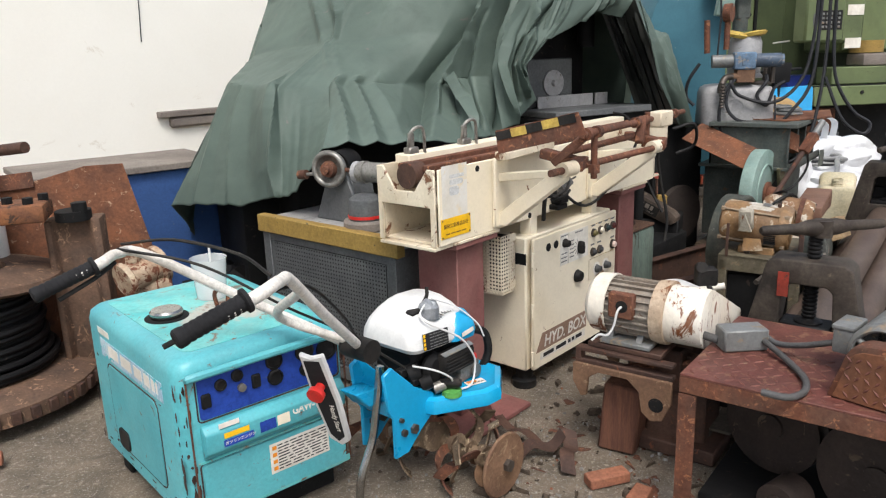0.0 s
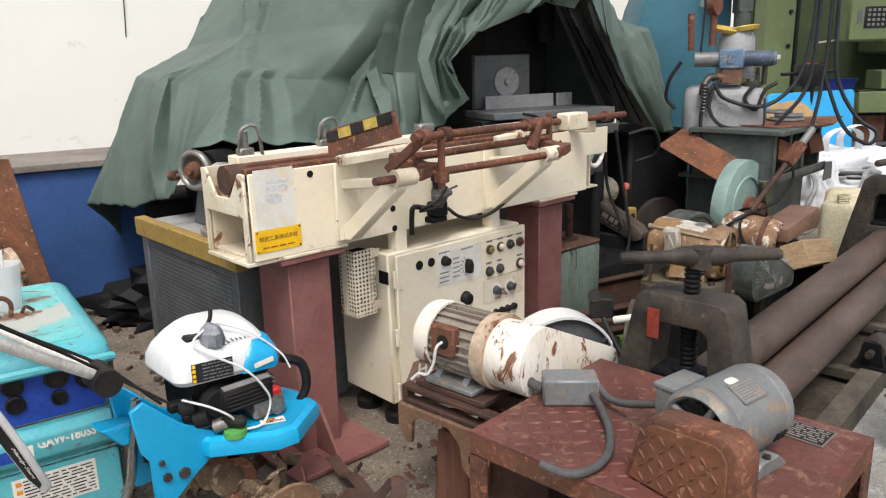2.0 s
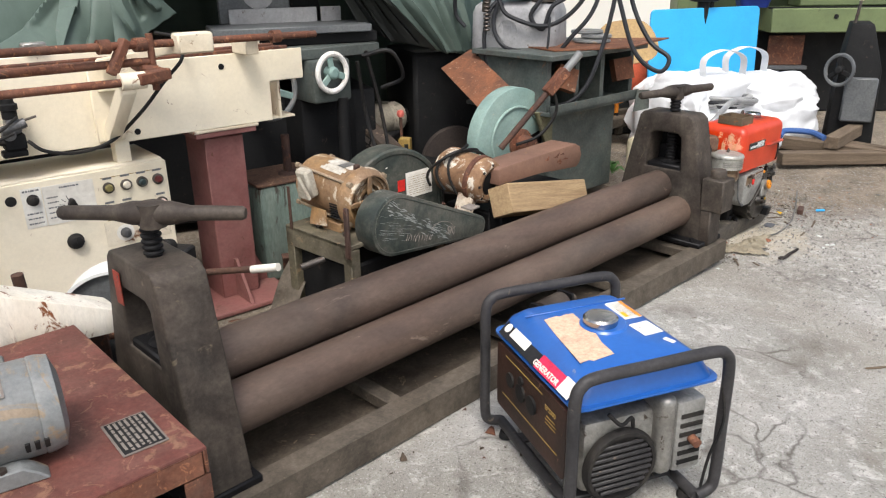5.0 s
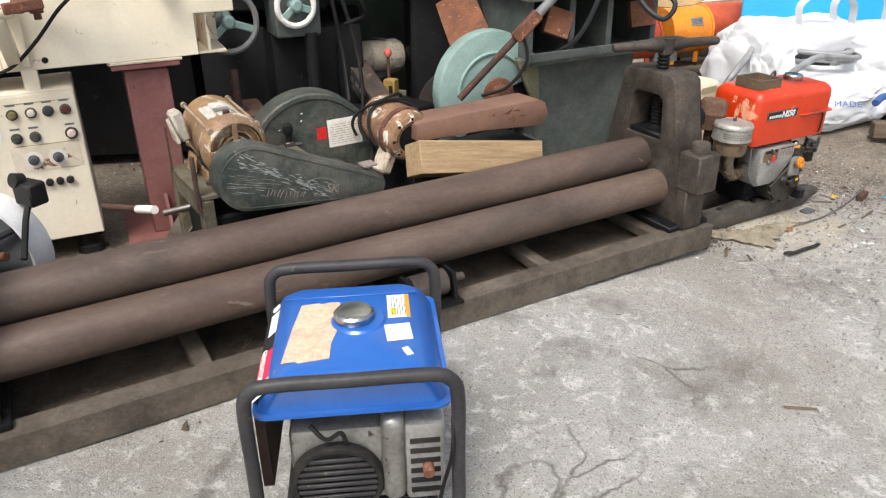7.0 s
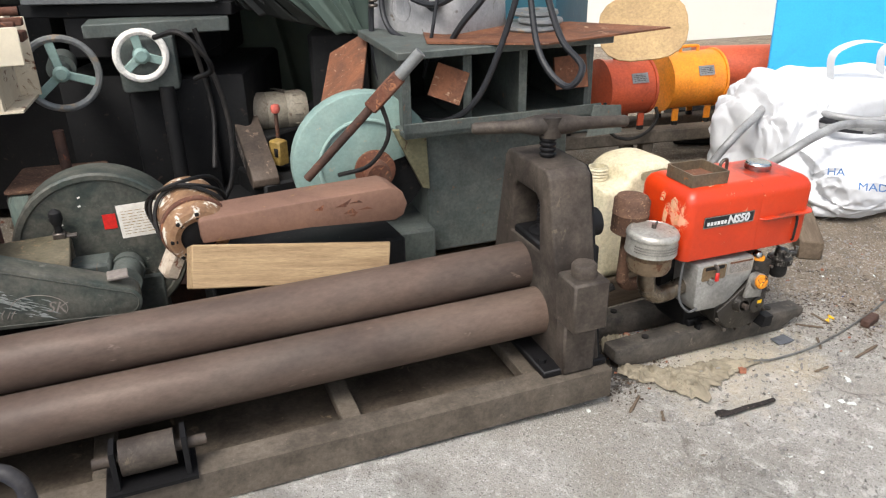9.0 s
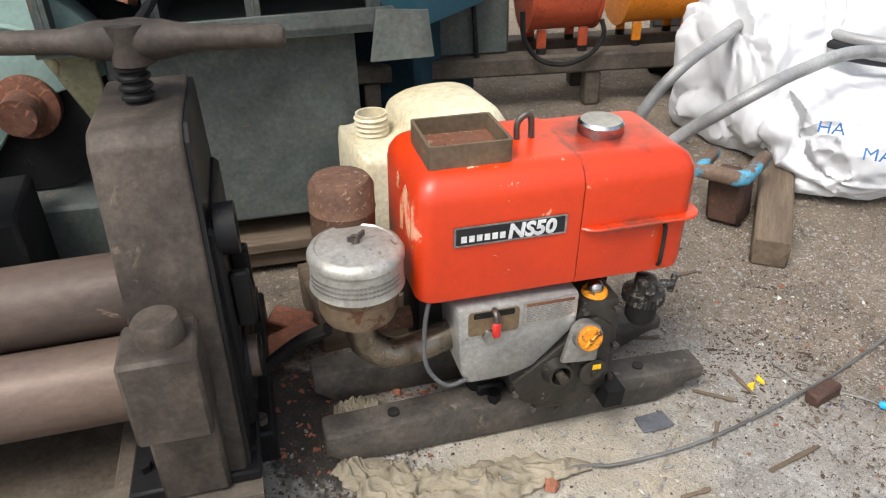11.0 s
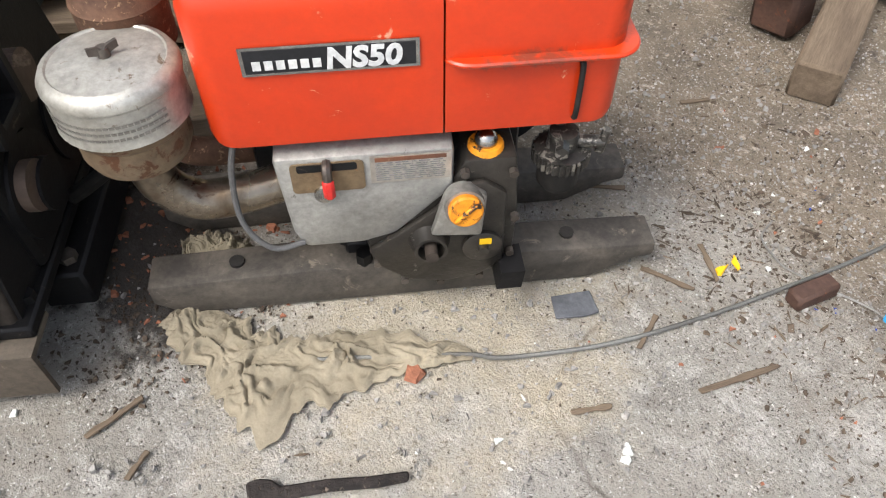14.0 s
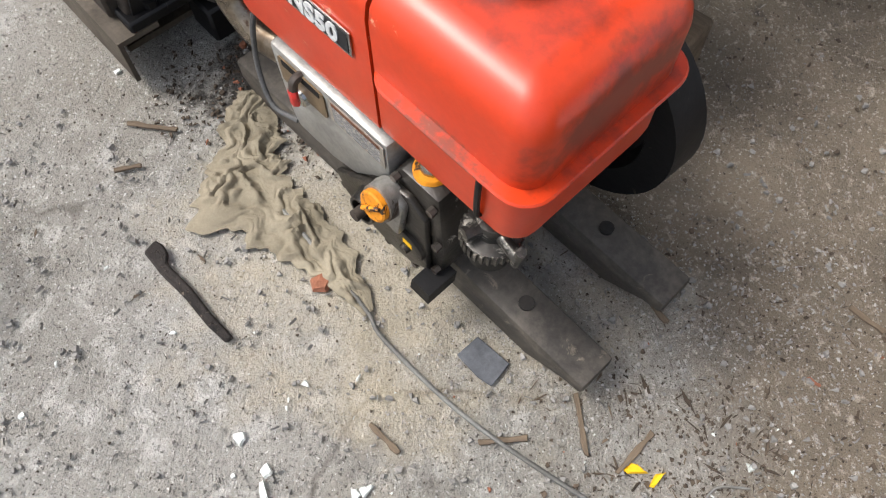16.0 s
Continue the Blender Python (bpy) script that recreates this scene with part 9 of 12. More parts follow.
def steel_bench():
    th = thing("steel_bench", "grey-green steel bench with pigeonholes above a tank", "bench", (2.1, 4.64, 0), 55)
    bm = nb()
    box(bm, (0.27, 0.26, 0.36), (0.54, 0.46, 0.46), 0.008)
    part("lower_tank", bm, M_mgreen, th, "grey-green lower tank")
    bm = nb()
    box(bm, (0.28, 0.25, 0.065), (0.7, 0.5, 0.03), 0.004)
    for y in (0.05, 0.45):
        box(bm, (0.28, y, 0.03), (0.8, 0.06, 0.06), 0.005)
    part("base_frame", bm, M_oldwood, th)
    bm = nb()
    box(bm, (0.26, 0.22, 0.6), (0.72, 0.56, 0.02), 0.003)
    box(bm, (0.26, -0.055, 0.615), (0.72, 0.01, 0.05), 0.002)
    tr = part("tray", bm, M_mgreen, th)
    bm = nb()
    prism(bm, [(0, 0), (0.14, 0.0), (0.13, 0.1), (0.02, 0.11)], 0.006, face((0.56, -0.07, 0.53), (1, 0, 0), (0, 0, 1)))
    part("torn_edge", bm, M_mgreen, tr)
    for x in (-0.08, 0.13, 0.33, 0.58):
        bm = nb()
        box(bm, (x, 0.2, 0.73), (0.008, 0.46, 0.24), 0.001)
        box(bm, (x, -0.025, 0.73), (0.03, 0.008, 0.24), 0.001)
        part("divider", bm, M_mgreen, th)
    bm = nb()
    box(bm, (0.25, 0.43, 0.73), (0.68, 0.01, 0.24))
    part("back_panel", bm, M_dark, th)
    bm = nb()
    box(bm, (0.26, 0.18, 0.86), (0.76, 0.52, 0.025), 0.003)
    part("bench_top", bm, M_mgreen, th)
    return th


steel_bench()
bm = nb()
prism(bm, [(-0.05, 0.0), (0.3, -0.16), (0.82, 0.0), (0.55, 0.25), (0.0, 0.3)], 0.006, Matrix())
single("rusty_sheet", bm, M_rustp, "rusty sheet with a pointed corner on the bench top", "sheet metal", at=(2.12, 4.7, 0.875), yaw=50)
for i, (x, y, r, z) in enumerate(((2.25, 5.05, 0.09, 0.882), (2.27, 5.08, 0.075, 0.902), (2.22, 5.13, 0.08, 0.92))):
    bm = nb()
    lathe(bm, [(0.02, 0), (r, 0), (r + 0.004, 0.006), (r, 0.016), (0.02, 0.018), (0.02, 0)], None, 26)
    single("steel_disc", bm, M_greym, "dusty steel disc stacked on the bench", "disc", "discs on the bench", at=(x, y, z), yaw=i * 40)
bm = nb()
prism(bm, rrect(0.34, 0.3, 0.12), 0.006, Matrix(), 0.001)
single("round_cover_plate", bm, mat("dull_tan_plate", rgb(170, 142, 96), rgb(150, 124, 86), rough=0.45, amount=0.1), "dull tan cover plate leaning behind the bench", "plate", m=face((2.44, 5.6, 0.83), (0.8, 0.35, 0.1), (-0.2, 0.5, 0.6)))
for (x, y, z), a in (((2.15, 4.66, 0.7), 20), ((2.43, 5.03, 0.7), -5)):
    bm = nb()
    box(bm, (0, 0, 0.055), (0.11, 0.006, 0.11), 0.001)
    box(bm, (0, 0.02, 0.003), (0.11, 0.04, 0.006))
    for s in (-0.052, 0.052):
        box(bm, (s, 0.02, 0.055), (0.006, 0.04, 0.11))
    single("steel_bracket", bm, M_rustp, "rusty square bracket hanging at the bench", "bracket", "brackets", m=Matrix.Translation((x, y, z)) @ pose(0, 0, 0, -15, a, 35))
bm = nb()
box(bm, (0.24, 0.09, 0), (0.48, 0.18, 0.006), 0.001)
single("leaning_plate", bm, M_rustp, "rust-orange steel plate leaning from the bench", "plate", m=face((1.513, 4.806, 0.771), (0.29, -0.39, -0.155), (0.16, 0.05, 0.08)))


# ---- motors, guards and wheels between the benches ----
def belt_motor():
    th = thing("belt_motor", "brown electric motor with a scuffed dark green belt guard", "electric motor", (1.38, 3.375, 0.545), -30)
    oy, oz, r = 0.038, 0.004, 0.095
    lean = Matrix.Translation((0.13, oy, oz)) @ pose(0, 0, 0, 0, 5, 0) @ Matrix.Translation((-0.13, -oy, -oz))
    m = lean @ Matrix.Translation((0, oy, oz)) @ pose(0, 0, 0, 0, 90, 0)
    bm = nb()
    lathe(bm, [(0, -0.06), (0.05, -0.06), (0.085, -0.048), (r, -0.03), (r, 0.195), (0, 0.195)], m, 36)
    brl = part("motor_barrel", bm, M_brownm, th)
    # pale grey patch with ragged ends on the crown of the barrel
    bm = nb()
    rng = random.Random(6)
    for i in range(9):
        a0, a1 = 62 + 7 * i, 69 + 7 * i
        x0, x1 = 0.05 + rng.uniform(-0.01, 0.02), 0.15 + rng.uniform(-0.04, 0.035)
        q = [(x, oy + (r + 0.0008) * math.cos(radians(a)), oz + (r + 0.0008) * math.sin(radians(a))) for a, x in ((a0, x0), (a1, x0), (a1, x1), (a0, x1))]
        bm.faces.new([bm.verts.new(lean @ Vector(p)) for p in q])
    part("bleached_patch", bm, mat("pale_motor_paint", rgb(186, 182, 172), rgb(164, 156, 142), rough=0.7, s1=14), brl, kind="stuff")
    panel("rating_plate", 0.05, 0.032, lean @ face((0.125, oy - 0.004, oz + r + 0.0012), (0, 1, 0.02), (-1, 0, 0)), M_alu, brl, 0.001)
    bm = nb()
    box(bm, (0.175, oy - 0.004, oz + r + 0.006), (0.016, 0.02, 0.018), 0.003, m=lean)
    part("grease_cup", bm, M_rustd, brl)
    # end bell with four slotted vents in two rings
    bm = nb()
    lathe(bm, [(r * 0.98, 0.19), (0.104, 0.192), (0.106, 0.2), (0.102, 0.222), (0.088, 0.24), (0.083, 0.24), (0.083, 0.222), (0.08, 0.21), (r * 0.98, 0.19)], m, 36)
    for a in range(0, 360, 90):
        box(bm, (0.055, 0, 0.236), (0.068, 0.016, 0.01), 0.002, m=m @ Matrix.Rotation(radians(a + 2), 4, "Z"))
    for k in range(3):
        q = 0.035 + k * 0.019
        lathe(bm, [(q, 0.222), (q + 0.006, 0.222), (q + 0.006, 0.23), (q, 0.23), (q, 0.222)], m, 30)
    part("end_bell", bm, M_brownm, th)
    # added dark disc that stands for the shade inside the vents
    bm = nb()
    lathe(bm, [(0, 0.205), (0.084, 0.205), (0.084, 0.208), (0, 0.208)], m, 28)
    part("vent_shadow_plate", bm, M_dark, th)
    for a in (42, 138, 222, 318):
        y, z = oy + 0.1 * math.cos(radians(a)), oz + 0.1 * math.sin(radians(a))
        bm = nb()
        cyl(bm, lean @ Vector((-0.045, y, z)), lean @ Vector((0.225, y, z)), 0.005, seg=8)
        for x in (-0.045, 0.222):
            cyl(bm, lean @ Vector((x - 0.008, y, z)), lean @ Vector((x + 0.008, y, z)), 0.01, seg=6)
        part("tie_rod", bm, mat("pale_tie_rod", rgb(150, 134, 112), rgb(112, 94, 76), rough=0.6) if "pale_tie_rod" not in bpy.data.materials else bpy.data.materials["pale_tie_rod"], th)
    bm = nb()
    box(bm, (0, 0, 0), (0.06, 0.036, 0.1), 0.008, m=pose(0.07, oy - 0.125, oz + 0.05, 14, 0, 0))
    prism(bm, [(-0.03, -0.052), (0.03, -0.052), (0.0, 0.03)], 0.012, face((0.07, oy - 0.145, oz + 0.05), (1, 0, 0), (0, -0.24, 0.97)), 0.002)
    part("terminal_box", bm, mat("pale_dirty_paint", rgb(178, 172, 158), rgb(150, 140, 122), rgb(130, 84, 54), amount=0.25, s2=20), th)
    bm = nb()
    prism(bm, [(0, 0), (0.07, 0), (0.085, -0.05), (0.0, -0.06)], 0.006, face((0.06, oy - 0.1, oz - 0.04), (1, 0, 0), (0, 0.25, 0.97)))
    part("foot_bracket", bm, M_brownm, th, "tan bent foot bracket")
    for k in range(6):
        bm = nb()
        box(bm, (0.165, oy - 0.083, oz - 0.015 - 0.009 * k), (0.05, 0.026, 0.0045), 0.001)
        part("louvre", bm, M_dark, th)
    for y in (-0.065, 0.065):
        bm = nb()
        box(bm, (0.11, oy + y, oz - 0.098), (0.15, 0.05, 0.036), 0.004)
        part("motor_foot", bm, M_brownm, th)
    gm = face((0.285, 0.027, -0.06), Vector((0, 0.965, -0.262)), Vector((0, 0.262, 0.965)))
    bm = nb()
    prism(bm, belt(0.104, 0.04, 0.43, 14), 0.085, gm, 0.005, 2)
    gd = part("belt_guard", bm, M_dkgreen, th, "dark green belt guard with scraped paint")
    bm = nb()
    seam = belt(0.092, 0.03, 0.43, 14)
    tube(bm, [gm @ Vector((x, y, 0.0855)) for x, y in seam + seam[:1]], 0.0016, seg=5, steps=1)
    part("pressed_rim", bm, M_dkgreen, gd)
    # scrapes fanning along the upper edge of the guard, then scrawled marks
    bm = nb()
    rng = random.Random(5)
    for i in range(95):
        t = rng.random() ** 0.8
        a, b = -0.06 + 0.3 * t, 0.062 - 0.09 * t + rng.gauss(0, 0.012)
        ln, dip = rng.uniform(0.008, 0.05), rng.uniform(-0.5, -0.1)
        w = rng.uniform(0.0006, 0.0026)
        prism(bm, [(a, b - w), (a + ln * 0.5, b + dip * ln * 0.4 - w), (a + ln, b + dip * ln), (a + ln * 0.5, b + dip * ln * 0.4 + w)], 0.0006, gm @ Matrix.Translation((0, 0, 0.0848)))
    for i in range(30):
        a, b = rng.uniform(-0.08, 0.04), rng.uniform(-0.05, 0.03)
        ln = rng.uniform(0.02, 0.07)
        prism(bm, [(a, b), (a + ln, b - 0.002), (a + ln, b - 0.0012), (a, b + 0.0008)], 0.0005, gm @ Matrix.Translation((0, 0, 0.0848)))
    part("scrape", bm, mat("scraped_pale_metal", rgb(150, 152, 148), rgb(120, 124, 120), rough=0.6, s1=30), gd, kind="stuff")
    bm = nb()
    for i in range(11):
        x = 0.055 + i * 0.0125
        pts = [(x + rng.uniform(-0.004, 0.004), -0.052 + 0.011 * k + rng.uniform(-0.003, 0.003)) for k in range(3)]
        tube(bm, [gm @ Vector((px + 0.15 * (py + 0.05), py, 0.0857)) for px, py in pts], 0.0011, seg=4, steps=3)
    part("scrawl", bm, M_slab, gd, kind="stuff")
    words("SK", 0.04, gm @ Matrix.Translation((0.25, -0.028, 0.0855)), M_slab, gd, shear=0.2)
    bm = nb()
    tube(bm, [gm @ Vector((0.235 + 0.062 * math.cos(a), -0.02 + 0.036 * math.sin(a), 0.0855)) for a in [radians(x) for x in range(-20, 200, 20)]], 0.001, seg=4, steps=2)
    part("ring_mark", bm, M_slab, gd)
    bm = nb()
    box(bm, (0.335, 0.435, -0.105), (0.05, 0.05, 0.008), 0.002)
    part("end_clip", bm, M_slab, gd)
    bm = nb()
    cyl(bm, (0.19, oy, oz), (0.29, oy, oz - 0.02), 0.02, seg=14)
    part("shaft", bm, M_bolt, th)
    return th


belt_motor()


M_olive = mat("oily_olive_paint", rgb(92, 86, 68), rgb(70, 65, 53), rgb(122, 104, 80), rough=0.6, amount=0.25, s1=6, s2=18, dust=0.25)


def motor_stand():
    th = thing("motor_stand", "grey-green angle-iron stand under the brown motor", "stand", (1.5, 3.31, 0), -30)
    bm = nb()
    box(bm, (0, 0.1, 0.43), (0.34, 0.44, 0.016), 0.003)
    box(bm, (0, -0.115, 0.4), (0.34, 0.01, 0.07), 0.002)
    part("stand_top", bm, M_olive, th)
    for x in (-0.15, 0.15):
        for y in (-0.1, 0.3):
            bm = nb()
            box(bm, (x, y, 0.21), (0.04, 0.04, 0.42), 0.003)
            part("leg", bm, M_olive, th)
    bm = nb()
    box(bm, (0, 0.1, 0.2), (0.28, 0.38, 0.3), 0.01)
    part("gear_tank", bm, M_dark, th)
    bm = nb()
    box(bm, (0.165, -0.125, 0.48), (0.02, 0.012, 0.17), 0.003)
    part("tension_strap", bm, M_rustd, th)
    bm = nb()
    cyl(bm, (0.03, -0.12, 0.36), (0.01, -0.2, 0.35), 0.011, seg=12)
    part("drain_stub", bm, M_bolt, th)
    for x in (-0.06, 0.08):
        bm = nb()
        bolt(bm, (x, -0.06, 0.438), r=0.013, h=0.012)
        part("hold_down_bolt", bm, M_bolt, th)
    bm = nb()
    prism(bm, [(0, 0), (0.012, 0), (0.012, 0.15), (0, 0.15)], 0.004, face((-0.14, -0.118, 0.43), (1, 0, 0), (0.1, 0, 1)))
    part("stay_strap", bm, M_rustd, th)
    return th


motor_stand()


def disc_machine(name, c, r, t, mt, label, cat, rim=True):
    th = thing(name, label, cat, m=face(c, (0.6, 0.8, 0), (0, 0, 1)))
    bm = nb()
    lathe(bm, [(0.0, -t), (r - 0.006, -t), (r, -t + 0.006), (r, -0.006), (r - 0.006, 0.0), (r - 0.02, 0.0), (r - 0.024, -0.006), (0.0, -0.006)] if rim else [(0, -t), (r, -t), (r, 0), (0, 0)], None, 44)
    part("disc_cover", bm, mt, th)
    return th


g1 = disc_machine("wheel_cover", (1.564, 3.732, 0.365), 0.243, 0.11, M_dkgreen, "round dark green wheel cover with a cream notice", "wheel cover")
panel("notice", 0.13, 0.104, Matrix.Translation((0.122, 0.086, -0.0055)) @ Matrix.Rotation(radians(2), 4, "Z"), M_paper, g1, 0.0012, "cream printed notice")
bars(9, 0.11, 0.08, Matrix.Translation((0.122, 0.082, -0.004)) @ Matrix.Rotation(radians(2), 4, "Z"), M_brass, g1, seed=14, fill=0.16)
panel("red_sign", 0.036, 0.046, Matrix.Translation((0.033, 0.09, -0.0055)), M_redp, g1, 0.0012)
bm = nb()
box(bm, (0.0, -0.23, -0.05), (0.3, 0.27, 0.12), 0.006)
part("pedestal", bm, M_mgreen, g1)
bm = nb()
cyl(bm, (-0.1, -0.06, 0.03), (-0.1, 0.12, 0.03), 0.011, seg=10)
lathe(bm, [(0, 0.115), (0.013, 0.115), (0.019, 0.13), (0.017, 0.15), (0.006, 0.16), (0, 0.161)], Matrix.Translation((-0.1, 0, 0.03)) @ pose(0, 0, 0, -90, 0, 0), 14)
lv1 = part("lever", bm, M_dark, g1)
bm = nb()
box(bm, (-0.1, 0.075, 0.03), (0.034, 0.03, 0.03), 0.003)
cyl(bm, (-0.1, 0.075, 0.03), (-0.055, 0.075, 0.03), 0.008, seg=8)
part("clamp_block", bm, M_bolt, lv1)
bm = nb()
box(bm, (-0.03, -0.02, 0.06), (0.11, 0.05, 0.09), 0.008)
part("bracket_plate", bm, M_mgreen, g1)
bm = nb()
cyl(bm, (0.06, -0.05, 0.01), (0.06, -0.05, 0.13), 0.045, seg=18)
cyl(bm, (0.06, -0.05, 0.04), (0.06, -0.05, 0.055), 0.05, seg=18)
part("motor_box", bm, M_mgreen, g1)
bm = nb()
for i in range(4):
    rr = random.Random(i)
    box(bm, (rr.uniform(-0.08, 0.04), rr.uniform(0.06, 0.18), -0.0055), (0.008, 0.004, 0.001), m=Matrix.Rotation(0.4, 4, "Z"))
part("paint_chip", bm, M_paper, g1, kind="stuff")


def cutoff_saw():
    th = thing("cutoff_saw", "pale sea-green abrasive cut-off saw guard with brown hub", "cut-off saw", m=face((1.935, 4.5, 0.485), (0.6, 0.8, 0), (0, 0, 1)))
    bm = nb()
    R = 0.245
    arc = [(R * math.cos(radians(a)), R * math.sin(radians(a))) for a in range(10, 236, 9)]
    prism(bm, arc + [(-0.06, -0.12), (0.02, -0.02)], 0.075, Matrix.Translation((0, 0, -0.075)), 0.005, 2)
    part("saw_guard", bm, M_seaf, th)
    bm = nb()
    pts = [(0.155 * math.cos(radians(a)), 0.155 * math.sin(radians(a)), 0.003) for a in range(35, 206, 10)]
    tube(bm, pts, 0.007, seg=8, steps=2)
    part("guard_bead", bm, M_seaf, th)
    bm = nb()
    lathe(bm, [(0, -0.03), (0.23, -0.03), (0.23, -0.025), (0, -0.025)], None, 40)
    part("blade", bm, M_dark, th)
    bm = nb()
    lathe(bm, [(0, -0.01), (0.07, -0.01), (0.07, 0.015), (0.045, 0.02), (0.04, 0.08), (0, 0.08)], Matrix.Translation((0.03, -0.02, 0)), 26)
    part("hub", bm, M_rust, th)
    bm = nb()
    prism(bm, [(0.088, 0.124), (0.202, 0.119), (0.211, -0.098), (0.184, -0.09)], 0.02, Matrix.Translation((0, 0, 0.03)), 0.003)
    part("side_bracket", bm, mat("dull_olive_paint", rgb(116, 112, 86), rgb(96, 92, 72), rgb(84, 68, 54), amount=0.25), th)
    bm = nb()
    box(bm, (0.02, -0.36, -0.05), (0.4, 0.25, 0.25), 0.01)
    part("saw_base", bm, M_mgreen, th)
    # lever with switch box
    inv = th.matrix_basis.inverted()
    bm = nb()
    a, b = inv @ Vector((1.9, 4.26, 0.5)), inv @ Vector((2.16, 4.42, 0.82))
    cyl(bm, a, b, 0.014, seg=12)
    part("lever", bm, M_rustd, th, "long brown lever")
    bm = nb()
    cyl(bm, b, b + (b - a).normalized() * 0.1, 0.018, seg=12)
    part("lever_grip", bm, M_greym, th)
    d = (b - a).normalized()
    bm = nb()
    box(bm, (0, 0, 0), (0.13, 0.055, 0.045), 0.005, m=face(a.lerp(b, 0.86), d, (0, 0.5, 1)))
    part("switch_box", bm, M_rust, th)
    bm = nb()
    tube(bm, [a.lerp(b, 0.8), a.lerp(b, 0.7) + Vector((0.05, -0.08, 0.02)), a.lerp(b, 0.5) + Vector((0.05, -0.12, 0.0)), a + Vector((0.1, 0, 0))], 0.007)
    part("cable", bm, M_rubber, th)
    return th


cutoff_saw()


def brown_guard_motor():
    th = thing("guard_motor", "rusted motor with a long brown belt guard", "electric motor", (1.967, 3.809, 0), 61.2)
    m = face((-0.012, 0.035, 0.465), (-1, 0, 0.0), (0, -0.12, 1))
    bm = nb()
    lathe(bm, [(0.05, 0.02), (0.05, 0.006), (0.066, 0.0), (0.08, 0.006), (0.09, 0.03), (0.093, 0.06), (0.09, 0.064), (0.09, 0.19), (0.093, 0.195), (0.09, 0.22), (0.07, 0.245), (0, 0.25)], m, 36)
    part("motor_barrel", bm, mat("flaking_motor_paint", rgb(150, 118, 88), rgb(110, 82, 62), rgb(206, 198, 182), rough=0.7, amount=0.42, s1=9, s2=16), th)
    bm = nb()
    lathe(bm, [(0, 0.012), (0.03, 0.008), (0.052, 0.014), (0.052, 0.03), (0, 0.03)], m, 28)
    part("end_cap", bm, M_dark, th)
    bm = nb()
    for k in range(8):
        box(bm, (0.068, 0, 0.004), (0.02, 0.012, 0.006), 0.002, m=m @ Matrix.Rotation(k * math.pi / 4, 4, "Z"))
    part("vent_slot", bm, M_dark, th, kind="stuff")
    bm = nb()
    lathe(bm, [(0.09, 0.05), (0.097, 0.052), (0.097, 0.072), (0.09, 0.074), (0.09, 0.05)], m, 30)
    part("motor_flange", bm, M_rust, th)
    bm = nb()
    for k in range(3):
        pts = [m @ Vector(((0.1 + 0.006 * k) * math.cos(a), (0.1 + 0.006 * k) * math.sin(a), 0.13 + 0.03 * k + (0.03 + 0.01 * k) * math.sin(2 * a + k))) for a in [radians(x) for x in range(-30, 200, 20)]]
        tube(bm, pts, 0.006, seg=6, steps=2)
    part("coiled_cable", bm, M_rubber, th)
    bm = nb()
    box(bm, (0, 0, 0), (0.045, 0.07, 0.1), 0.008, m=pose(-0.085, 0.11, 0.385, 0, 30, 10))
    part("terminal_box", bm, mat("flaking_motor_white", rgb(190, 180, 164), rgb(160, 140, 118), rgb(110, 70, 50), amount=0.4, s2=30), th)
    # the guard widens towards its far end, which is rounded
    bm = nb()
    gm = face((0, 0.13, 0.53), (1, 0, 0), (0, 0, 1))
    out = [(-0.01, -0.068), (-0.012, -0.006), (0.0, 0.0), (0.3, 0.0), (0.54, -0.002), (0.575, -0.02), (0.59, -0.06), (0.578, -0.095), (0.55, -0.108), (0.28, -0.08)]
    prism(bm, out, 0.13, gm, 0.005, 2)
    g = part("belt_guard", bm, mat("brown_guard_paint", rgb(126, 96, 80), rgb(102, 78, 68), rgb(140, 108, 74), rough=0.6, amount=0.22, s1=3, s2=6, fleck=0.5), th, "long brown belt guard")
    bm = nb()
    rng = random.Random(5)
    for i in range(7):
        x, z = 0.3 + rng.uniform(0, 0.14), -0.02 - rng.uniform(0, 0.05)
        prism(bm, [(x, z), (x + rng.uniform(0.015, 0.05), z - 0.004), (x + 0.03, z + rng.uniform(0.004, 0.014))], 0.0005, face((0, -0.0004, 0.53), (1, 0, 0), (0, 0, 1)))
    part("rust_scab", bm, M_rust, g, kind="stuff")
    bm = nb()
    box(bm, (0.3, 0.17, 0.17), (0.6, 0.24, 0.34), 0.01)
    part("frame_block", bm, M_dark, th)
    return th


brown_guard_motor()
bm = nb()
prism(bm, [(0, -0.115), (0.55, -0.118), (0.56, 0.0), (0.003, 0.0)], 0.1, Matrix.Translation((0, 0, -0.1)), 0.003)
single("timber_block", bm, M_wood, "pale raw timber block lying before the brown guard", "timber", m=face((2.0, 3.735, 0.494), (0.275, 0.48, -0.103), (-0.36, 0.2, 0.9)))
bm = nb()
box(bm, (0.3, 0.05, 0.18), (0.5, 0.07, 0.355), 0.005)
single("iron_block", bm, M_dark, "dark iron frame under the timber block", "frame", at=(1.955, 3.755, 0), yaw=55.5)


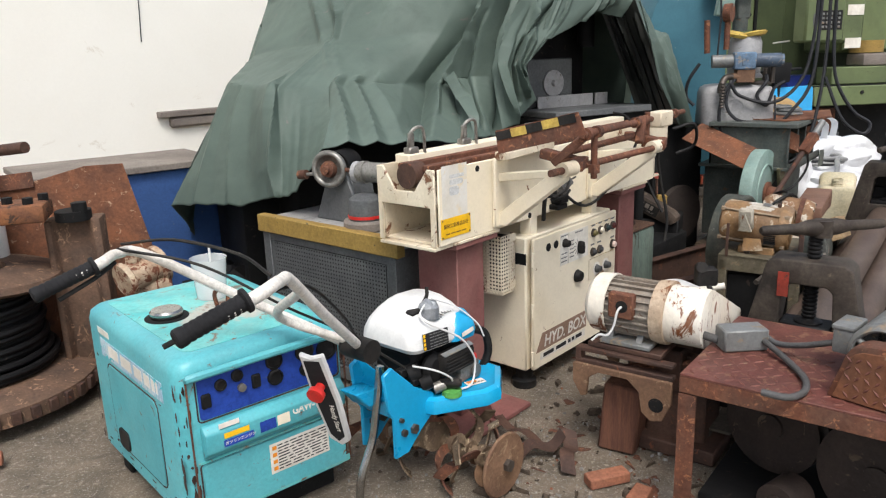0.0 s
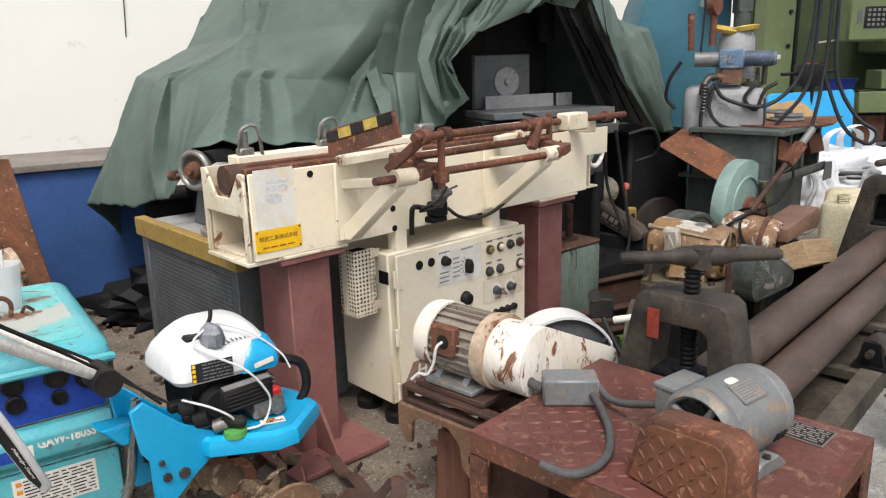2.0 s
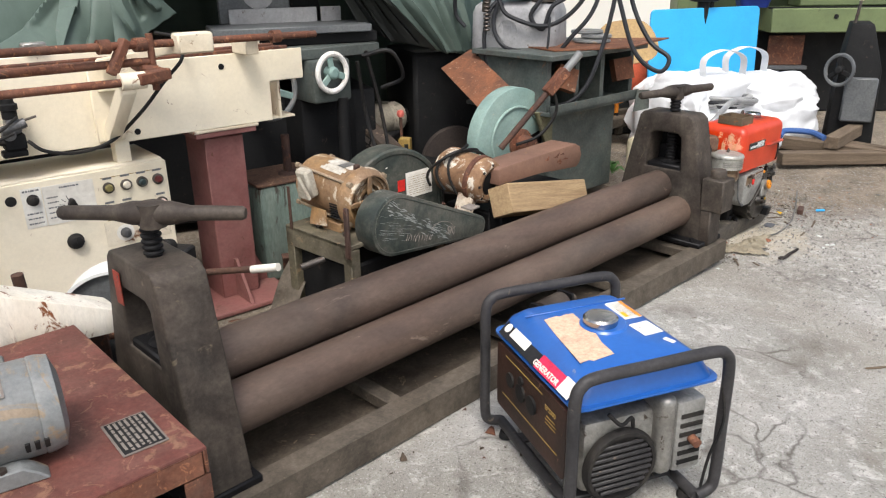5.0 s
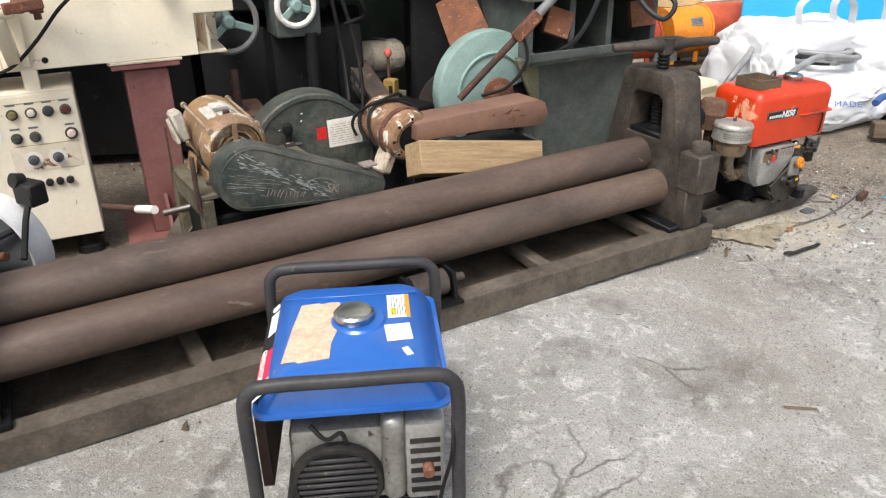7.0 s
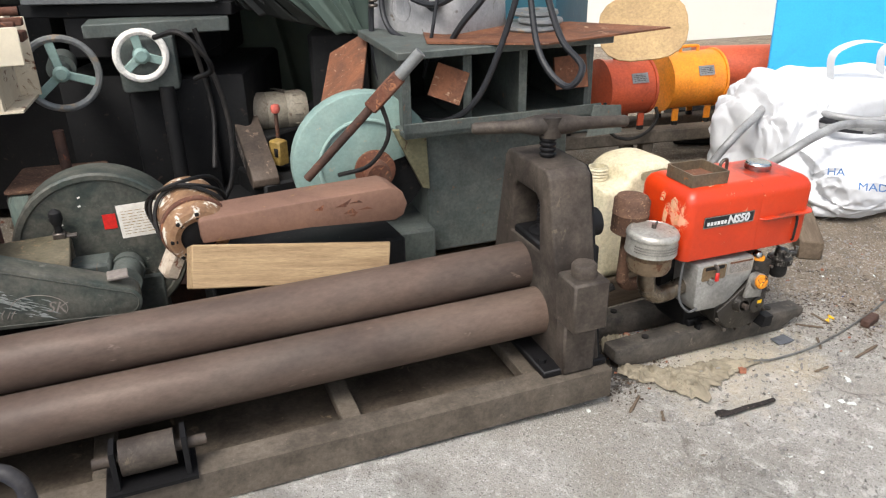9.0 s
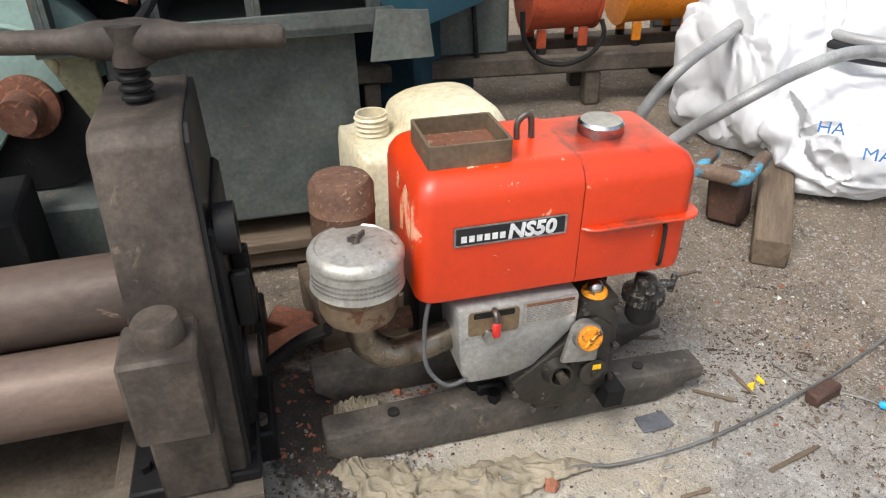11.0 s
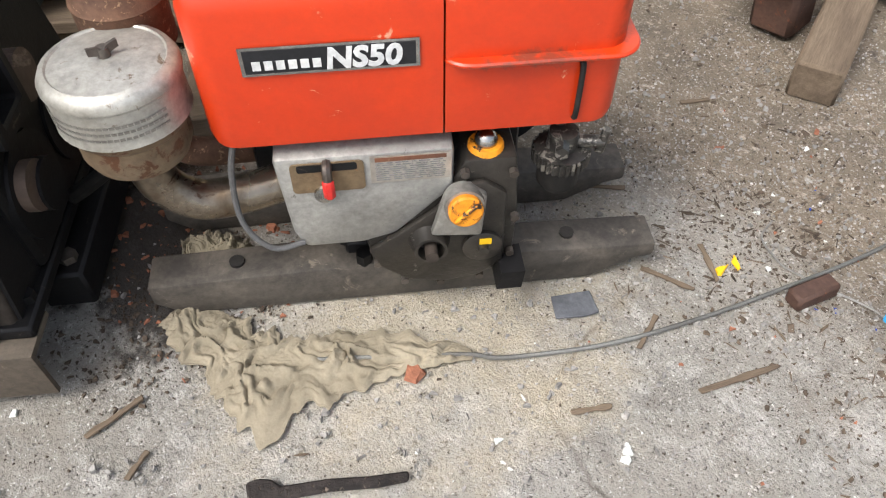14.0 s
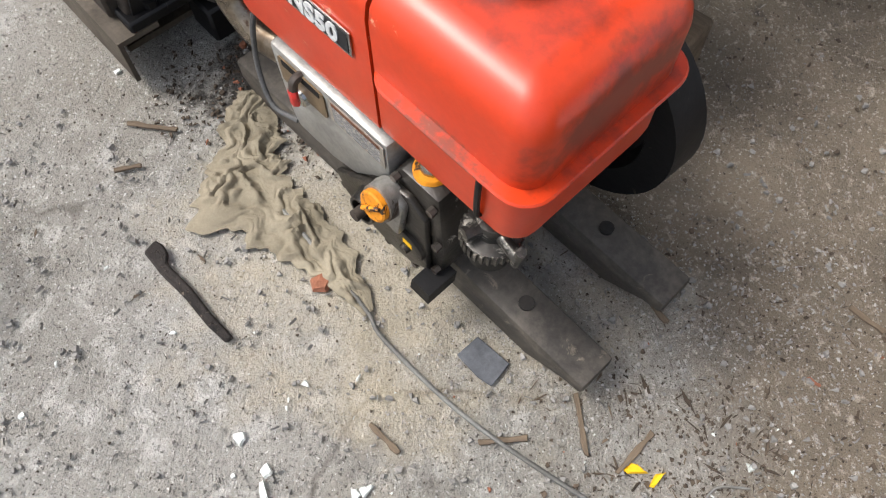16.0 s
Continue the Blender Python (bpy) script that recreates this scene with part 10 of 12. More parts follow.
def far_guard():
    th = thing("angled_guard", "dark slanting belt guard with worn lettering beside a grey motor", "guard")
    gm = face((1.004, 4.678, 0.528), (0.45, -0.26, -0.24), (0, 0, 1))
    bm = nb()
    out = [(-0.03, -0.045), (-0.032, 0.05), (-0.02, 0.058), (0.06, 0.058), (0.46, 0.04), (0.5, 0.025), (0.51, 0.0), (0.49, -0.03), (0.45, -0.04), (0.02, -0.06)]
    prism(bm, out, 0.1, gm @ Matrix.Translation((0, 0, -0.1)), 0.004, 2)
    g = part("belt_guard", bm, mat("black_brown_guard", rgb(92, 80, 70), rgb(68, 60, 54), rgb(124, 108, 92), amount=0.25, rough=0.6), th)
    panel("name_panel", 0.34, 0.062, gm @ Matrix.Translation((0.22, -0.003, 0.0002)), M_rubber, g, 0.0008)
    bars(1, 0.27, 0.034, gm @ Matrix.Translation((0.22, 0.006, 0.0012)), M_slab, g, seed=21, fill=0.8)
    bars(2, 0.3, 0.014, gm @ Matrix.Translation((0.22, -0.022, 0.0012)), M_slab, g, seed=22, fill=0.3)
    ax = Vector((0.59, 0.807, -0.02)).normalized()
    mm = Matrix.Translation((1.105, 4.70, 0.508)) @ ax.to_track_quat("Z", "Y").to_matrix().to_4x4()
    tan = mat("dusty_tan_motor", rgb(150, 142, 126), rgb(118, 110, 98), rgb(96, 80, 66), amount=0.2, s2=20, dust=0.3)
    bm = nb()
    lathe(bm, [(0, 0.0), (0.06, 0.0), (0.078, 0.012), (0.082, 0.03), (0.081, 0.08), (0.079, 0.083), (0.081, 0.086), (0.081, 0.16), (0.079, 0.163), (0.081, 0.166), (0.08, 0.23), (0.07, 0.25), (0.03, 0.256), (0, 0.256)], mm, 32)
    mo = part("motor", bm, tan, th, "dusty tan electric motor")
    bm = nb()
    for k in range(12):
        a = radians(30 * k)
        box(bm, (0.081 * math.cos(a), 0.081 * math.sin(a), 0.21), (0.005, 0.005, 0.035), 0.001, m=mm)
    part("barrel_rib", bm, tan, mo, kind="stuff")
    bm = nb()
    box(bm, (1.19, 4.81, 0.595), (0.07, 0.022, 0.004), 0.001, m=Matrix())
    part("rating_plate", bm, M_bolt, mo)
    bm = nb()
    cyl(bm, mm @ Vector((0, 0, 0.25)), mm @ Vector((0, 0, 0.3)), 0.032, seg=18)
    cyl(bm, mm @ Vector((0, 0, 0.285)), mm @ Vector((0, 0, 0.31)), 0.038, seg=18)
    part("shaft_pulley", bm, M_dark, mo)
    bm = nb()
    box(bm, (1.2, 4.74, 0.385), (0.16, 0.2, 0.12), 0.008)
    part("motor_foot", bm, M_dark, th)
    bm = nb()
    box(bm, (0.05, 0.0, 0.16), (0.5, 0.3, 0.32), 0.01, m=pose(1.2, 4.72, 0, 0, 0, -20))
    part("stand", bm, M_dark, th)
    bm = nb()
    cyl(bm, (1.335, 4.655, 0.44), (1.333, 4.658, 0.55), 0.008, seg=10)
    part("lever", bm, M_rustd, th)
    bm = nb()
    lathe(bm, [(0, 0.545), (0.015, 0.55), (0.02, 0.565), (0.015, 0.58), (0, 0.585)], Matrix.Translation((1.333, 4.658, 0)), 16)
    part("lever_ball", bm, mat("pink_red_ball", rgb(214, 110, 96), rough=0.4), th, "faded red lever ball")
    bm = nb()
    box(bm, (1.36, 4.63, 0.4), (0.06, 0.05, 0.1), 0.006)
    sw = part("switch_box", bm, M_brass, th)
    bm = nb()
    box(bm, (1.372, 4.604, 0.405), (0.02, 0.006, 0.035), 0.002)
    part("switch_rocker", bm, M_rubber, sw)
    return th


far_guard()
bm = nb()
lathe(bm, [(0, -0.02), (0.05, -0.025), (0.05, -0.02), (0.185, -0.02), (0.19, 0.0), (0.185, 0.02), (0, 0.02)], None, 40)
single("grinding_wheel", bm, mat("dusty_brown_wheel", rgb(66, 58, 54), rgb(50, 45, 43), rough=0.8), "dark brown wheel standing among the motors", "wheel", m=face((1.55, 4.93, 0.265), (0.8, 0.55, 0), (0, 0, 1)))
bm = nb()
box(bm, (0, 0, 0.21), (0.3, 0.28, 0.42), 0.025, seg=2)
ct = thing("coolant_box", "streaked sea-green coolant box with a dusty brown top", "coolant tank", (0.97, 3.94, 0), 50)
part("tank_body", bm, mat("streaked_tank_paint", rgb(112, 128, 118), rgb(92, 106, 99), rgb(56, 50, 43), rough=0.55, amount=0.34, s1=5, s2=12, stretch=(1, 1, 0.3), dust=0.2), ct)
bm = nb()
prism(bm, rrect(0.3, 0.28, 0.02), 0.012, Matrix.Translation((0, 0, 0.419)), 0.003)
part("tank_top", bm, M_scale, ct, "rust-dusted tank top")
bm = nb()
lathe(bm, [(0, 0.43), (0.045, 0.43), (0.04, 0.442), (0.018, 0.446), (0.018, 0.6), (0, 0.6)], Matrix.Translation((0.04, -0.03, 0)), 18)
part("drain_pipe", bm, M_rustd, ct)
bm = nb()
line = spline([(1.33, 3.42, 0.3), (1.31, 3.36, 0.27), (1.29, 3.28, 0.2), (1.28, 3.2, 0.1), (1.28, 3.17, 0.0)], 5)
loft(bm, [[p + Vector((-0.055, 0.03, 0)), p + Vector((0.055, -0.01, 0)), p + Vector((0.055, -0.01, 0.003)), p + Vector((-0.055, 0.03, 0.003))] for p in line])
single("curved_sheet", bm, M_base, "curved grey sheet-metal guard behind the roller stand", "sheet metal")
bm = nb()
tube(bm, [(1.2, 2.78, 0.3), (1.14, 2.86, 0.4), (1.13, 2.9, 0.44)], 0.01, seg=8)
box(bm, (1.125, 2.9, 0.455), (0.08, 0.06, 0.07), 0.006)
cyl(bm, (1.1, 2.9, 0.49), (1.1, 2.87, 0.5), 0.022, seg=18)
single("starter_relay", bm, M_rubber, "black starter relay with wiring behind the roller stand", "relay")
bm = nb()
cyl(bm, (0.95, 3.27, 0.24), (1.22, 3.21, 0.3), 0.012, seg=12)
rod = single("steel_rod", bm, M_rustd, "brown steel rod with a white taped end", "rod")
bm = nb()
cyl(bm, (1.19, 3.216, 0.292), (1.3, 3.191, 0.319), 0.0145, seg=12)
part("taped_end", bm, M_paper, rod, "white tape wrapping")

# rusty bars lying under the motors
for a, b, w in (((1.05, 3.75, 0.1), (1.95, 4.3, 0.1), 0.06), ((1.12, 3.62, 0.06), (2.0, 4.12, 0.06), 0.05), ((1.0, 3.95, 0.16), (1.6, 4.42, 0.16), 0.05), ((1.3, 3.5, 0.03), (1.8, 3.95, 0.03), 0.05)):
    a, b = Vector(a), Vector(b)
    d = b - a
    bm = nb()
    prism(bm, [(-w / 2, -a.z), (w / 2, -a.z), (w / 2, -a.z + 0.006), (0.004, -a.z + 0.006), (0.004, 0.02), (w / 2, 0.02), (w / 2, 0.026), (-w / 2, 0.026), (-w / 2, 0.02), (-0.004, 0.02), (-0.004, -a.z + 0.006), (-w / 2, -a.z + 0.006)], d.length, face(a, (-d.y, d.x, 0), (0, 0, 1)))
    single("steel_rail", bm, M_rustd, "rusty steel rail lying under the motors", "rail", "steel rails")


# ---- far side: sheet, sacks, fans, milling machine ----
bm = nb()
prism(bm, rrect(0.98, 0.85, 0.04), 0.02, Matrix(), 0.004)
single("blue_sheet", bm, M_bluesheet, "sky-blue painted board with rounded corners, leaning", "board", m=face((3.03, 7.22, 0.5), (0.82, 0.51, 0), (0.06, 0.1, 0.99)))


def sack(c, size, yaw, seed, label, group="white sacks"):
    bm = nb()
    bmesh.ops.create_icosphere(bm, subdivisions=6, radius=1.0)
    for v in bm.verts:
        p = v.co.copy()
        q = Vector((math.copysign(abs(p.x) ** 0.7, p.x), math.copysign(abs(p.y) ** 0.7, p.y), math.copysign(abs(p.z) ** 0.75, p.z)))
        s = p + Vector((seed, seed * 0.7, 0)) + Vector((0.25, 0.25, 0.1)) * noise.noise(p * 2.3 + Vector((0, seed, 0)))
        big, mid, low = (noise.voronoi(s * f)[0] for f in (1.5, 3.1, 7.0))
        k = 1 + 0.16 * noise.noise(p * 1.4 + Vector((seed, 0, 0))) + 0.2 * min(0.5, big[1] - big[0]) - 0.07 + 0.09 * max(0.0, 0.3 - (mid[1] - mid[0])) + 0.035 * max(0.0, 0.3 - (low[1] - low[0]))
        q = Vector((q.x * size[0], q.y * size[1], q.z * size[2])) * k
        q.z = max(q.z + size[2] * 0.8, 0.002)
        v.co = q
    return single("sack", bm, M_sack, label, "sack", group, at=c, yaw=yaw, smooth=45)


sack((2.98, 6.75, 0), (0.5, 0.35, 0.3), 40, 2.0, "bulging white woven bulk sack")
sack((3.42, 6.95, 0), (0.42, 0.34, 0.27), 20, 5.0, "slumped white woven bulk sack")
s3 = sack((3.2, 6.42, 0), (0.34, 0.25, 0.16), 48, 9.0, "white woven sack with blue print, full of hoses")
s4 = sack((2.78, 6.45, 0), (0.2, 0.26, 0.3), 60, 12.0, "white woven sack standing half open")
bm = nb()
for off in (0.0, 0.22):
    pts = [(2.98 + off * 0.8, 6.62 + off, 0.5), (2.98 + off * 0.8, 6.6 + off, 0.62), (3.1 + off * 0.8, 6.62 + off, 0.68), (3.24 + off * 0.8, 6.7 + off, 0.63), (3.26 + off * 0.8, 6.75 + off, 0.5)]
    line = spline(pts, 6)
    loft(bm, [[p + Vector((-0.02, 0.02, 0)), p + Vector((0.02, -0.02, 0)), p + Vector((0.02, -0.02, 0.004)), p + Vector((-0.02, 0.02, 0.004))] for p in line])
single("sack_strap", bm, M_sack, "white lifting straps standing up from the sacks", "strap")
pm = face((3.185, 6.045, 0.225), (0.96, 0.2, 0.03), (-0.1, 0.72, 0.66))
tg = thing("sack_print", "blue printed lettering on the white sack", "print", m=pm)
words("MADE", 0.05, Matrix.Translation((0.06, -0.06, 0.0)), flat("blue_print", rgb(60, 100, 150), 0.8), tg)
words("HA", 0.05, Matrix.Translation((-0.06, 0.0, 0.0)), bpy.data.materials["blue_print"], tg)
M_braid = mat("braided_hose", rgb(168, 168, 166), rgb(116, 116, 116), rough=0.42, metal=0.25, grain=260, bump=0.3)
bm = nb()
tube(bm, [(2.95, 6.7, 0.4), (2.8, 6.45, 0.42), (2.77, 6.15, 0.38), (2.74, 6.0, 0.33), (2.69, 5.94, 0.24), (2.635, 5.93, 0.12), (2.61, 5.9, 0.045), (2.64, 5.86, 0.03), (2.71, 5.86, 0.07), (2.84, 5.88, 0.2), (2.93, 5.87, 0.28), (3.0, 5.9, 0.34), (3.06, 6.02, 0.38), (3.14, 6.2, 0.4), (3.3, 6.4, 0.37)], 0.018, seg=12, steps=8)
single("hose", bm, M_braid, "looped silver braided hose draped over the sacks", "hose", "hoses")
for i in range(6):
    rng = random.Random(43 + i)
    bm = nb()
    a = rng.uniform(0, 6)
    tube(bm, [(3.12 + 0.2 * math.cos(a + k) * rng.uniform(0.8, 1.1), 6.5 + 0.14 * math.sin(a + k), 0.33 + 0.02 * rng.random() + 0.008 * i) for k in range(6)], 0.017, seg=10, steps=6)
    single("hose", bm, M_hose if i % 3 == 1 else M_braid, "dark rubber hose draped over the sacks" if i % 3 == 1 else "grey braided hose draped over the sacks", "hose", "hoses")


def duct_fan(c, yaw, r, L, mt, label):
    th = thing("duct_fan", label, "fan", c, yaw, "duct fans")
    m = Matrix.Translation((0, 0, r + 0.07)) @ pose(0, 0, 0, 0, 90, 0)
    bm = nb()
    lathe(bm, [(r - 0.006, -L / 2), (r + 0.008, -L / 2), (r + 0.008, -L / 2 + 0.012), (r, -L / 2 + 0.014), (r, L / 2 - 0.014), (r + 0.008, L / 2 - 0.012), (r + 0.008, L / 2), (r - 0.006, L / 2), (r - 0.006, -L / 2)], m, 40)
    part("fan_drum", bm, mt, th)
    bm = nb()
    for k in range(7):
        rr = r * (k + 1) / 8
        lathe(bm, [(rr, -L / 2 + 0.01), (rr + 0.003, -L / 2 + 0.01), (rr + 0.003, -L / 2 + 0.014), (rr, -L / 2 + 0.014), (rr, -L / 2 + 0.01)], m, 28)
    for k in range(6):
        a = k * math.pi / 3
        box(bm, (0, 0, 0), (2 * r * 0.97, 0.004, 0.004), m=m @ Matrix.Translation((0, 0, -L / 2 + 0.012)) @ Matrix.Rotation(a, 4, "Z"))
    part("wire_grille", bm, M_dark, th)
    bm = nb()
    cyl(bm, (-L * 0.3, 0, r + 0.07), (L * 0.25, 0, r + 0.07), r * 0.4, seg=20)
    for k in range(6):
        a = k * math.pi / 3
        box(bm, (0, 0, 0), (0.003, 0.07, r * 0.5), m=Matrix.Translation((-L * 0.1, 0, r + 0.07)) @ Matrix.Rotation(a, 4, "X") @ Matrix.Translation((0, 0, r * 0.65)) @ Matrix.Rotation(0.6, 4, "Z"))
    part("fan_motor", bm, M_dark, th)
    for x in (-L * 0.3, L * 0.3):
        for y in (-0.08, 0.08):
            bm = nb()
            box(bm, (x, y, 0.04), (0.035, 0.012, 0.09), 0.002)
            part("foot", bm, mt, th)
            bm = nb()
            cyl(bm, (x, y, 0.0), (x, y, 0.02), 0.018, seg=14)
            part("rubber_foot", bm, M_rubber, th)
    bm = nb()
    tube(bm, [(-0.05, 0, 2 * r + 0.07), (-0.045, 0, 2 * r + 0.095), (0.045, 0, 2 * r + 0.095), (0.05, 0, 2 * r + 0.07)], 0.009, seg=8)
    part("carry_handle", bm, mt, th)
    q = Matrix.Translation((0.03, -r * 0.9, r * 1.47 + 0.07)) @ face((0, 0, 0), (1, 0, 0), (0, 0.44, 0.9))
    panel("rating_plate", 0.09, 0.05, q, M_alu, th, 0.002)
    bars(4, 0.07, 0.035, q @ Matrix.Translation((0, 0, 0.0022)), M_print, th, seed=3, fill=0.3)
    return th


duct_fan((2.285, 6.664, 0.2), 52, 0.145, 0.32, M_orange, "orange portable duct fan with a rating plate")
duct_fan((2.06, 6.35, 0.2), 52, 0.14, 0.26, M_redor, "red-orange portable duct fan with a dangling cable")
bm = nb()
tube(bm, [(2.075, 6.124, 0.374), (2.081, 6.131, 0.276), (2.116, 6.177, 0.199), (2.175, 6.253, 0.175), (2.232, 6.327, 0.207), (2.259, 6.362, 0.27), (2.248, 6.36, 0.325)], 0.009)
single("power_cable", bm, M_rubber, "black cable hanging in a loop from the fan", "cable")
for yy in (0.0, 0.22):
    bm = nb()
    box(bm, (0.0, yy, 0.165), (1.6, 0.09, 0.07), 0.008)
    for xx in (-0.7, 0.12, 0.7):
        box(bm, (xx, yy, 0.065), (0.06, 0.07, 0.13), 0.006)
    single("skid_beam", bm, M_base, "dusty timber skid beam under the fans", "beam", "skid beams", at=(2.12, 6.3, 0), yaw=48)


def mixer():
    th = thing("engine_drum", "orange-red cowled engine unit with black motor", "engine", (2.45, 7.2, 0.0), 30)
    bm = nb()
    lathe(bm, [(0.13, -0.3), (0.14, -0.3), (0.15, 0.2), (0.135, 0.2), (0.13, -0.3)], Matrix.Translation((0, 0, 0.38)) @ pose(0, 0, 0, 0, 90, 0), 36)
    part("cowl", bm, M_redor, th)
    bm = nb()
    cyl(bm, (0.1, 0, 0.36), (0.3, 0, 0.36), 0.07, seg=20)
    box(bm, (0.2, 0.0, 0.2), (0.25, 0.2, 0.18), 0.02)
    part("black_motor", bm, M_black, th)
    bm = nb()
    box(bm, (0, 0, 0.1), (0.8, 0.4, 0.2), 0.01)
    part("frame", bm, M_dark, th)
    return th


mixer()
tb = thing("motor_pump", "small teal motor pump on a grey-green tank", "pump", (1.74, 6.11, 0.2), 50)
bm = nb()
box(bm, (0, 0, 0.13), (0.4, 0.3, 0.26), 0.01)
part("tank", bm, M_mgreen, tb)
bm = nb()
lathe(bm, [(0, -0.12), (0.05, -0.12), (0.058, -0.1), (0.058, 0.08), (0.03, 0.1), (0, 0.1)], Matrix.Translation((0, 0, 0.32)) @ pose(0, 0, 0, 0, 90, 0), 24)
box(bm, (0.13, 0, 0.31), (0.09, 0.1, 0.11), 0.01)
part("motor", bm, M_tealm, tb)
bm = nb()
tube(bm, [(0.05, -0.1, 0.45), (0.06, -0.17, 0.3), (0.08, -0.17, -0.05)], 0.009)
part("cable", bm, M_rubber, tb)


def milling_machine():
    th = thing("milling_machine", "large olive-green milling machine with keypad box and long table", "milling machine", (3.5, 7.75, 0), 8)
    # darker copy of the machine green: shade of recess and rear put into the colour
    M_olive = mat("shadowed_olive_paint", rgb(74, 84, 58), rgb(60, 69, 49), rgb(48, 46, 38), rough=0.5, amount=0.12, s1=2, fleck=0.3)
    bm = nb()
    box(bm, (1.5, 0.2, 0.79), (2.8, 0.35, 0.19), 0.008)
    part("table_beam", bm, M_green, th, "pale green machine table")
    for x in (0.6, 1.2, 1.8):
        bm = nb()
        cyl(bm, (x, 0.015, 0.82), (x, 0.03, 0.82), 0.018, seg=12)
        part("table_bolt", bm, M_dark, th)
    bm = nb()
    box(bm, (1.5, 0.1, 0.885), (2.8, 0.1, 0.012))
    part("table_slot", bm, M_dark, th)
    bm = nb()
    box(bm, (1.2, 0.3, 0.98), (1.7, 0.28, 0.17), 0.008)
    part("saddle", bm, M_green, th)
    bm = nb()
    box(bm, (0.95, 0.35, 1.13), (0.5, 0.3, 0.12), 0.02, seg=2)
    part("vice", bm, M_slab, th)
    # column with its door edge, deep recess beside it
    bm = nb()
    box(bm, (-0.36, 0.9, 1.5), (0.29, 0.3, 2.8), 0.01)
    part("column", bm, M_green, th)
    bm = nb()
    box(bm, (-0.2, 0.79, 1.5), (0.03, 0.12, 2.8), 0.003)
    part("door_edge", bm, M_dark, th)
    for z in (1.62, 1.3):
        bm = nb()
        cyl(bm, (-0.27, 0.735, z), (-0.27, 0.75, z), 0.02, seg=14)
        part("door_lock", bm, M_dark, th)
    panel("warning_triangle", 0.05, 0.04, face((-0.36, 0.746, 1.2), (1, 0, 0), (0, 0, 1)), M_paper, th, 0.002)
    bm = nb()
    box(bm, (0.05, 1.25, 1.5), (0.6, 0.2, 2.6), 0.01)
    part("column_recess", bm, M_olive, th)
    bm = nb()
    box(bm, (1.2, 0.9, 1.75), (1.1, 0.7, 1.1), 0.03)
    part("spindle_head", bm, M_green, th)
    bm = nb()
    cyl(bm, (0.85, 0.4, 1.2), (0.85, 0.4, 1.32), 0.16, seg=26)
    part("spindle", bm, M_brass, th)
    bm = nb()
    box(bm, (0.075, 0.02, 1.72), (0.4, 0.22, 0.8), 0.02)
    kp = part("control_box", bm, M_green, th)
    bm = nb()
    box(bm, (0.125, -0.092, 1.52), (0.235, 0.006, 0.18), 0.003)
    part("keypad", bm, M_rubber, kp)
    for i in range(5):
        for j in range(4):
            bm = nb()
            box(bm, (0.045 + i * 0.04, -0.098, 1.46 + j * 0.04), (0.022, 0.008, 0.022), 0.002)
            part("key", bm, M_greym, kp)
    bm = nb()
    box(bm, (-0.03, -0.092, 1.53), (0.045, 0.006, 0.11), 0.002)
    part("switch_strip", bm, M_meshgrey, kp)
    bm = nb()
    box(bm, (0.5, 0.35, 1.75), (0.35, 0.3, 0.9), 0.03)
    part("head_side", bm, M_green, th)
    for z in (1.62, 1.3):
        panel("white_label", 0.17, 0.1, face((0.56, 0.197, z), (1, 0, 0), (0, 0, 1)), M_paper, th, 0.004)
    bm = nb()
    box(bm, (1.2, 0.75, 0.34), (3.2, 0.8, 0.68), 0.01)
    part("base", bm, M_dark, th)
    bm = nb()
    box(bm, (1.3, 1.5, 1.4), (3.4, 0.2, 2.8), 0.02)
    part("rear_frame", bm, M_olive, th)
    bm = nb()
    box(bm, (0.3, 0.2, 0.54), (0.29, 0.02, 0.24), 0.003)
    part("rust_panel", bm, M_rust, th)
    bm = nb()
    box(bm, (0.3, 0.18, 0.4), (0.36, 0.06, 0.03), 0.003)
    part("lip", bm, M_meshgrey, th)
    bm = nb()
    loft(bm, [[(0.0 + x, 0.25 + y, z) for x, y in rrect(w, d, 0.03)] for z, w, d in ((0.885, 0.22, 0.16), (0.99, 0.28, 0.2), (1.0, 0.3, 0.22))])
    part("crate", bm, flat("blue_crate", rgb(34, 52, 128), 0.4), th, "blue plastic crate")
    bm = nb()
    cyl(bm, (-0.12, 0.5, 1.32), (0.02, 0.42, 1.34), 0.008, seg=8)
    part("lever", bm, M_paper, th)
    return th


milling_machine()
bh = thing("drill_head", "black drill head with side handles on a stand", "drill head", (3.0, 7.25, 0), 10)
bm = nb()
prism(bm, [(-0.1, 0), (0.1, 0), (0.11, 0.18), (-0.11, 0.18)], 0.16, face((0, 0.08, 0.97), (1, 0, 0), (0, 0, 1)), 0.02, 2)
part("head", bm, M_black, bh)
bm = nb()
cyl(bm, (-0.24, 0, 1.07), (0.24, 0, 1.09), 0.014, seg=12)
part("handle", bm, M_black, bh)
bm = nb()
cyl(bm, (0, 0, 0.0), (0, 0, 0.98), 0.045, seg=16)
part("stand", bm, M_dark, bh)
bm = nb()
box(bm, (0, 0, 0.002), (0.09, 0.05, 0.012), 0.002, m=Matrix.Translation((0, 0, 1.15)))
part("red_button", bm, M_redp, bh)


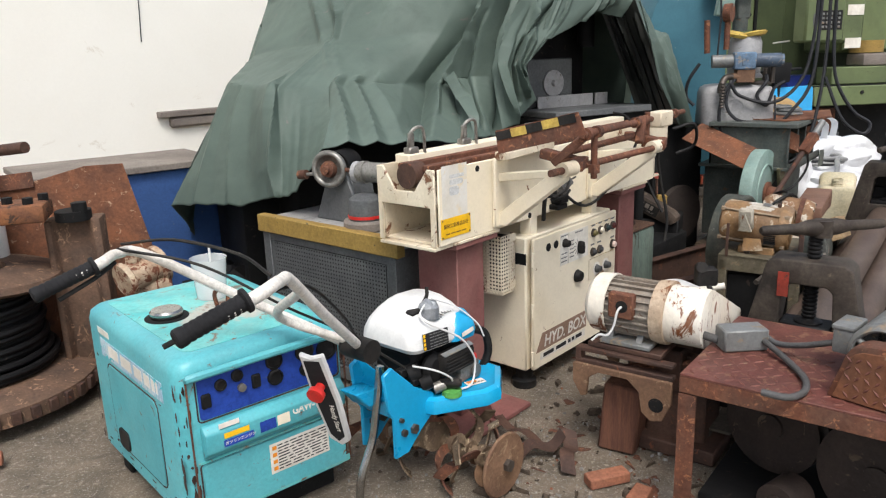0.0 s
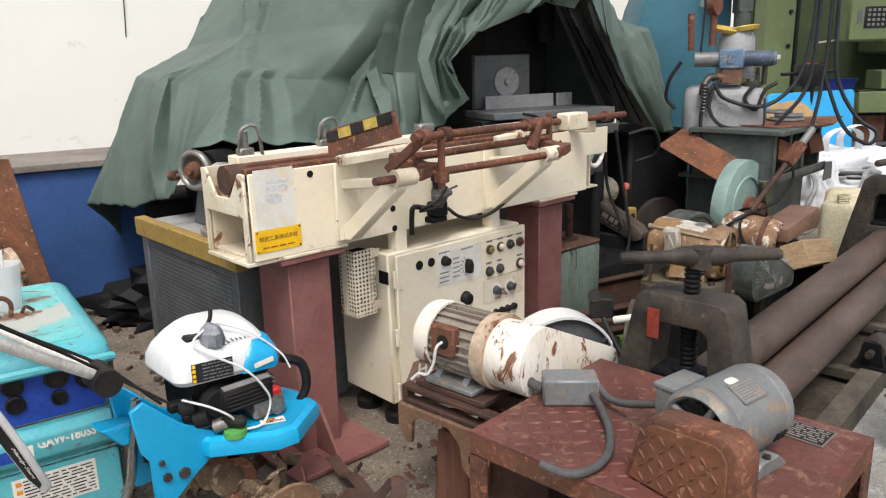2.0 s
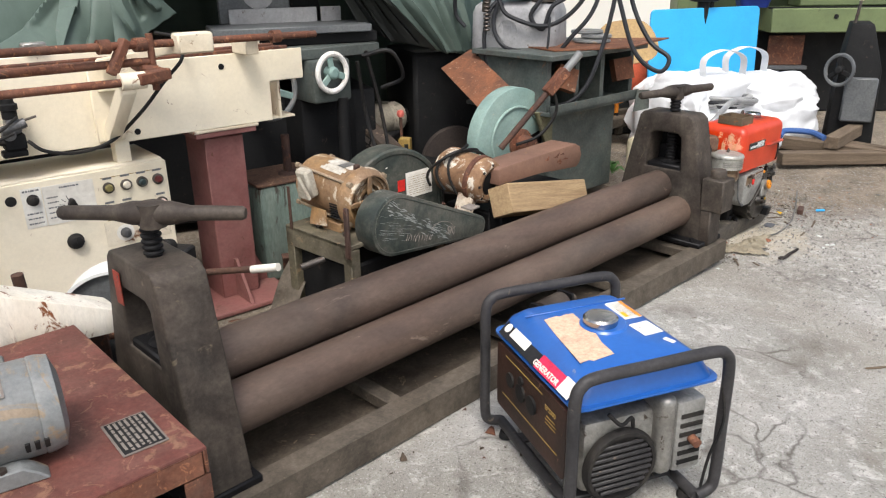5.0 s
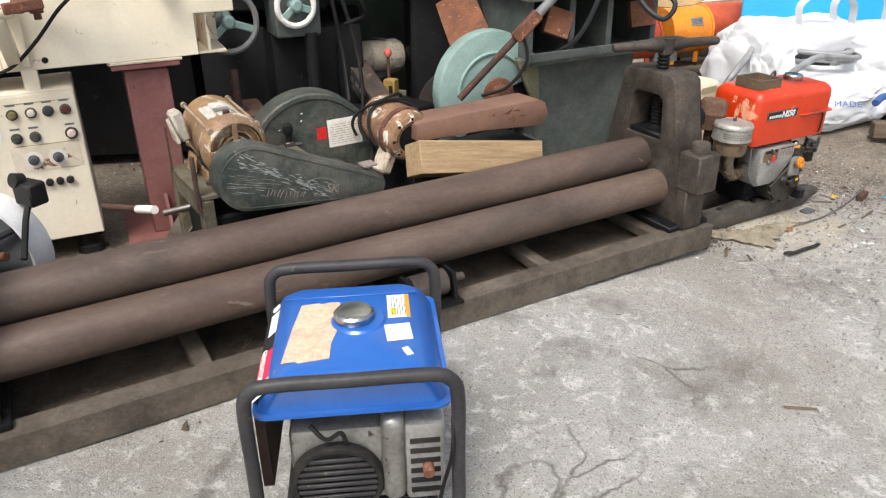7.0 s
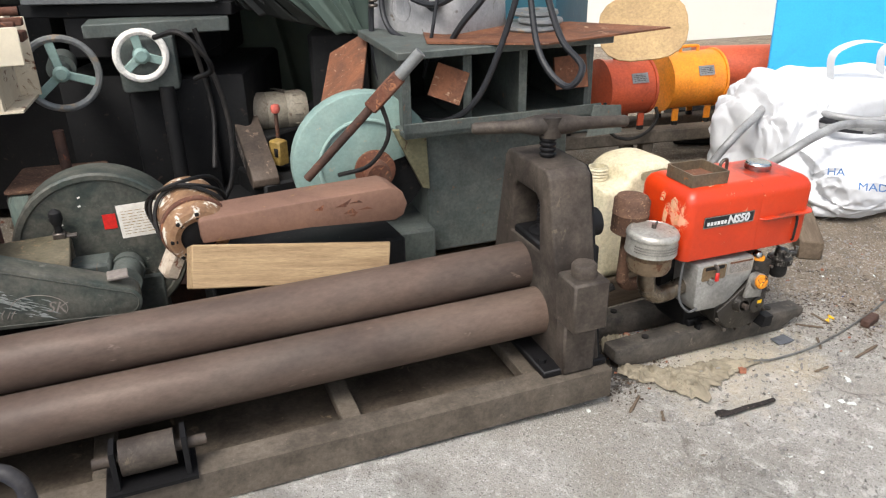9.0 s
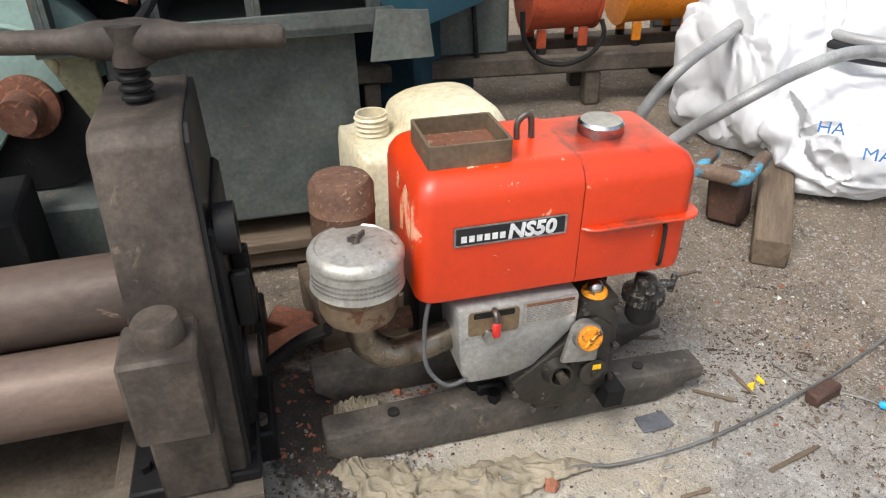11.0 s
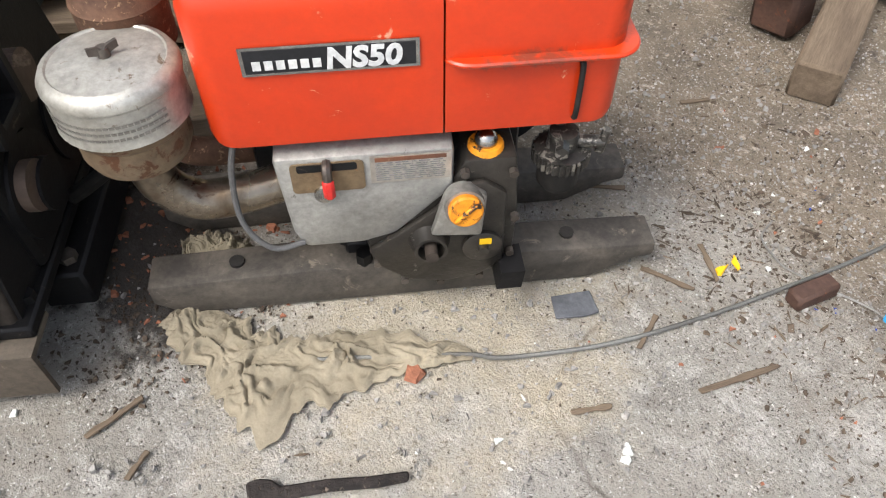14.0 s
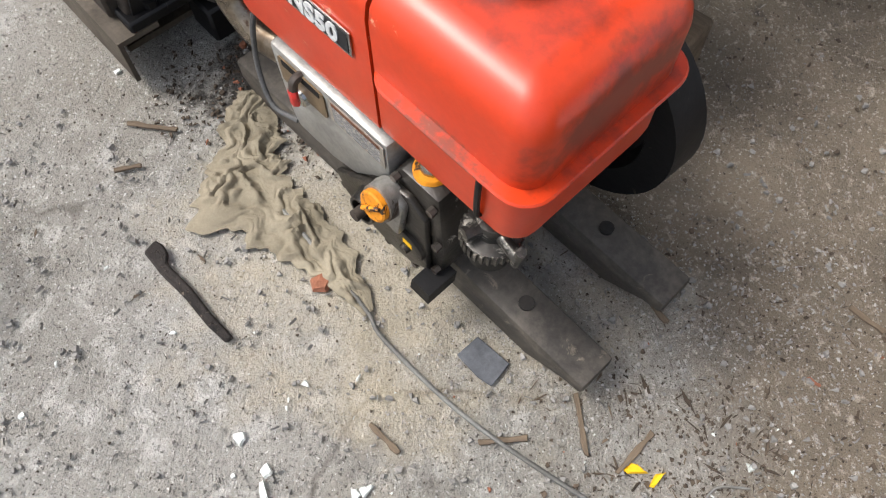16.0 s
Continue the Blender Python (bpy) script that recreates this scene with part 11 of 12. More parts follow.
def lathe_slide():
    th = thing("slotting_machine", "grey machine slide with hand wheel and ball lever", "machine", (4.02, 6.85, 0), -10)
    bm = nb()
    prism(bm, [(-0.14, 0), (0.16, 0), (0.14, 0.55), (0.05, 0.85), (-0.08, 0.85), (-0.12, 0.55)], 0.3, face((0, 0.15, 0), (1, 0, 0), (0, 0, 1)), 0.012, 2)
    part("slide_body", bm, M_dark, th)
    bm = nb()
    box(bm, (0.03, -0.16, 0.35), (0.2, 0.06, 0.3), 0.01)
    part("cross_slide", bm, M_meshgrey, th)
    handwheel("hand_wheel", (-0.12, -0.2, 0.55), (-0.6, -0.8, 0.1), 0.1, th, "dark hand wheel", M_meshgrey, M_dark)
    bm = nb()
    cyl(bm, (-0.1, -0.1, 0.5), (-0.05, -0.1, 1.0), 0.01, seg=10)
    part("lever", bm, M_bolt, th)
    bm = nb()
    lathe(bm, [(0, -0.022), (0.015, -0.016), (0.022, 0), (0.015, 0.016), (0, 0.022)], Matrix.Translation((-0.05, -0.1, 1.01)), 16)
    part("ball_knob", bm, M_can, th)
    return th


lathe_slide()
for i, (x, y, z, a, L) in enumerate(((3.75, 6.5, 0.06, -28, 0.9), (3.9, 6.25, 0.05, 12, 0.9), (3.95, 6.55, 0.14, 60, 0.7), (4.2, 6.3, 0.06, -40, 0.7))):
    bm = nb()
    box(bm, (0, 0, 0), (L, 0.09, 0.08), 0.005)
    single("timber_baulk", bm, M_oldwood, "weathered timber baulk lying on the ground", "timber", "timber baulks", at=(x, y, z), yaw=a)
bm = nb()
tube(bm, [(3.45, 6.2, 0.18), (3.5, 6.3, 0.2), (3.65, 6.28, 0.2), (3.72, 6.2, 0.18)], 0.02, seg=8)
single("blue_clamp_frame", bm, M_bluecab, "pale blue steel frame lying by the sacks", "frame")


# ---- behind the diesel engine ----
def jerry_can():
    th = thing("jerry_can", "yellowed white plastic jerry can without a cap", "jerry can", (2.62, 5.06, 0.08), 64)
    th.scale = (1.05, 1.05, 1.05)
    bm = nb()
    # side outline with the hand hole, given its breadth in rounded layers
    out = [(-0.155, 0.03), (-0.13, 0.0), (0.14, 0.0), (0.165, 0.03), (0.165, 0.28), (0.15, 0.345), (0.11, 0.375), (0.02, 0.378), (-0.035, 0.36), (-0.06, 0.325), (-0.13, 0.318), (-0.155, 0.29)]
    out = [(p.x, p.y) for p in spline([Vector((x, y, 0)) for x, y in out + out[:1]], 4)][:-1]
    cx, cz = 0.0, 0.18
    secs = []
    for y, k in ((-0.105, 0.82), (-0.1, 0.92), (-0.085, 0.98), (-0.06, 1.0), (0.06, 1.0), (0.085, 0.98), (0.1, 0.92), (0.105, 0.82)):
        secs.append([(cx + (x - cx) * k, y, cz + (z - cz) * k) for x, z in out])
    loft(bm, secs)
    part("can_body", bm, M_can, th, smooth=60)
    bm = nb()
    prof = [(0.026, 0.3), (0.034, 0.3), (0.034, 0.32)]
    for i in range(4):
        prof += [(0.031, 0.324 + i * 0.01), (0.035, 0.327 + i * 0.01), (0.031, 0.331 + i * 0.01)]
    prof += [(0.031, 0.366), (0.027, 0.366), (0.027, 0.3)]
    lathe(bm, prof, Matrix.Translation((-0.1, 0, 0)), 22)
    part("neck", bm, M_can, th)
    # hand hole as a solid slot, its shade painted as a darker plastic
    bm = nb()
    prism(bm, rrect(0.11, 0.028, 0.013), 0.212, face((0.045, 0.106, 0.342), (1, 0, 0), (0, 0, 1)))
    part("hand_hole", bm, mat("shaded_plastic_slot", rgb(170, 160, 130), rgb(150, 140, 112), rough=0.5), th)
    return th


jerry_can()
bm = nb()
box(bm, (0, 0, 0.02), (0.5, 0.22, 0.12), 0.006)
single("timber_plank", bm, M_oldwood, "thick weathered plank under the jerry can", "timber", at=(2.6, 5.03, 0), yaw=64)
bm = nb()
box(bm, (0.31, 0, 0), (0.62, 0.092, 0.085), 0.006)
single("timber_beam", bm, M_oldwood, "square weathered timber beam on the ground", "timber", m=Matrix.Translation((3.163, 5.76, -0.014)) @ pose(0, 0, 0, 0, -4.6, 111))
cl = thing("c_clamp", "rusty C clamp with blue paint leaning on the timber beam", "clamp", m=face((2.965, 5.9, 0.128), (0.98, 0.06, 0.05), (-0.3, 0.95, 0.05)) @ Matrix.Scale(0.9, 4))
bm = nb()
out = [(-0.08, -0.09), (0.06, -0.1), (0.09, -0.07), (0.095, 0.11), (0.055, 0.11), (0.05, -0.05), (-0.05, -0.045), (-0.055, 0.08), (-0.09, 0.08)]
prism(bm, out, 0.04, Matrix.Translation((0, 0, -0.02)), 0.013, 3)
part("clamp_frame", bm, mat("blue_flaked_rust", rgb(118, 98, 82), rgb(92, 76, 66), rgb(82, 150, 176), amount=0.5, s2=9, rough=0.7), cl)
bm = nb()
box(bm, (0.01, 0.0, -0.1), (0.11, 0.1, 0.16), 0.012)
part("clamp_foot", bm, M_rustd, cl)
bm = nb()
tube(bm, [(2.63, 4.35, 0.08), (2.7, 4.45, 0.12), (2.77, 4.52, 0.2), (2.82, 4.55, 0.24)], 0.012)
single("battery_cable", bm, M_rubber, "black cable end lying by the engine skid", "cable")


# ---- left end: cable reel, rusty sheets, blue cabinet, shelf ----
M_reel = mat("flaking_reel_paint", rgb(112, 88, 72), rgb(80, 66, 58), rgb(160, 128, 102), rough=0.8, amount=0.3, s1=9, s2=22, bump=0.35)


def cable_reel():
    th = thing("cable_reel", "heavy rusty winch drum wound with dark wire rope", "winch", (-1.82, 2.76, 0), 20)
    bm = nb()
    lathe(bm, [(0.1, 0.05), (0.42, 0.05), (0.44, 0.06), (0.44, 0.12), (0.42, 0.13), (0.38, 0.14), (0.3, 0.16), (0.1, 0.16), (0.1, 0.05)], None, 48)
    part("lower_flange", bm, M_reel, th)
    tooth = None
    for k in range(40):
        if tooth is None:
            bm = nb()
            box(bm, (0.445, 0, 0.09), (0.02, 0.035, 0.05), 0.003)
            tooth = part("gear_tooth", bm, M_rustd, th)
        else:
            ob = new("gear_tooth", tooth.data)
            ob.parent = th
            ob.matrix_basis = Matrix.Rotation(2 * math.pi * k / 40, 4, "Z")
    for k in range(13):
        bm = nb()
        rk = 0.255 + 0.012 * math.sin(k * 2.1) + (0.03 if k < 3 else 0.0)
        lathe(bm, [(rk + 0.013 * math.cos(t), 0.185 + k * 0.026 + 0.014 * math.sin(t)) for t in [2 * math.pi * i / 8 for i in range(9)]], Matrix.Rotation(0.02 + 0.015 * math.sin(k * 1.3), 4, "X"), 40)
        part("rope_turn", bm, M_black, th)
    bm = nb()
    cyl(bm, (0, 0, 0.0), (0, 0, 0.55), 0.25, seg=36)
    part("drum", bm, M_dark, th)
    bm = nb()
    lathe(bm, [(0.1, 0.53), (0.29, 0.53), (0.31, 0.545), (0.3, 0.57), (0.2, 0.59), (0.1, 0.59), (0.1, 0.53)], Matrix.Rotation(radians(6), 4, "Y"), 40)
    part("upper_flange", bm, M_reel, th)
    bm = nb()
    box(bm, (0.05, -0.05, 0.8), (0.62, 0.2, 0.07), 0.015, seg=2)
    cyl(bm, (0.0, 0, 0.55), (0.0, 0, 0.8), 0.06, seg=18)
    br = part("top_bearing", bm, mat("orange_rust_paint", rgb(138, 92, 62), rgb(98, 68, 54), rgb(72, 56, 48), rough=0.75, amount=0.45, s1=10, s2=20, bump=0.35), th, "orange-rust bearing bridge")
    for x, y in ((0.12, -0.08), (0.22, -0.06), (0.3, -0.1), (0.34, -0.02)):
        bm = nb()
        bolt(bm, (x, y, 0.832), r=0.02, h=0.028)
        part("bridge_bolt", bm, M_dark, br)
    # ribbed side post and its cap
    bm = nb()
    prism(bm, [(-0.11, -0.05), (-0.085, -0.06), (-0.07, -0.02), (0.05, -0.02), (0.07, -0.06), (0.1, -0.06), (0.11, 0.06), (-0.11, 0.06)], 0.74, Matrix.Translation((0.43, 0.05, 0.0)), 0.008, 2)
    part("side_post", bm, M_reel, th)
    bm = nb()
    cyl(bm, (0.43, 0.03, 0.735), (0.43, 0.03, 0.775), 0.07, seg=20)
    cyl(bm, (0.46, 0.0, 0.77), (0.46, 0.0, 0.81), 0.03, seg=8)
    part("post_cap", bm, M_dark, th)
    return th


cable_reel()
lv = thing("gear_lever", "brown gear lever with a white housing", "lever", (-1.85, 2.95, 0), 0)
bm = nb()
lathe(bm, [(0, 0), (0.1, 0), (0.1, 1.0), (0.08, 1.07), (0, 1.1)], None, 22)
part("housing", bm, M_white, lv)
bm = nb()
tube(bm, [(0.05, -0.05, 0.85), (0.18, -0.1, 0.98), (0.2, -0.1, 1.02)], 0.01)
cyl(bm, (0.18, -0.1, 1.03), (0.36, -0.16, 1.05), 0.022, seg=14)
lathe(bm, [(0, -0.03), (0.022, -0.02), (0.03, 0), (0.022, 0.02), (0, 0.03)], Matrix.Translation((0.18, -0.1, 1.0)), 14)
part("lever", bm, M_rustd, lv)
pl = thing("rusty_plate", "large pitted rusty steel plate leaning on the reel", "plate", m=face((-1.67, 3.15, 0.48), (0.9, 0.36, 0.06), (-0.18, 0.1, 0.95)))
bm = nb()
prism(bm, [(-0.46, -0.45), (0.5, -0.5), (0.36, 0.41), (0.2, 0.42), (-0.46, 0.3)], 0.012, Matrix(), 0.002)
part("sheet", bm, M_rustp, pl)
bm = nb()
box(bm, (-0.08, 0.39, 0.02), (0.14, 0.07, 0.012), 0.002)
part("welded_tab", bm, M_rust, pl)
cs = thing("pump_casting", "flaked cream and rust pump casting behind the welder", "casting", (-1.13, 2.85, 0), 35)
M_flake = mat("flaking_cream_casting", rgb(190, 172, 148), rgb(148, 116, 92), rgb(112, 66, 48), rough=0.75, amount=0.5, s1=14, s2=30, bump=0.4)
bm = nb()
lathe(bm, [(0, -0.09), (0.07, -0.09), (0.075, -0.07), (0.06, -0.06), (0.06, 0.05), (0.08, 0.06), (0.08, 0.085), (0.04, 0.09), (0, 0.09)], pose(0, 0, 0.53, 0, 78, 20), 24)
box(bm, (0.03, 0.02, 0.45), (0.15, 0.12, 0.1), 0.02, seg=2)
cyl(bm, (-0.03, 0, 0.55), (-0.03, -0.01, 0.63), 0.03, seg=16)
part("casting_body", bm, M_flake, cs)
bm = nb()
box(bm, (0, 0, 0.2), (0.3, 0.24, 0.4), 0.02, seg=2)
part("pedestal", bm, M_rustd, cs)
bc = thing("blue_cabinet", "low blue steel cabinet with a grey slab top", "cabinet", (-1.58, 3.93, 0), 40)
bm = nb()
box(bm, (-0.05, 0.3, 0.42), (0.95, 0.6, 0.7), 0.006)
part("body", bm, M_bluecab, bc)
bm = nb()
box(bm, (-0.05, 0.3, 0.79), (1.02, 0.66, 0.035), 0.004)
part("slab_top", bm, M_slab, bc)
for x in (-0.4, 0.3):
    bm = nb()
    box(bm, (x, 0.08, 0.035), (0.08, 0.08, 0.07), 0.004)
    part("foot", bm, M_dark, bc)
bm = nb()
box(bm, (0.35, 0.12, 0), (0.7, 0.24, 0.05), 0.006)
box(bm, (0.35, 0.1, -0.07), (0.5, 0.18, 0.09), 0.02)
single("wall_shelf", bm, M_slab, "dark grey shelf bracketed to the wall", "shelf", at=(-2.35, 6.1, 0.92), yaw=WALL_YAW)
sb = nb()
tube(sb, [(-2.42, 6.09, 2.2), (-2.41, 6.1, 1.85), (-2.425, 6.095, 1.5)], 0.004, seg=6)
single("hanging_wire", sb, M_hose, "thin wire hanging on the white wall", "wire")
# black plastic heap and dry weeds under the tarpaulin's edge
bm = nb()
bmesh.ops.create_icosphere(bm, subdivisions=4, radius=1.0)
for v in bm.verts:
    k = 1 + 0.45 * noise.noise(v.co * 3.0) + 0.25 * noise.noise(v.co * 8)
    v.co = Vector((v.co.x * 0.5 * k, v.co.y * 0.35 * k, max(0.0, v.co.z * 0.25 * k)))
single("scrap_heap", bm, M_black, "heap of black plastic and swarf on the ground", "scrap heap", kind="stuff", at=(-0.95, 4.1, 0), yaw=30, smooth=20)


# ---- litter on the ground ----
M_clod = mat("dark_earth_clod", rgb(92, 80, 68), rgb(70, 61, 53), rough=0.95, s1=20, bump=0.4, vary=0.3)
def shard_mesh(name, seed, size, flatness, material, n=7):
    rng, bm = random.Random(seed), nb()
    ang = sorted(rng.uniform(0, 6.283) for _ in range(n))
    poly = [(size * rng.uniform(0.6, 1.0) * math.cos(a), size * rng.uniform(0.6, 1.0) * math.sin(a)) for a in ang]
    lo = [bm.verts.new((x, y, 0)) for x, y in poly]
    hi = [bm.verts.new((x * rng.uniform(0.6, 0.95), y * rng.uniform(0.6, 0.95), size * flatness * rng.uniform(0.7, 1.2))) for x, y in poly]
    bm.faces.new(lo[::-1])
    bm.faces.new(hi)
    for i in range(n):
        bm.faces.new((lo[i], lo[(i + 1) % n], hi[(i + 1) % n], hi[i]))
    bmesh.ops.recalc_face_normals(bm, faces=bm.faces)
    me = bpy.data.meshes.new(name)
    bm.to_mesh(me)
    bm.free()
    me.materials.append(material)
    return me


def scatter(name, count, boxes, smin, smax, flatness, material, seed, label, thin=1.0):
    """Uncountable small litter joined in one mesh."""
    rng = random.Random(seed)
    protos = [shard_mesh(name, seed + k, 1.0, flatness, material, 6) for k in range(6)]
    verts, faces = [], []
    for _ in range(count):
        x0, x1, y0, y1 = rng.choice(boxes)
        px, py = rng.uniform(x0, x1), rng.uniform(y0, y1)
        me = rng.choice(protos)
        s = smin + (smax - smin) * rng.random() ** 3
        m = Matrix.Translation((px, py, fall(px, py) - 0.001)) @ pose(0, 0, 0, rng.uniform(-12, 12), rng.uniform(-12, 12), rng.uniform(0, 360)) @ Matrix.Diagonal((s, s * thin * rng.uniform(0.4, 1), s, 1))
        o = len(verts)
        verts += [tuple(m @ v.co) for v in me.vertices]
        faces += [tuple(o + i for i in p.vertices) for p in me.polygons]
    for p in protos:
        bpy.data.meshes.remove(p)
    me = bpy.data.meshes.new(name)
    me.from_pydata(verts, [], faces)
    me.materials.append(material)
    return tagged(new(name, me), label, "debris", kind="stuff")


YARD = [(2.4, 4.6, 2.0, 6.4), (3.0, 4.4, 3.6, 5.9), (3.0, 4.2, 4.2, 5.6), (2.6, 4.0, 5.2, 6.6)]
INNER = [(-0.4, 1.0, 2.0, 3.4), (0.3, 1.2, 1.7, 2.6), (-1.4, 0.2, 3.0, 4.2)]
scatter("gravel", 12000, YARD, 0.001, 0.009, 0.7, M_stone, 1, "scattered grit and small stones")
scatter("gravel", 1400, INNER, 0.002, 0.014, 0.7, M_stone, 2, "scattered grit and small stones")
scatter("brick_crumbs", 130, [(3.0, 4.2, 5.0, 6.0), (2.3, 2.9, 4.5, 5.0), (0.0, 0.9, 2.1, 2.9)], 0.003, 0.014, 0.6, M_brick, 3, "orange brick crumbs on the dirt")
scatter("wood_splinters", 220, YARD + INNER, 0.004, 0.03, 0.12, M_oldwood, 4, "splinters and dry scraps on the ground", 0.2)
scatter("dirt_clods", 700, INNER + [(1.0, 2.3, 2.6, 4.6)], 0.006, 0.04, 0.5, M_clod, 6, "clods of dark earth and rust flakes on the floor")
scatter("rust_flakes", 420, INNER + [(1.0, 2.3, 2.6, 4.6)], 0.006, 0.045, 0.08, M_rust, 7, "rust flakes and dry leaves on the floor")
scatter("brick_rubble", 200, [(2.72, 2.98, 4.52, 4.85), (2.6, 2.85, 4.5, 4.95)], 0.003, 0.014, 0.55, M_brick, 8, "broken brick rubble between the roller and the engine")
scatter("dark_rubble", 1100, [(2.5, 2.98, 4.45, 4.95), (2.78, 2.98, 4.4, 4.7)], 0.0015, 0.009, 0.45, M_clod, 18, "dark earth and rubble between the roller and the engine")
scatter("blue_scraps", 14, [(2.72, 2.85, 4.6, 4.85), (3.3, 3.6, 5.3, 5.6)], 0.004, 0.015, 0.15, M_bluepanel, 9, "torn blue plastic scraps")
scatter("grit", 22000, [(2.9, 4.2, 4.2, 5.6), (2.7, 4.3, 2.2, 4.6), (2.9, 3.6, 5.0, 6.0)], 0.0008, 0.0045, 0.6, M_stone, 10, "pale grit on the concrete")
scatter("dark_grit", 11000, [(2.9, 4.2, 4.2, 5.6), (2.7, 4.3, 2.2, 4.6), (2.9, 3.6, 5.0, 6.2)], 0.0007, 0.004, 0.6, M_clod, 11, "dark grit and crumbs on the concrete")
scatter("dark_scraps", 260, [(3.3, 3.6, 5.22, 5.5), (3.15, 3.7, 5.25, 5.8)], 0.003, 0.013, 0.12, M_clod, 21, "dark wood scraps and dry leaves in the dirt")
scatter("dry_twigs", 900, [(3.0, 4.0, 5.1, 6.2), (3.25, 3.7, 5.15, 5.6), (3.25, 3.7, 5.15, 5.6), (2.0, 3.2, 5.4, 6.4)], 0.003, 0.024, 0.08, M_oldwood, 12, "dry twigs and leaf scraps on the dirt", 0.16)
scatter("dirt_crumbs", 1600, [(3.2, 3.7, 5.15, 5.65), (2.2, 3.1, 5.3, 6.3), (2.72, 3.0, 4.5, 4.8)], 0.0015, 0.009, 0.4, M_clod, 14, "crumbs of dark earth beside the engine")
scatter("brick_crumbs", 70, [(3.25, 3.8, 5.2, 5.8), (2.7, 2.95, 4.5, 4.85)], 0.002, 0.009, 0.6, M_brick, 15, "orange brick crumbs in the dirt")
scatter("dark_crumbs", 800, [(3.17, 3.4, 5.25, 5.5), (3.22, 3.34, 5.3, 5.46), (3.0, 3.45, 5.4, 5.75)], 0.0015, 0.006, 0.45, M_clod, 22, "dark crumbs and leaf mould in the dirt")
scatter("dark_twigs", 110, [(3.17, 3.4, 5.25, 5.5), (3.0, 3.45, 5.4, 5.75)], 0.008, 0.03, 0.1, M_clod, 23, "dark twigs lying in the dirt", 0.16)
scatter("white_chips", 130, [(3.2, 4.3, 4.4, 5.8)], 0.003, 0.011, 0.3, M_tilew, 5, "small white chips on the ground")


def shard(name, x, y, size, flatness, material, label, cat, seed, yaw=0.0, sx=1.0, group=""):
    me = shard_mesh(name, seed, size, flatness, material)
    ob = new(name, me)
    ob.matrix_basis = pose(x, y, fall(x, y), 0, 0, yaw) @ Matrix.Diagonal((sx, 1, 1, 1))
    return tagged(ob, label, cat, group)


bm = nb()
prism(bm, [(-0.022, -0.032), (0.02, -0.034), (0.023, 0.01), (0.019, 0.034), (-0.024, 0.03)], 0.004, Matrix(), 0.001)
single("slate_piece", bm, mat("grey_slate", rgb(92, 94, 98), rgb(74, 76, 80), rough=0.7, s1=30), "grey slate fragment on the concrete", "slate", at=(3.227, 5.067, fall(3.227, 5.067)), yaw=-30)
shard("brick_bit", 3.17, 4.8, 0.02, 0.5, M_brick, "small orange brick bit beside the rag", "brick", 32, 10)
bm = nb()
box(bm, (0, 0, 0.014), (0.08, 0.032, 0.03), 0.005)
single("rusty_brick", bm, M_rustd, "rusty brick-shaped lump on the dirt", "brick", at=(3.442, 5.37, fall(3.442, 5.37)), yaw=75)
for i, (x, y) in enumerate(((3.451, 4.943), (3.443, 4.955), (3.42, 4.765), (3.366, 5.362), (3.451, 4.817), (3.478, 4.824), (2.881, 4.326))):
    shard("white_shard", x, y, 0.012 + 0.003 * (i % 3), 0.25, M_tilew, "broken white tile shard on the concrete", "tile shard", 50 + i, i * 60, 0.7, "tile shards")
for i, (x, y) in enumerate(((3.323, 5.303), (3.327, 5.338))):
    shard("yellow_scrap", x, y, 0.021, 0.25, M_yellow, "crumpled yellow plastic scrap on the dirt", "scrap", 60 + i, i * 50, 0.5, "yellow scraps")
# rough iron strip
bm = nb()
prism(bm, [(-0.1, -0.01), (-0.05, -0.013), (0.0, -0.009), (0.06, -0.012), (0.1, -0.008), (0.102, 0.009), (0.05, 0.008), (0.0, 0.012), (-0.06, 0.009), (-0.072, 0.022), (-0.09, 0.026), (-0.105, 0.02)], 0.008, Matrix.Diagonal((1, 0.8, 1, 1)), 0.003)
single("iron_strip", bm, mat("scorched_iron", rgb(52, 47, 44), rgb(30, 28, 27), rgb(104, 94, 84), rough=0.85, amount=0.3, s1=40, s2=120, bump=0.9), "scorched iron strip with a hooked end", "iron strip", m=pose(3.255, 4.545, 0.0, 0, 0, 60))
for i, (x, y, L, a) in enumerate(((2.973, 4.432, 0.09, 95), (3.059, 4.428, 0.045, 120), (3.466, 5.163, 0.13, 70), (3.28, 5.22, 0.09, 20), (3.076, 5.292, 0.07, 45), (3.018, 5.604, 0.06, 60), (3.37, 4.96, 0.06, 60), (3.33, 5.12, 0.07, 110), (3.3, 5.3, 0.08, 150), (4.0, 4.6, 0.15, 30), (3.7, 3.9, 0.13, 60), (3.3, 3.5, 0.09, 20))):
    bm = nb()
    rng = random.Random(70 + i)
    up = [(L * (0.5 - k / 5), 0.0025 + 0.0035 * rng.random()) for k in range(6)]
    low = [(L * (-0.48 + k / 5.2), -0.002 - 0.0035 * rng.random()) for k in range(6)]
    prism(bm, low + up, 0.005, Matrix(), 0.0008)
    single("wood_sliver", bm, M_oldwood, "dark wood sliver on the ground", "wood sliver", "wood slivers", at=(x, y, fall(x, y)), yaw=a)
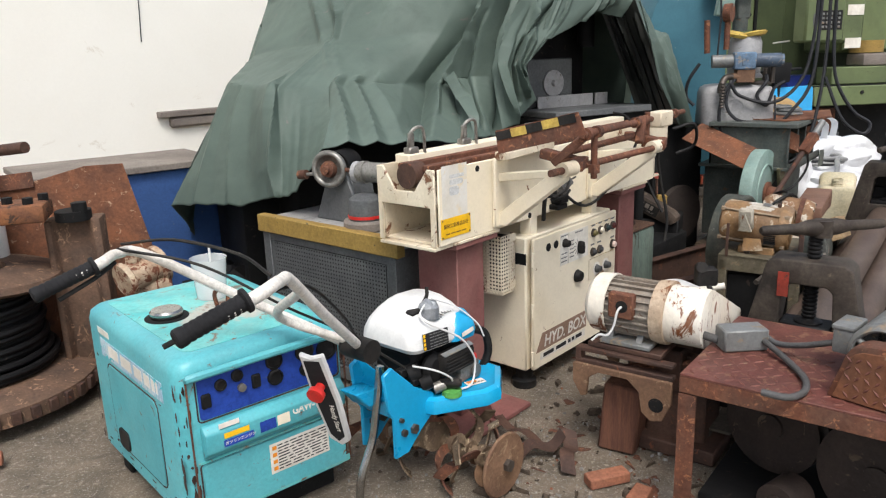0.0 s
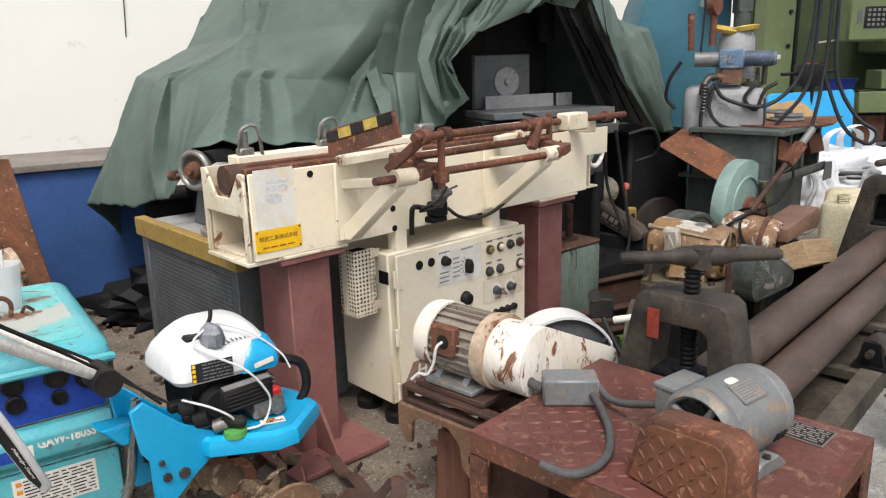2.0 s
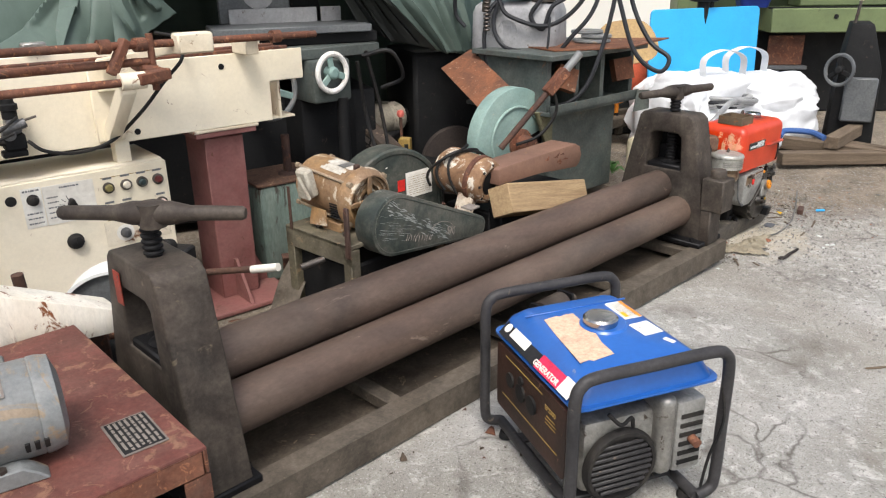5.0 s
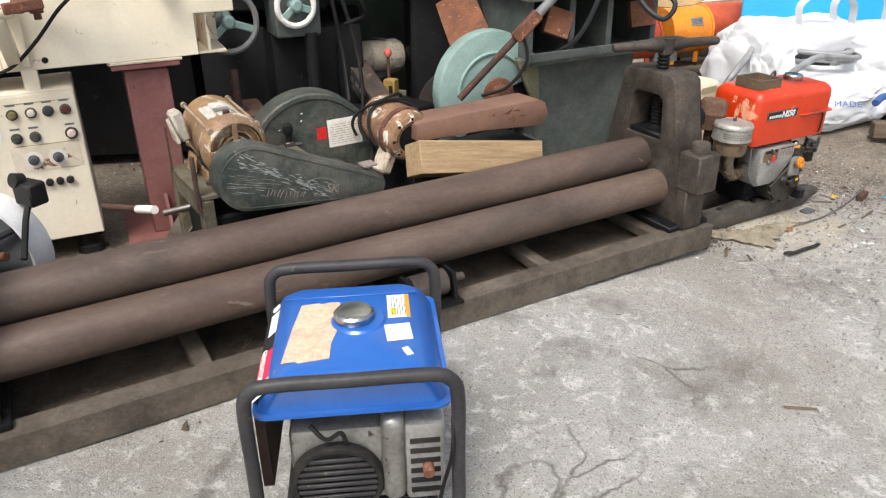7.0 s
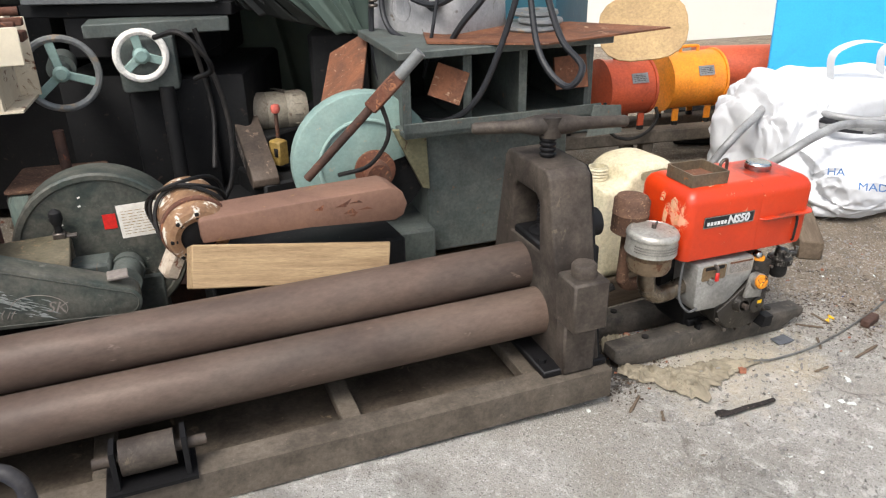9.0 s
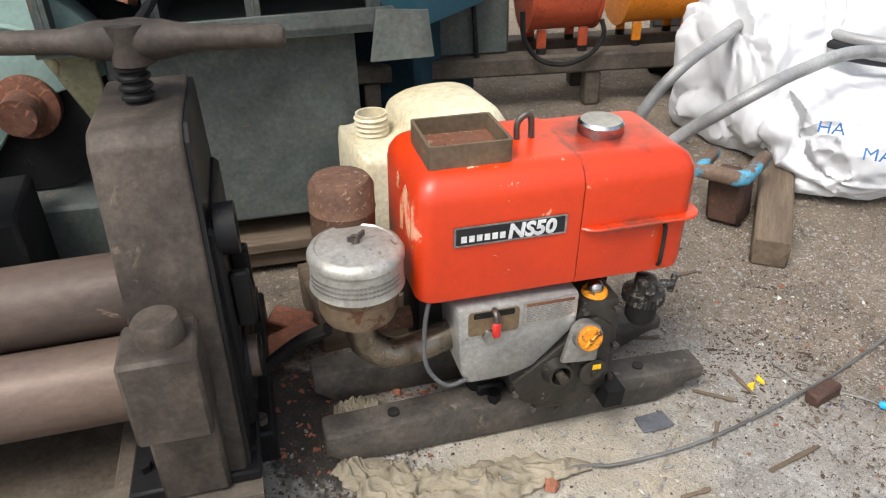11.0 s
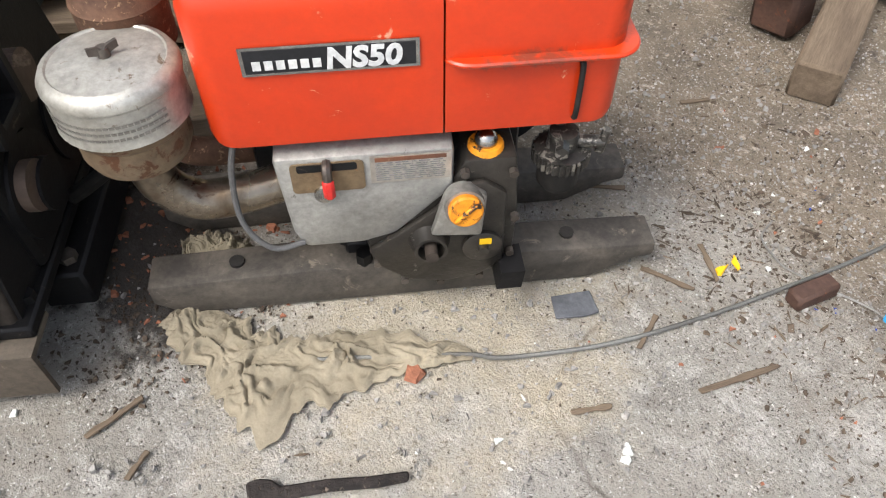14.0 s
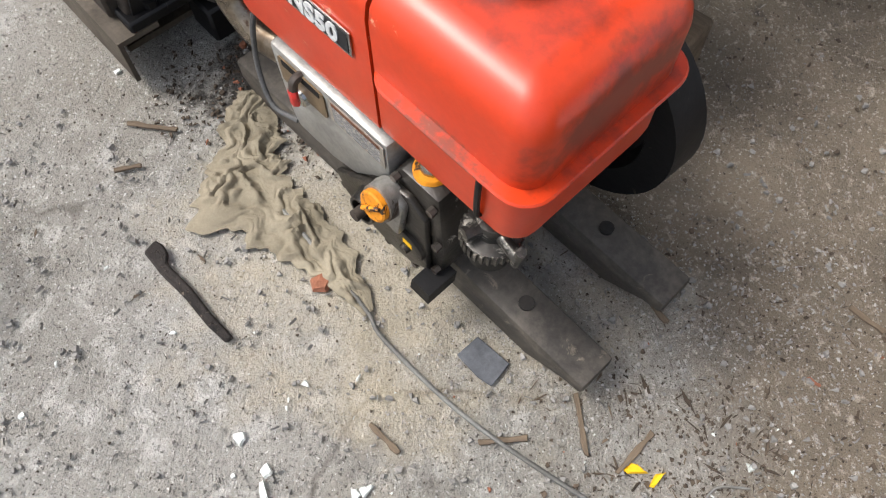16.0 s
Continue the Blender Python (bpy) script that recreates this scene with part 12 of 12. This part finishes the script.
# wire rope from the rag across the dirt
bm = nb()
tube(bm, [(x, y, fall(x, y) + 0.005) for x, y in ((3.06, 4.69), (3.13, 4.79), (3.196, 4.88), (3.234, 4.92), (3.308, 5.052), (3.363, 5.198), (3.406, 5.345), (3.451, 5.523), (3.5, 5.75))], 0.0036, seg=8)
single("wire_rope", bm, mat("grey_wire_rope", rgb(128, 128, 124), rgb(92, 90, 86), rough=0.5, metal=0.5, grain=400, bump=0.5), "grey wire rope lying on the ground", "wire rope")
bm = nb()
tube(bm, [(x, y, fall(x, y) + 0.004) for x, y in ((3.308, 5.456), (3.315, 5.42), (3.328, 5.404), (3.36, 5.392), (3.395, 5.389), (3.505, 5.421), (3.535, 5.424))], 0.0018, seg=6)
single("thin_wire", bm, M_alu, "thin bent wire with a blue plug", "wire")
bm = nb()
box(bm, (0, 0, 0.006), (0.05, 0.014, 0.012), 0.003)
single("blue_plug", bm, M_bluesheet, "small blue plastic plug", "plug", at=(3.56, 5.428, fall(3.56, 5.428)), yaw=12)


def rag(pts, widths, seed, rise, label):
    """A limp thin rag lying in long narrow folds on the ground."""
    bm = nb()
    line = spline([Vector((x, y, 0)) for x, y in pts], 30)
    rows, n, last = [], 84, len(line) - 1
    for i, p in enumerate(line):
        u = i / last
        k = u * (len(widths) - 1)
        a = min(int(k), len(widths) - 2)
        w_in, w_out = (widths[a][q] + (widths[a + 1][q] - widths[a][q]) * (k - a) for q in (0, 1))
        d = (line[min(last, i + 1)] - line[max(0, i - 1)]).normalized()
        side = Vector((d.y, -d.x, 0))
        row = []
        for j in range(n + 1):
            v = j / n * 2 - 1
            at = p + side * (v * (w_out if v > 0 else w_in))
            q = at * 17 + Vector((noise.noise(at * 30) * 0.9, noise.noise(at * 30 + Vector((5, 0, 0))) * 0.9, seed))
            folds = [noise.voronoi(q * f)[0] for f in (1.0, 2.3, 4.6)]
            heap = 0.35 + 0.65 * max(0.0, min(1.0, 0.5 + 1.6 * noise.noise(at * 14 + Vector((0, 0, seed)))))
            h = rise * heap * (max(0.0, 1 - 3.2 * (folds[0][1] - folds[0][0])) + 0.3 * max(0.0, 1 - 3.0 * (folds[1][1] - folds[1][0])) + 0.1 * max(0.0, 1 - 3.0 * (folds[2][1] - folds[2][0])))
            out = v * (w_out if v > 0 else w_in) * (1 + 0.55 * noise.noise(Vector((u * 13, 0 if v < 0 else 9, seed))) + 0.25 * noise.noise(Vector((u * 45, 0 if v < 0 else 9, seed))))
            e = p + side * out
            row.append(bm.verts.new((e.x, e.y, fall(e.x, e.y) + 0.003 + h * max(0.15, 1 - abs(v) ** 3))))
        rows.append(row)
    for a, b in zip(rows, rows[1:]):
        for j in range(n):
            bm.faces.new((a[j], a[j + 1], b[j + 1], b[j]))
    ob = single("rag", bm, M_rag, label, "rag", "rags", smooth=75)
    mod = ob.modifiers.new("thickness", "SOLIDIFY")
    mod.thickness, mod.offset = 0.0015, 1.0
    return ob


rag([(2.86, 4.57), (2.92, 4.59), (2.985, 4.615), (3.04, 4.655), (3.09, 4.73), (3.145, 4.81), (3.2, 4.885)], [(0.03, 0.03), (0.045, 0.045), (0.05, 0.06), (0.045, 0.115), (0.045, 0.06), (0.045, 0.025), (0.008, 0.008)], 3, 0.016, "crumpled thin grey-brown rag on the concrete beside the skid")
rag([(2.77, 4.64), (2.8, 4.665), (2.83, 4.69), (2.86, 4.715)], [(0.02, 0.02), (0.045, 0.05), (0.05, 0.05), (0.03, 0.03)], 8, 0.04, "small crumpled grey-brown rag between the skids")
# loose bricks and tiles by the roller end and under the tiller
for i, (x, y, z, a, t) in enumerate(((2.5, 4.75, 0.02, 30, 12), (2.56, 4.7, 0.03, 80, -8), (0.62, 2.15, 0.02, 20, 0), (0.7, 2.05, 0.015, 60, 5), (-1.5, 2.25, 0.03, 30, 0), (-0.75, 1.62, 0.03, 70, 8))):
    bm = nb()
    box(bm, (0, 0, 0.0), (0.1 + 0.02 * (i % 3), 0.055, 0.035), 0.004)
    single("broken_brick", bm, M_brick, "broken orange brick in the rubble", "brick", "broken bricks", m=Matrix.Translation((x, y, z)) @ pose(0, 0, 0, t, t * 0.5, a))
# curled rusty sheet scraps beside the tiller
for i, (x, y, a) in enumerate(((0.42, 2.3, 20), (0.52, 2.27, 80), (0.36, 2.42, 140))):
    bm = nb()
    line = spline([(-0.09, 0, 0.01), (-0.03, 0.01, 0.05), (0.04, 0, 0.03), (0.09, 0.01, 0.07)], 5)
    loft(bm, [[p + Vector((0, -0.022, 0)), p + Vector((0, 0.026, 0.01)), p + Vector((0, 0.026, 0.012)), p + Vector((0, -0.022, 0.002))] for p in line])
    single("curled_scrap", bm, M_rustd, "curled rusty sheet scrap on the ground", "scrap", "curled scraps", at=(x, y, 0), yaw=a)


def weed(x, y, seed):
    rng, bm = random.Random(seed), nb()
    for k in range(16):
        a, L = rng.uniform(0, 6.28), rng.uniform(0.04, 0.11)
        d = Vector((math.cos(a), math.sin(a), 0))
        s = Vector((-d.y, d.x, 0))
        b = Vector((0, 0, rng.uniform(0.0, 0.08)))
        pts = [b, b + d * L * 0.5 + Vector((0, 0, L * 0.45)), b + d * L + Vector((0, 0, L * 0.25))]
        w = L * 0.22
        v = [bm.verts.new(p) for p in (pts[0], pts[1] - s * w, pts[2], pts[1] + s * w)]
        bm.faces.new(v)
    return single("weed", bm, M_leaf, "small green weed growing at the machine's foot", "weed", "weeds", at=(x, y, 0), smooth=80)


for i, (x, y) in enumerate(((2.42, 4.6), (2.36, 4.52), (1.28, 3.55), (2.4, 5.75), (2.2, 4.5), (1.34, 3.5))):
    weed(x, y, 70 + i)


# the engine's corner stands on the sloping end of the yard
SLOPE = Matrix(((1.0292, 0.0153, 0.0372, -0.1801), (-0.016, 1.0296, 0.0201, -0.016), (-0.0369, -0.0206, 1.0291, 0.1667), (0, 0, 0, 1)))
ON_SLOPE = ("diesel_engine", "battery_cable", "iron_strip")
for ob in list(scene.objects):
    if ob.parent is None:
        kind_name = ob.name.split(".")[0]
        if kind_name in ON_SLOPE:
            ob.matrix_basis = SLOPE @ ob.matrix_basis
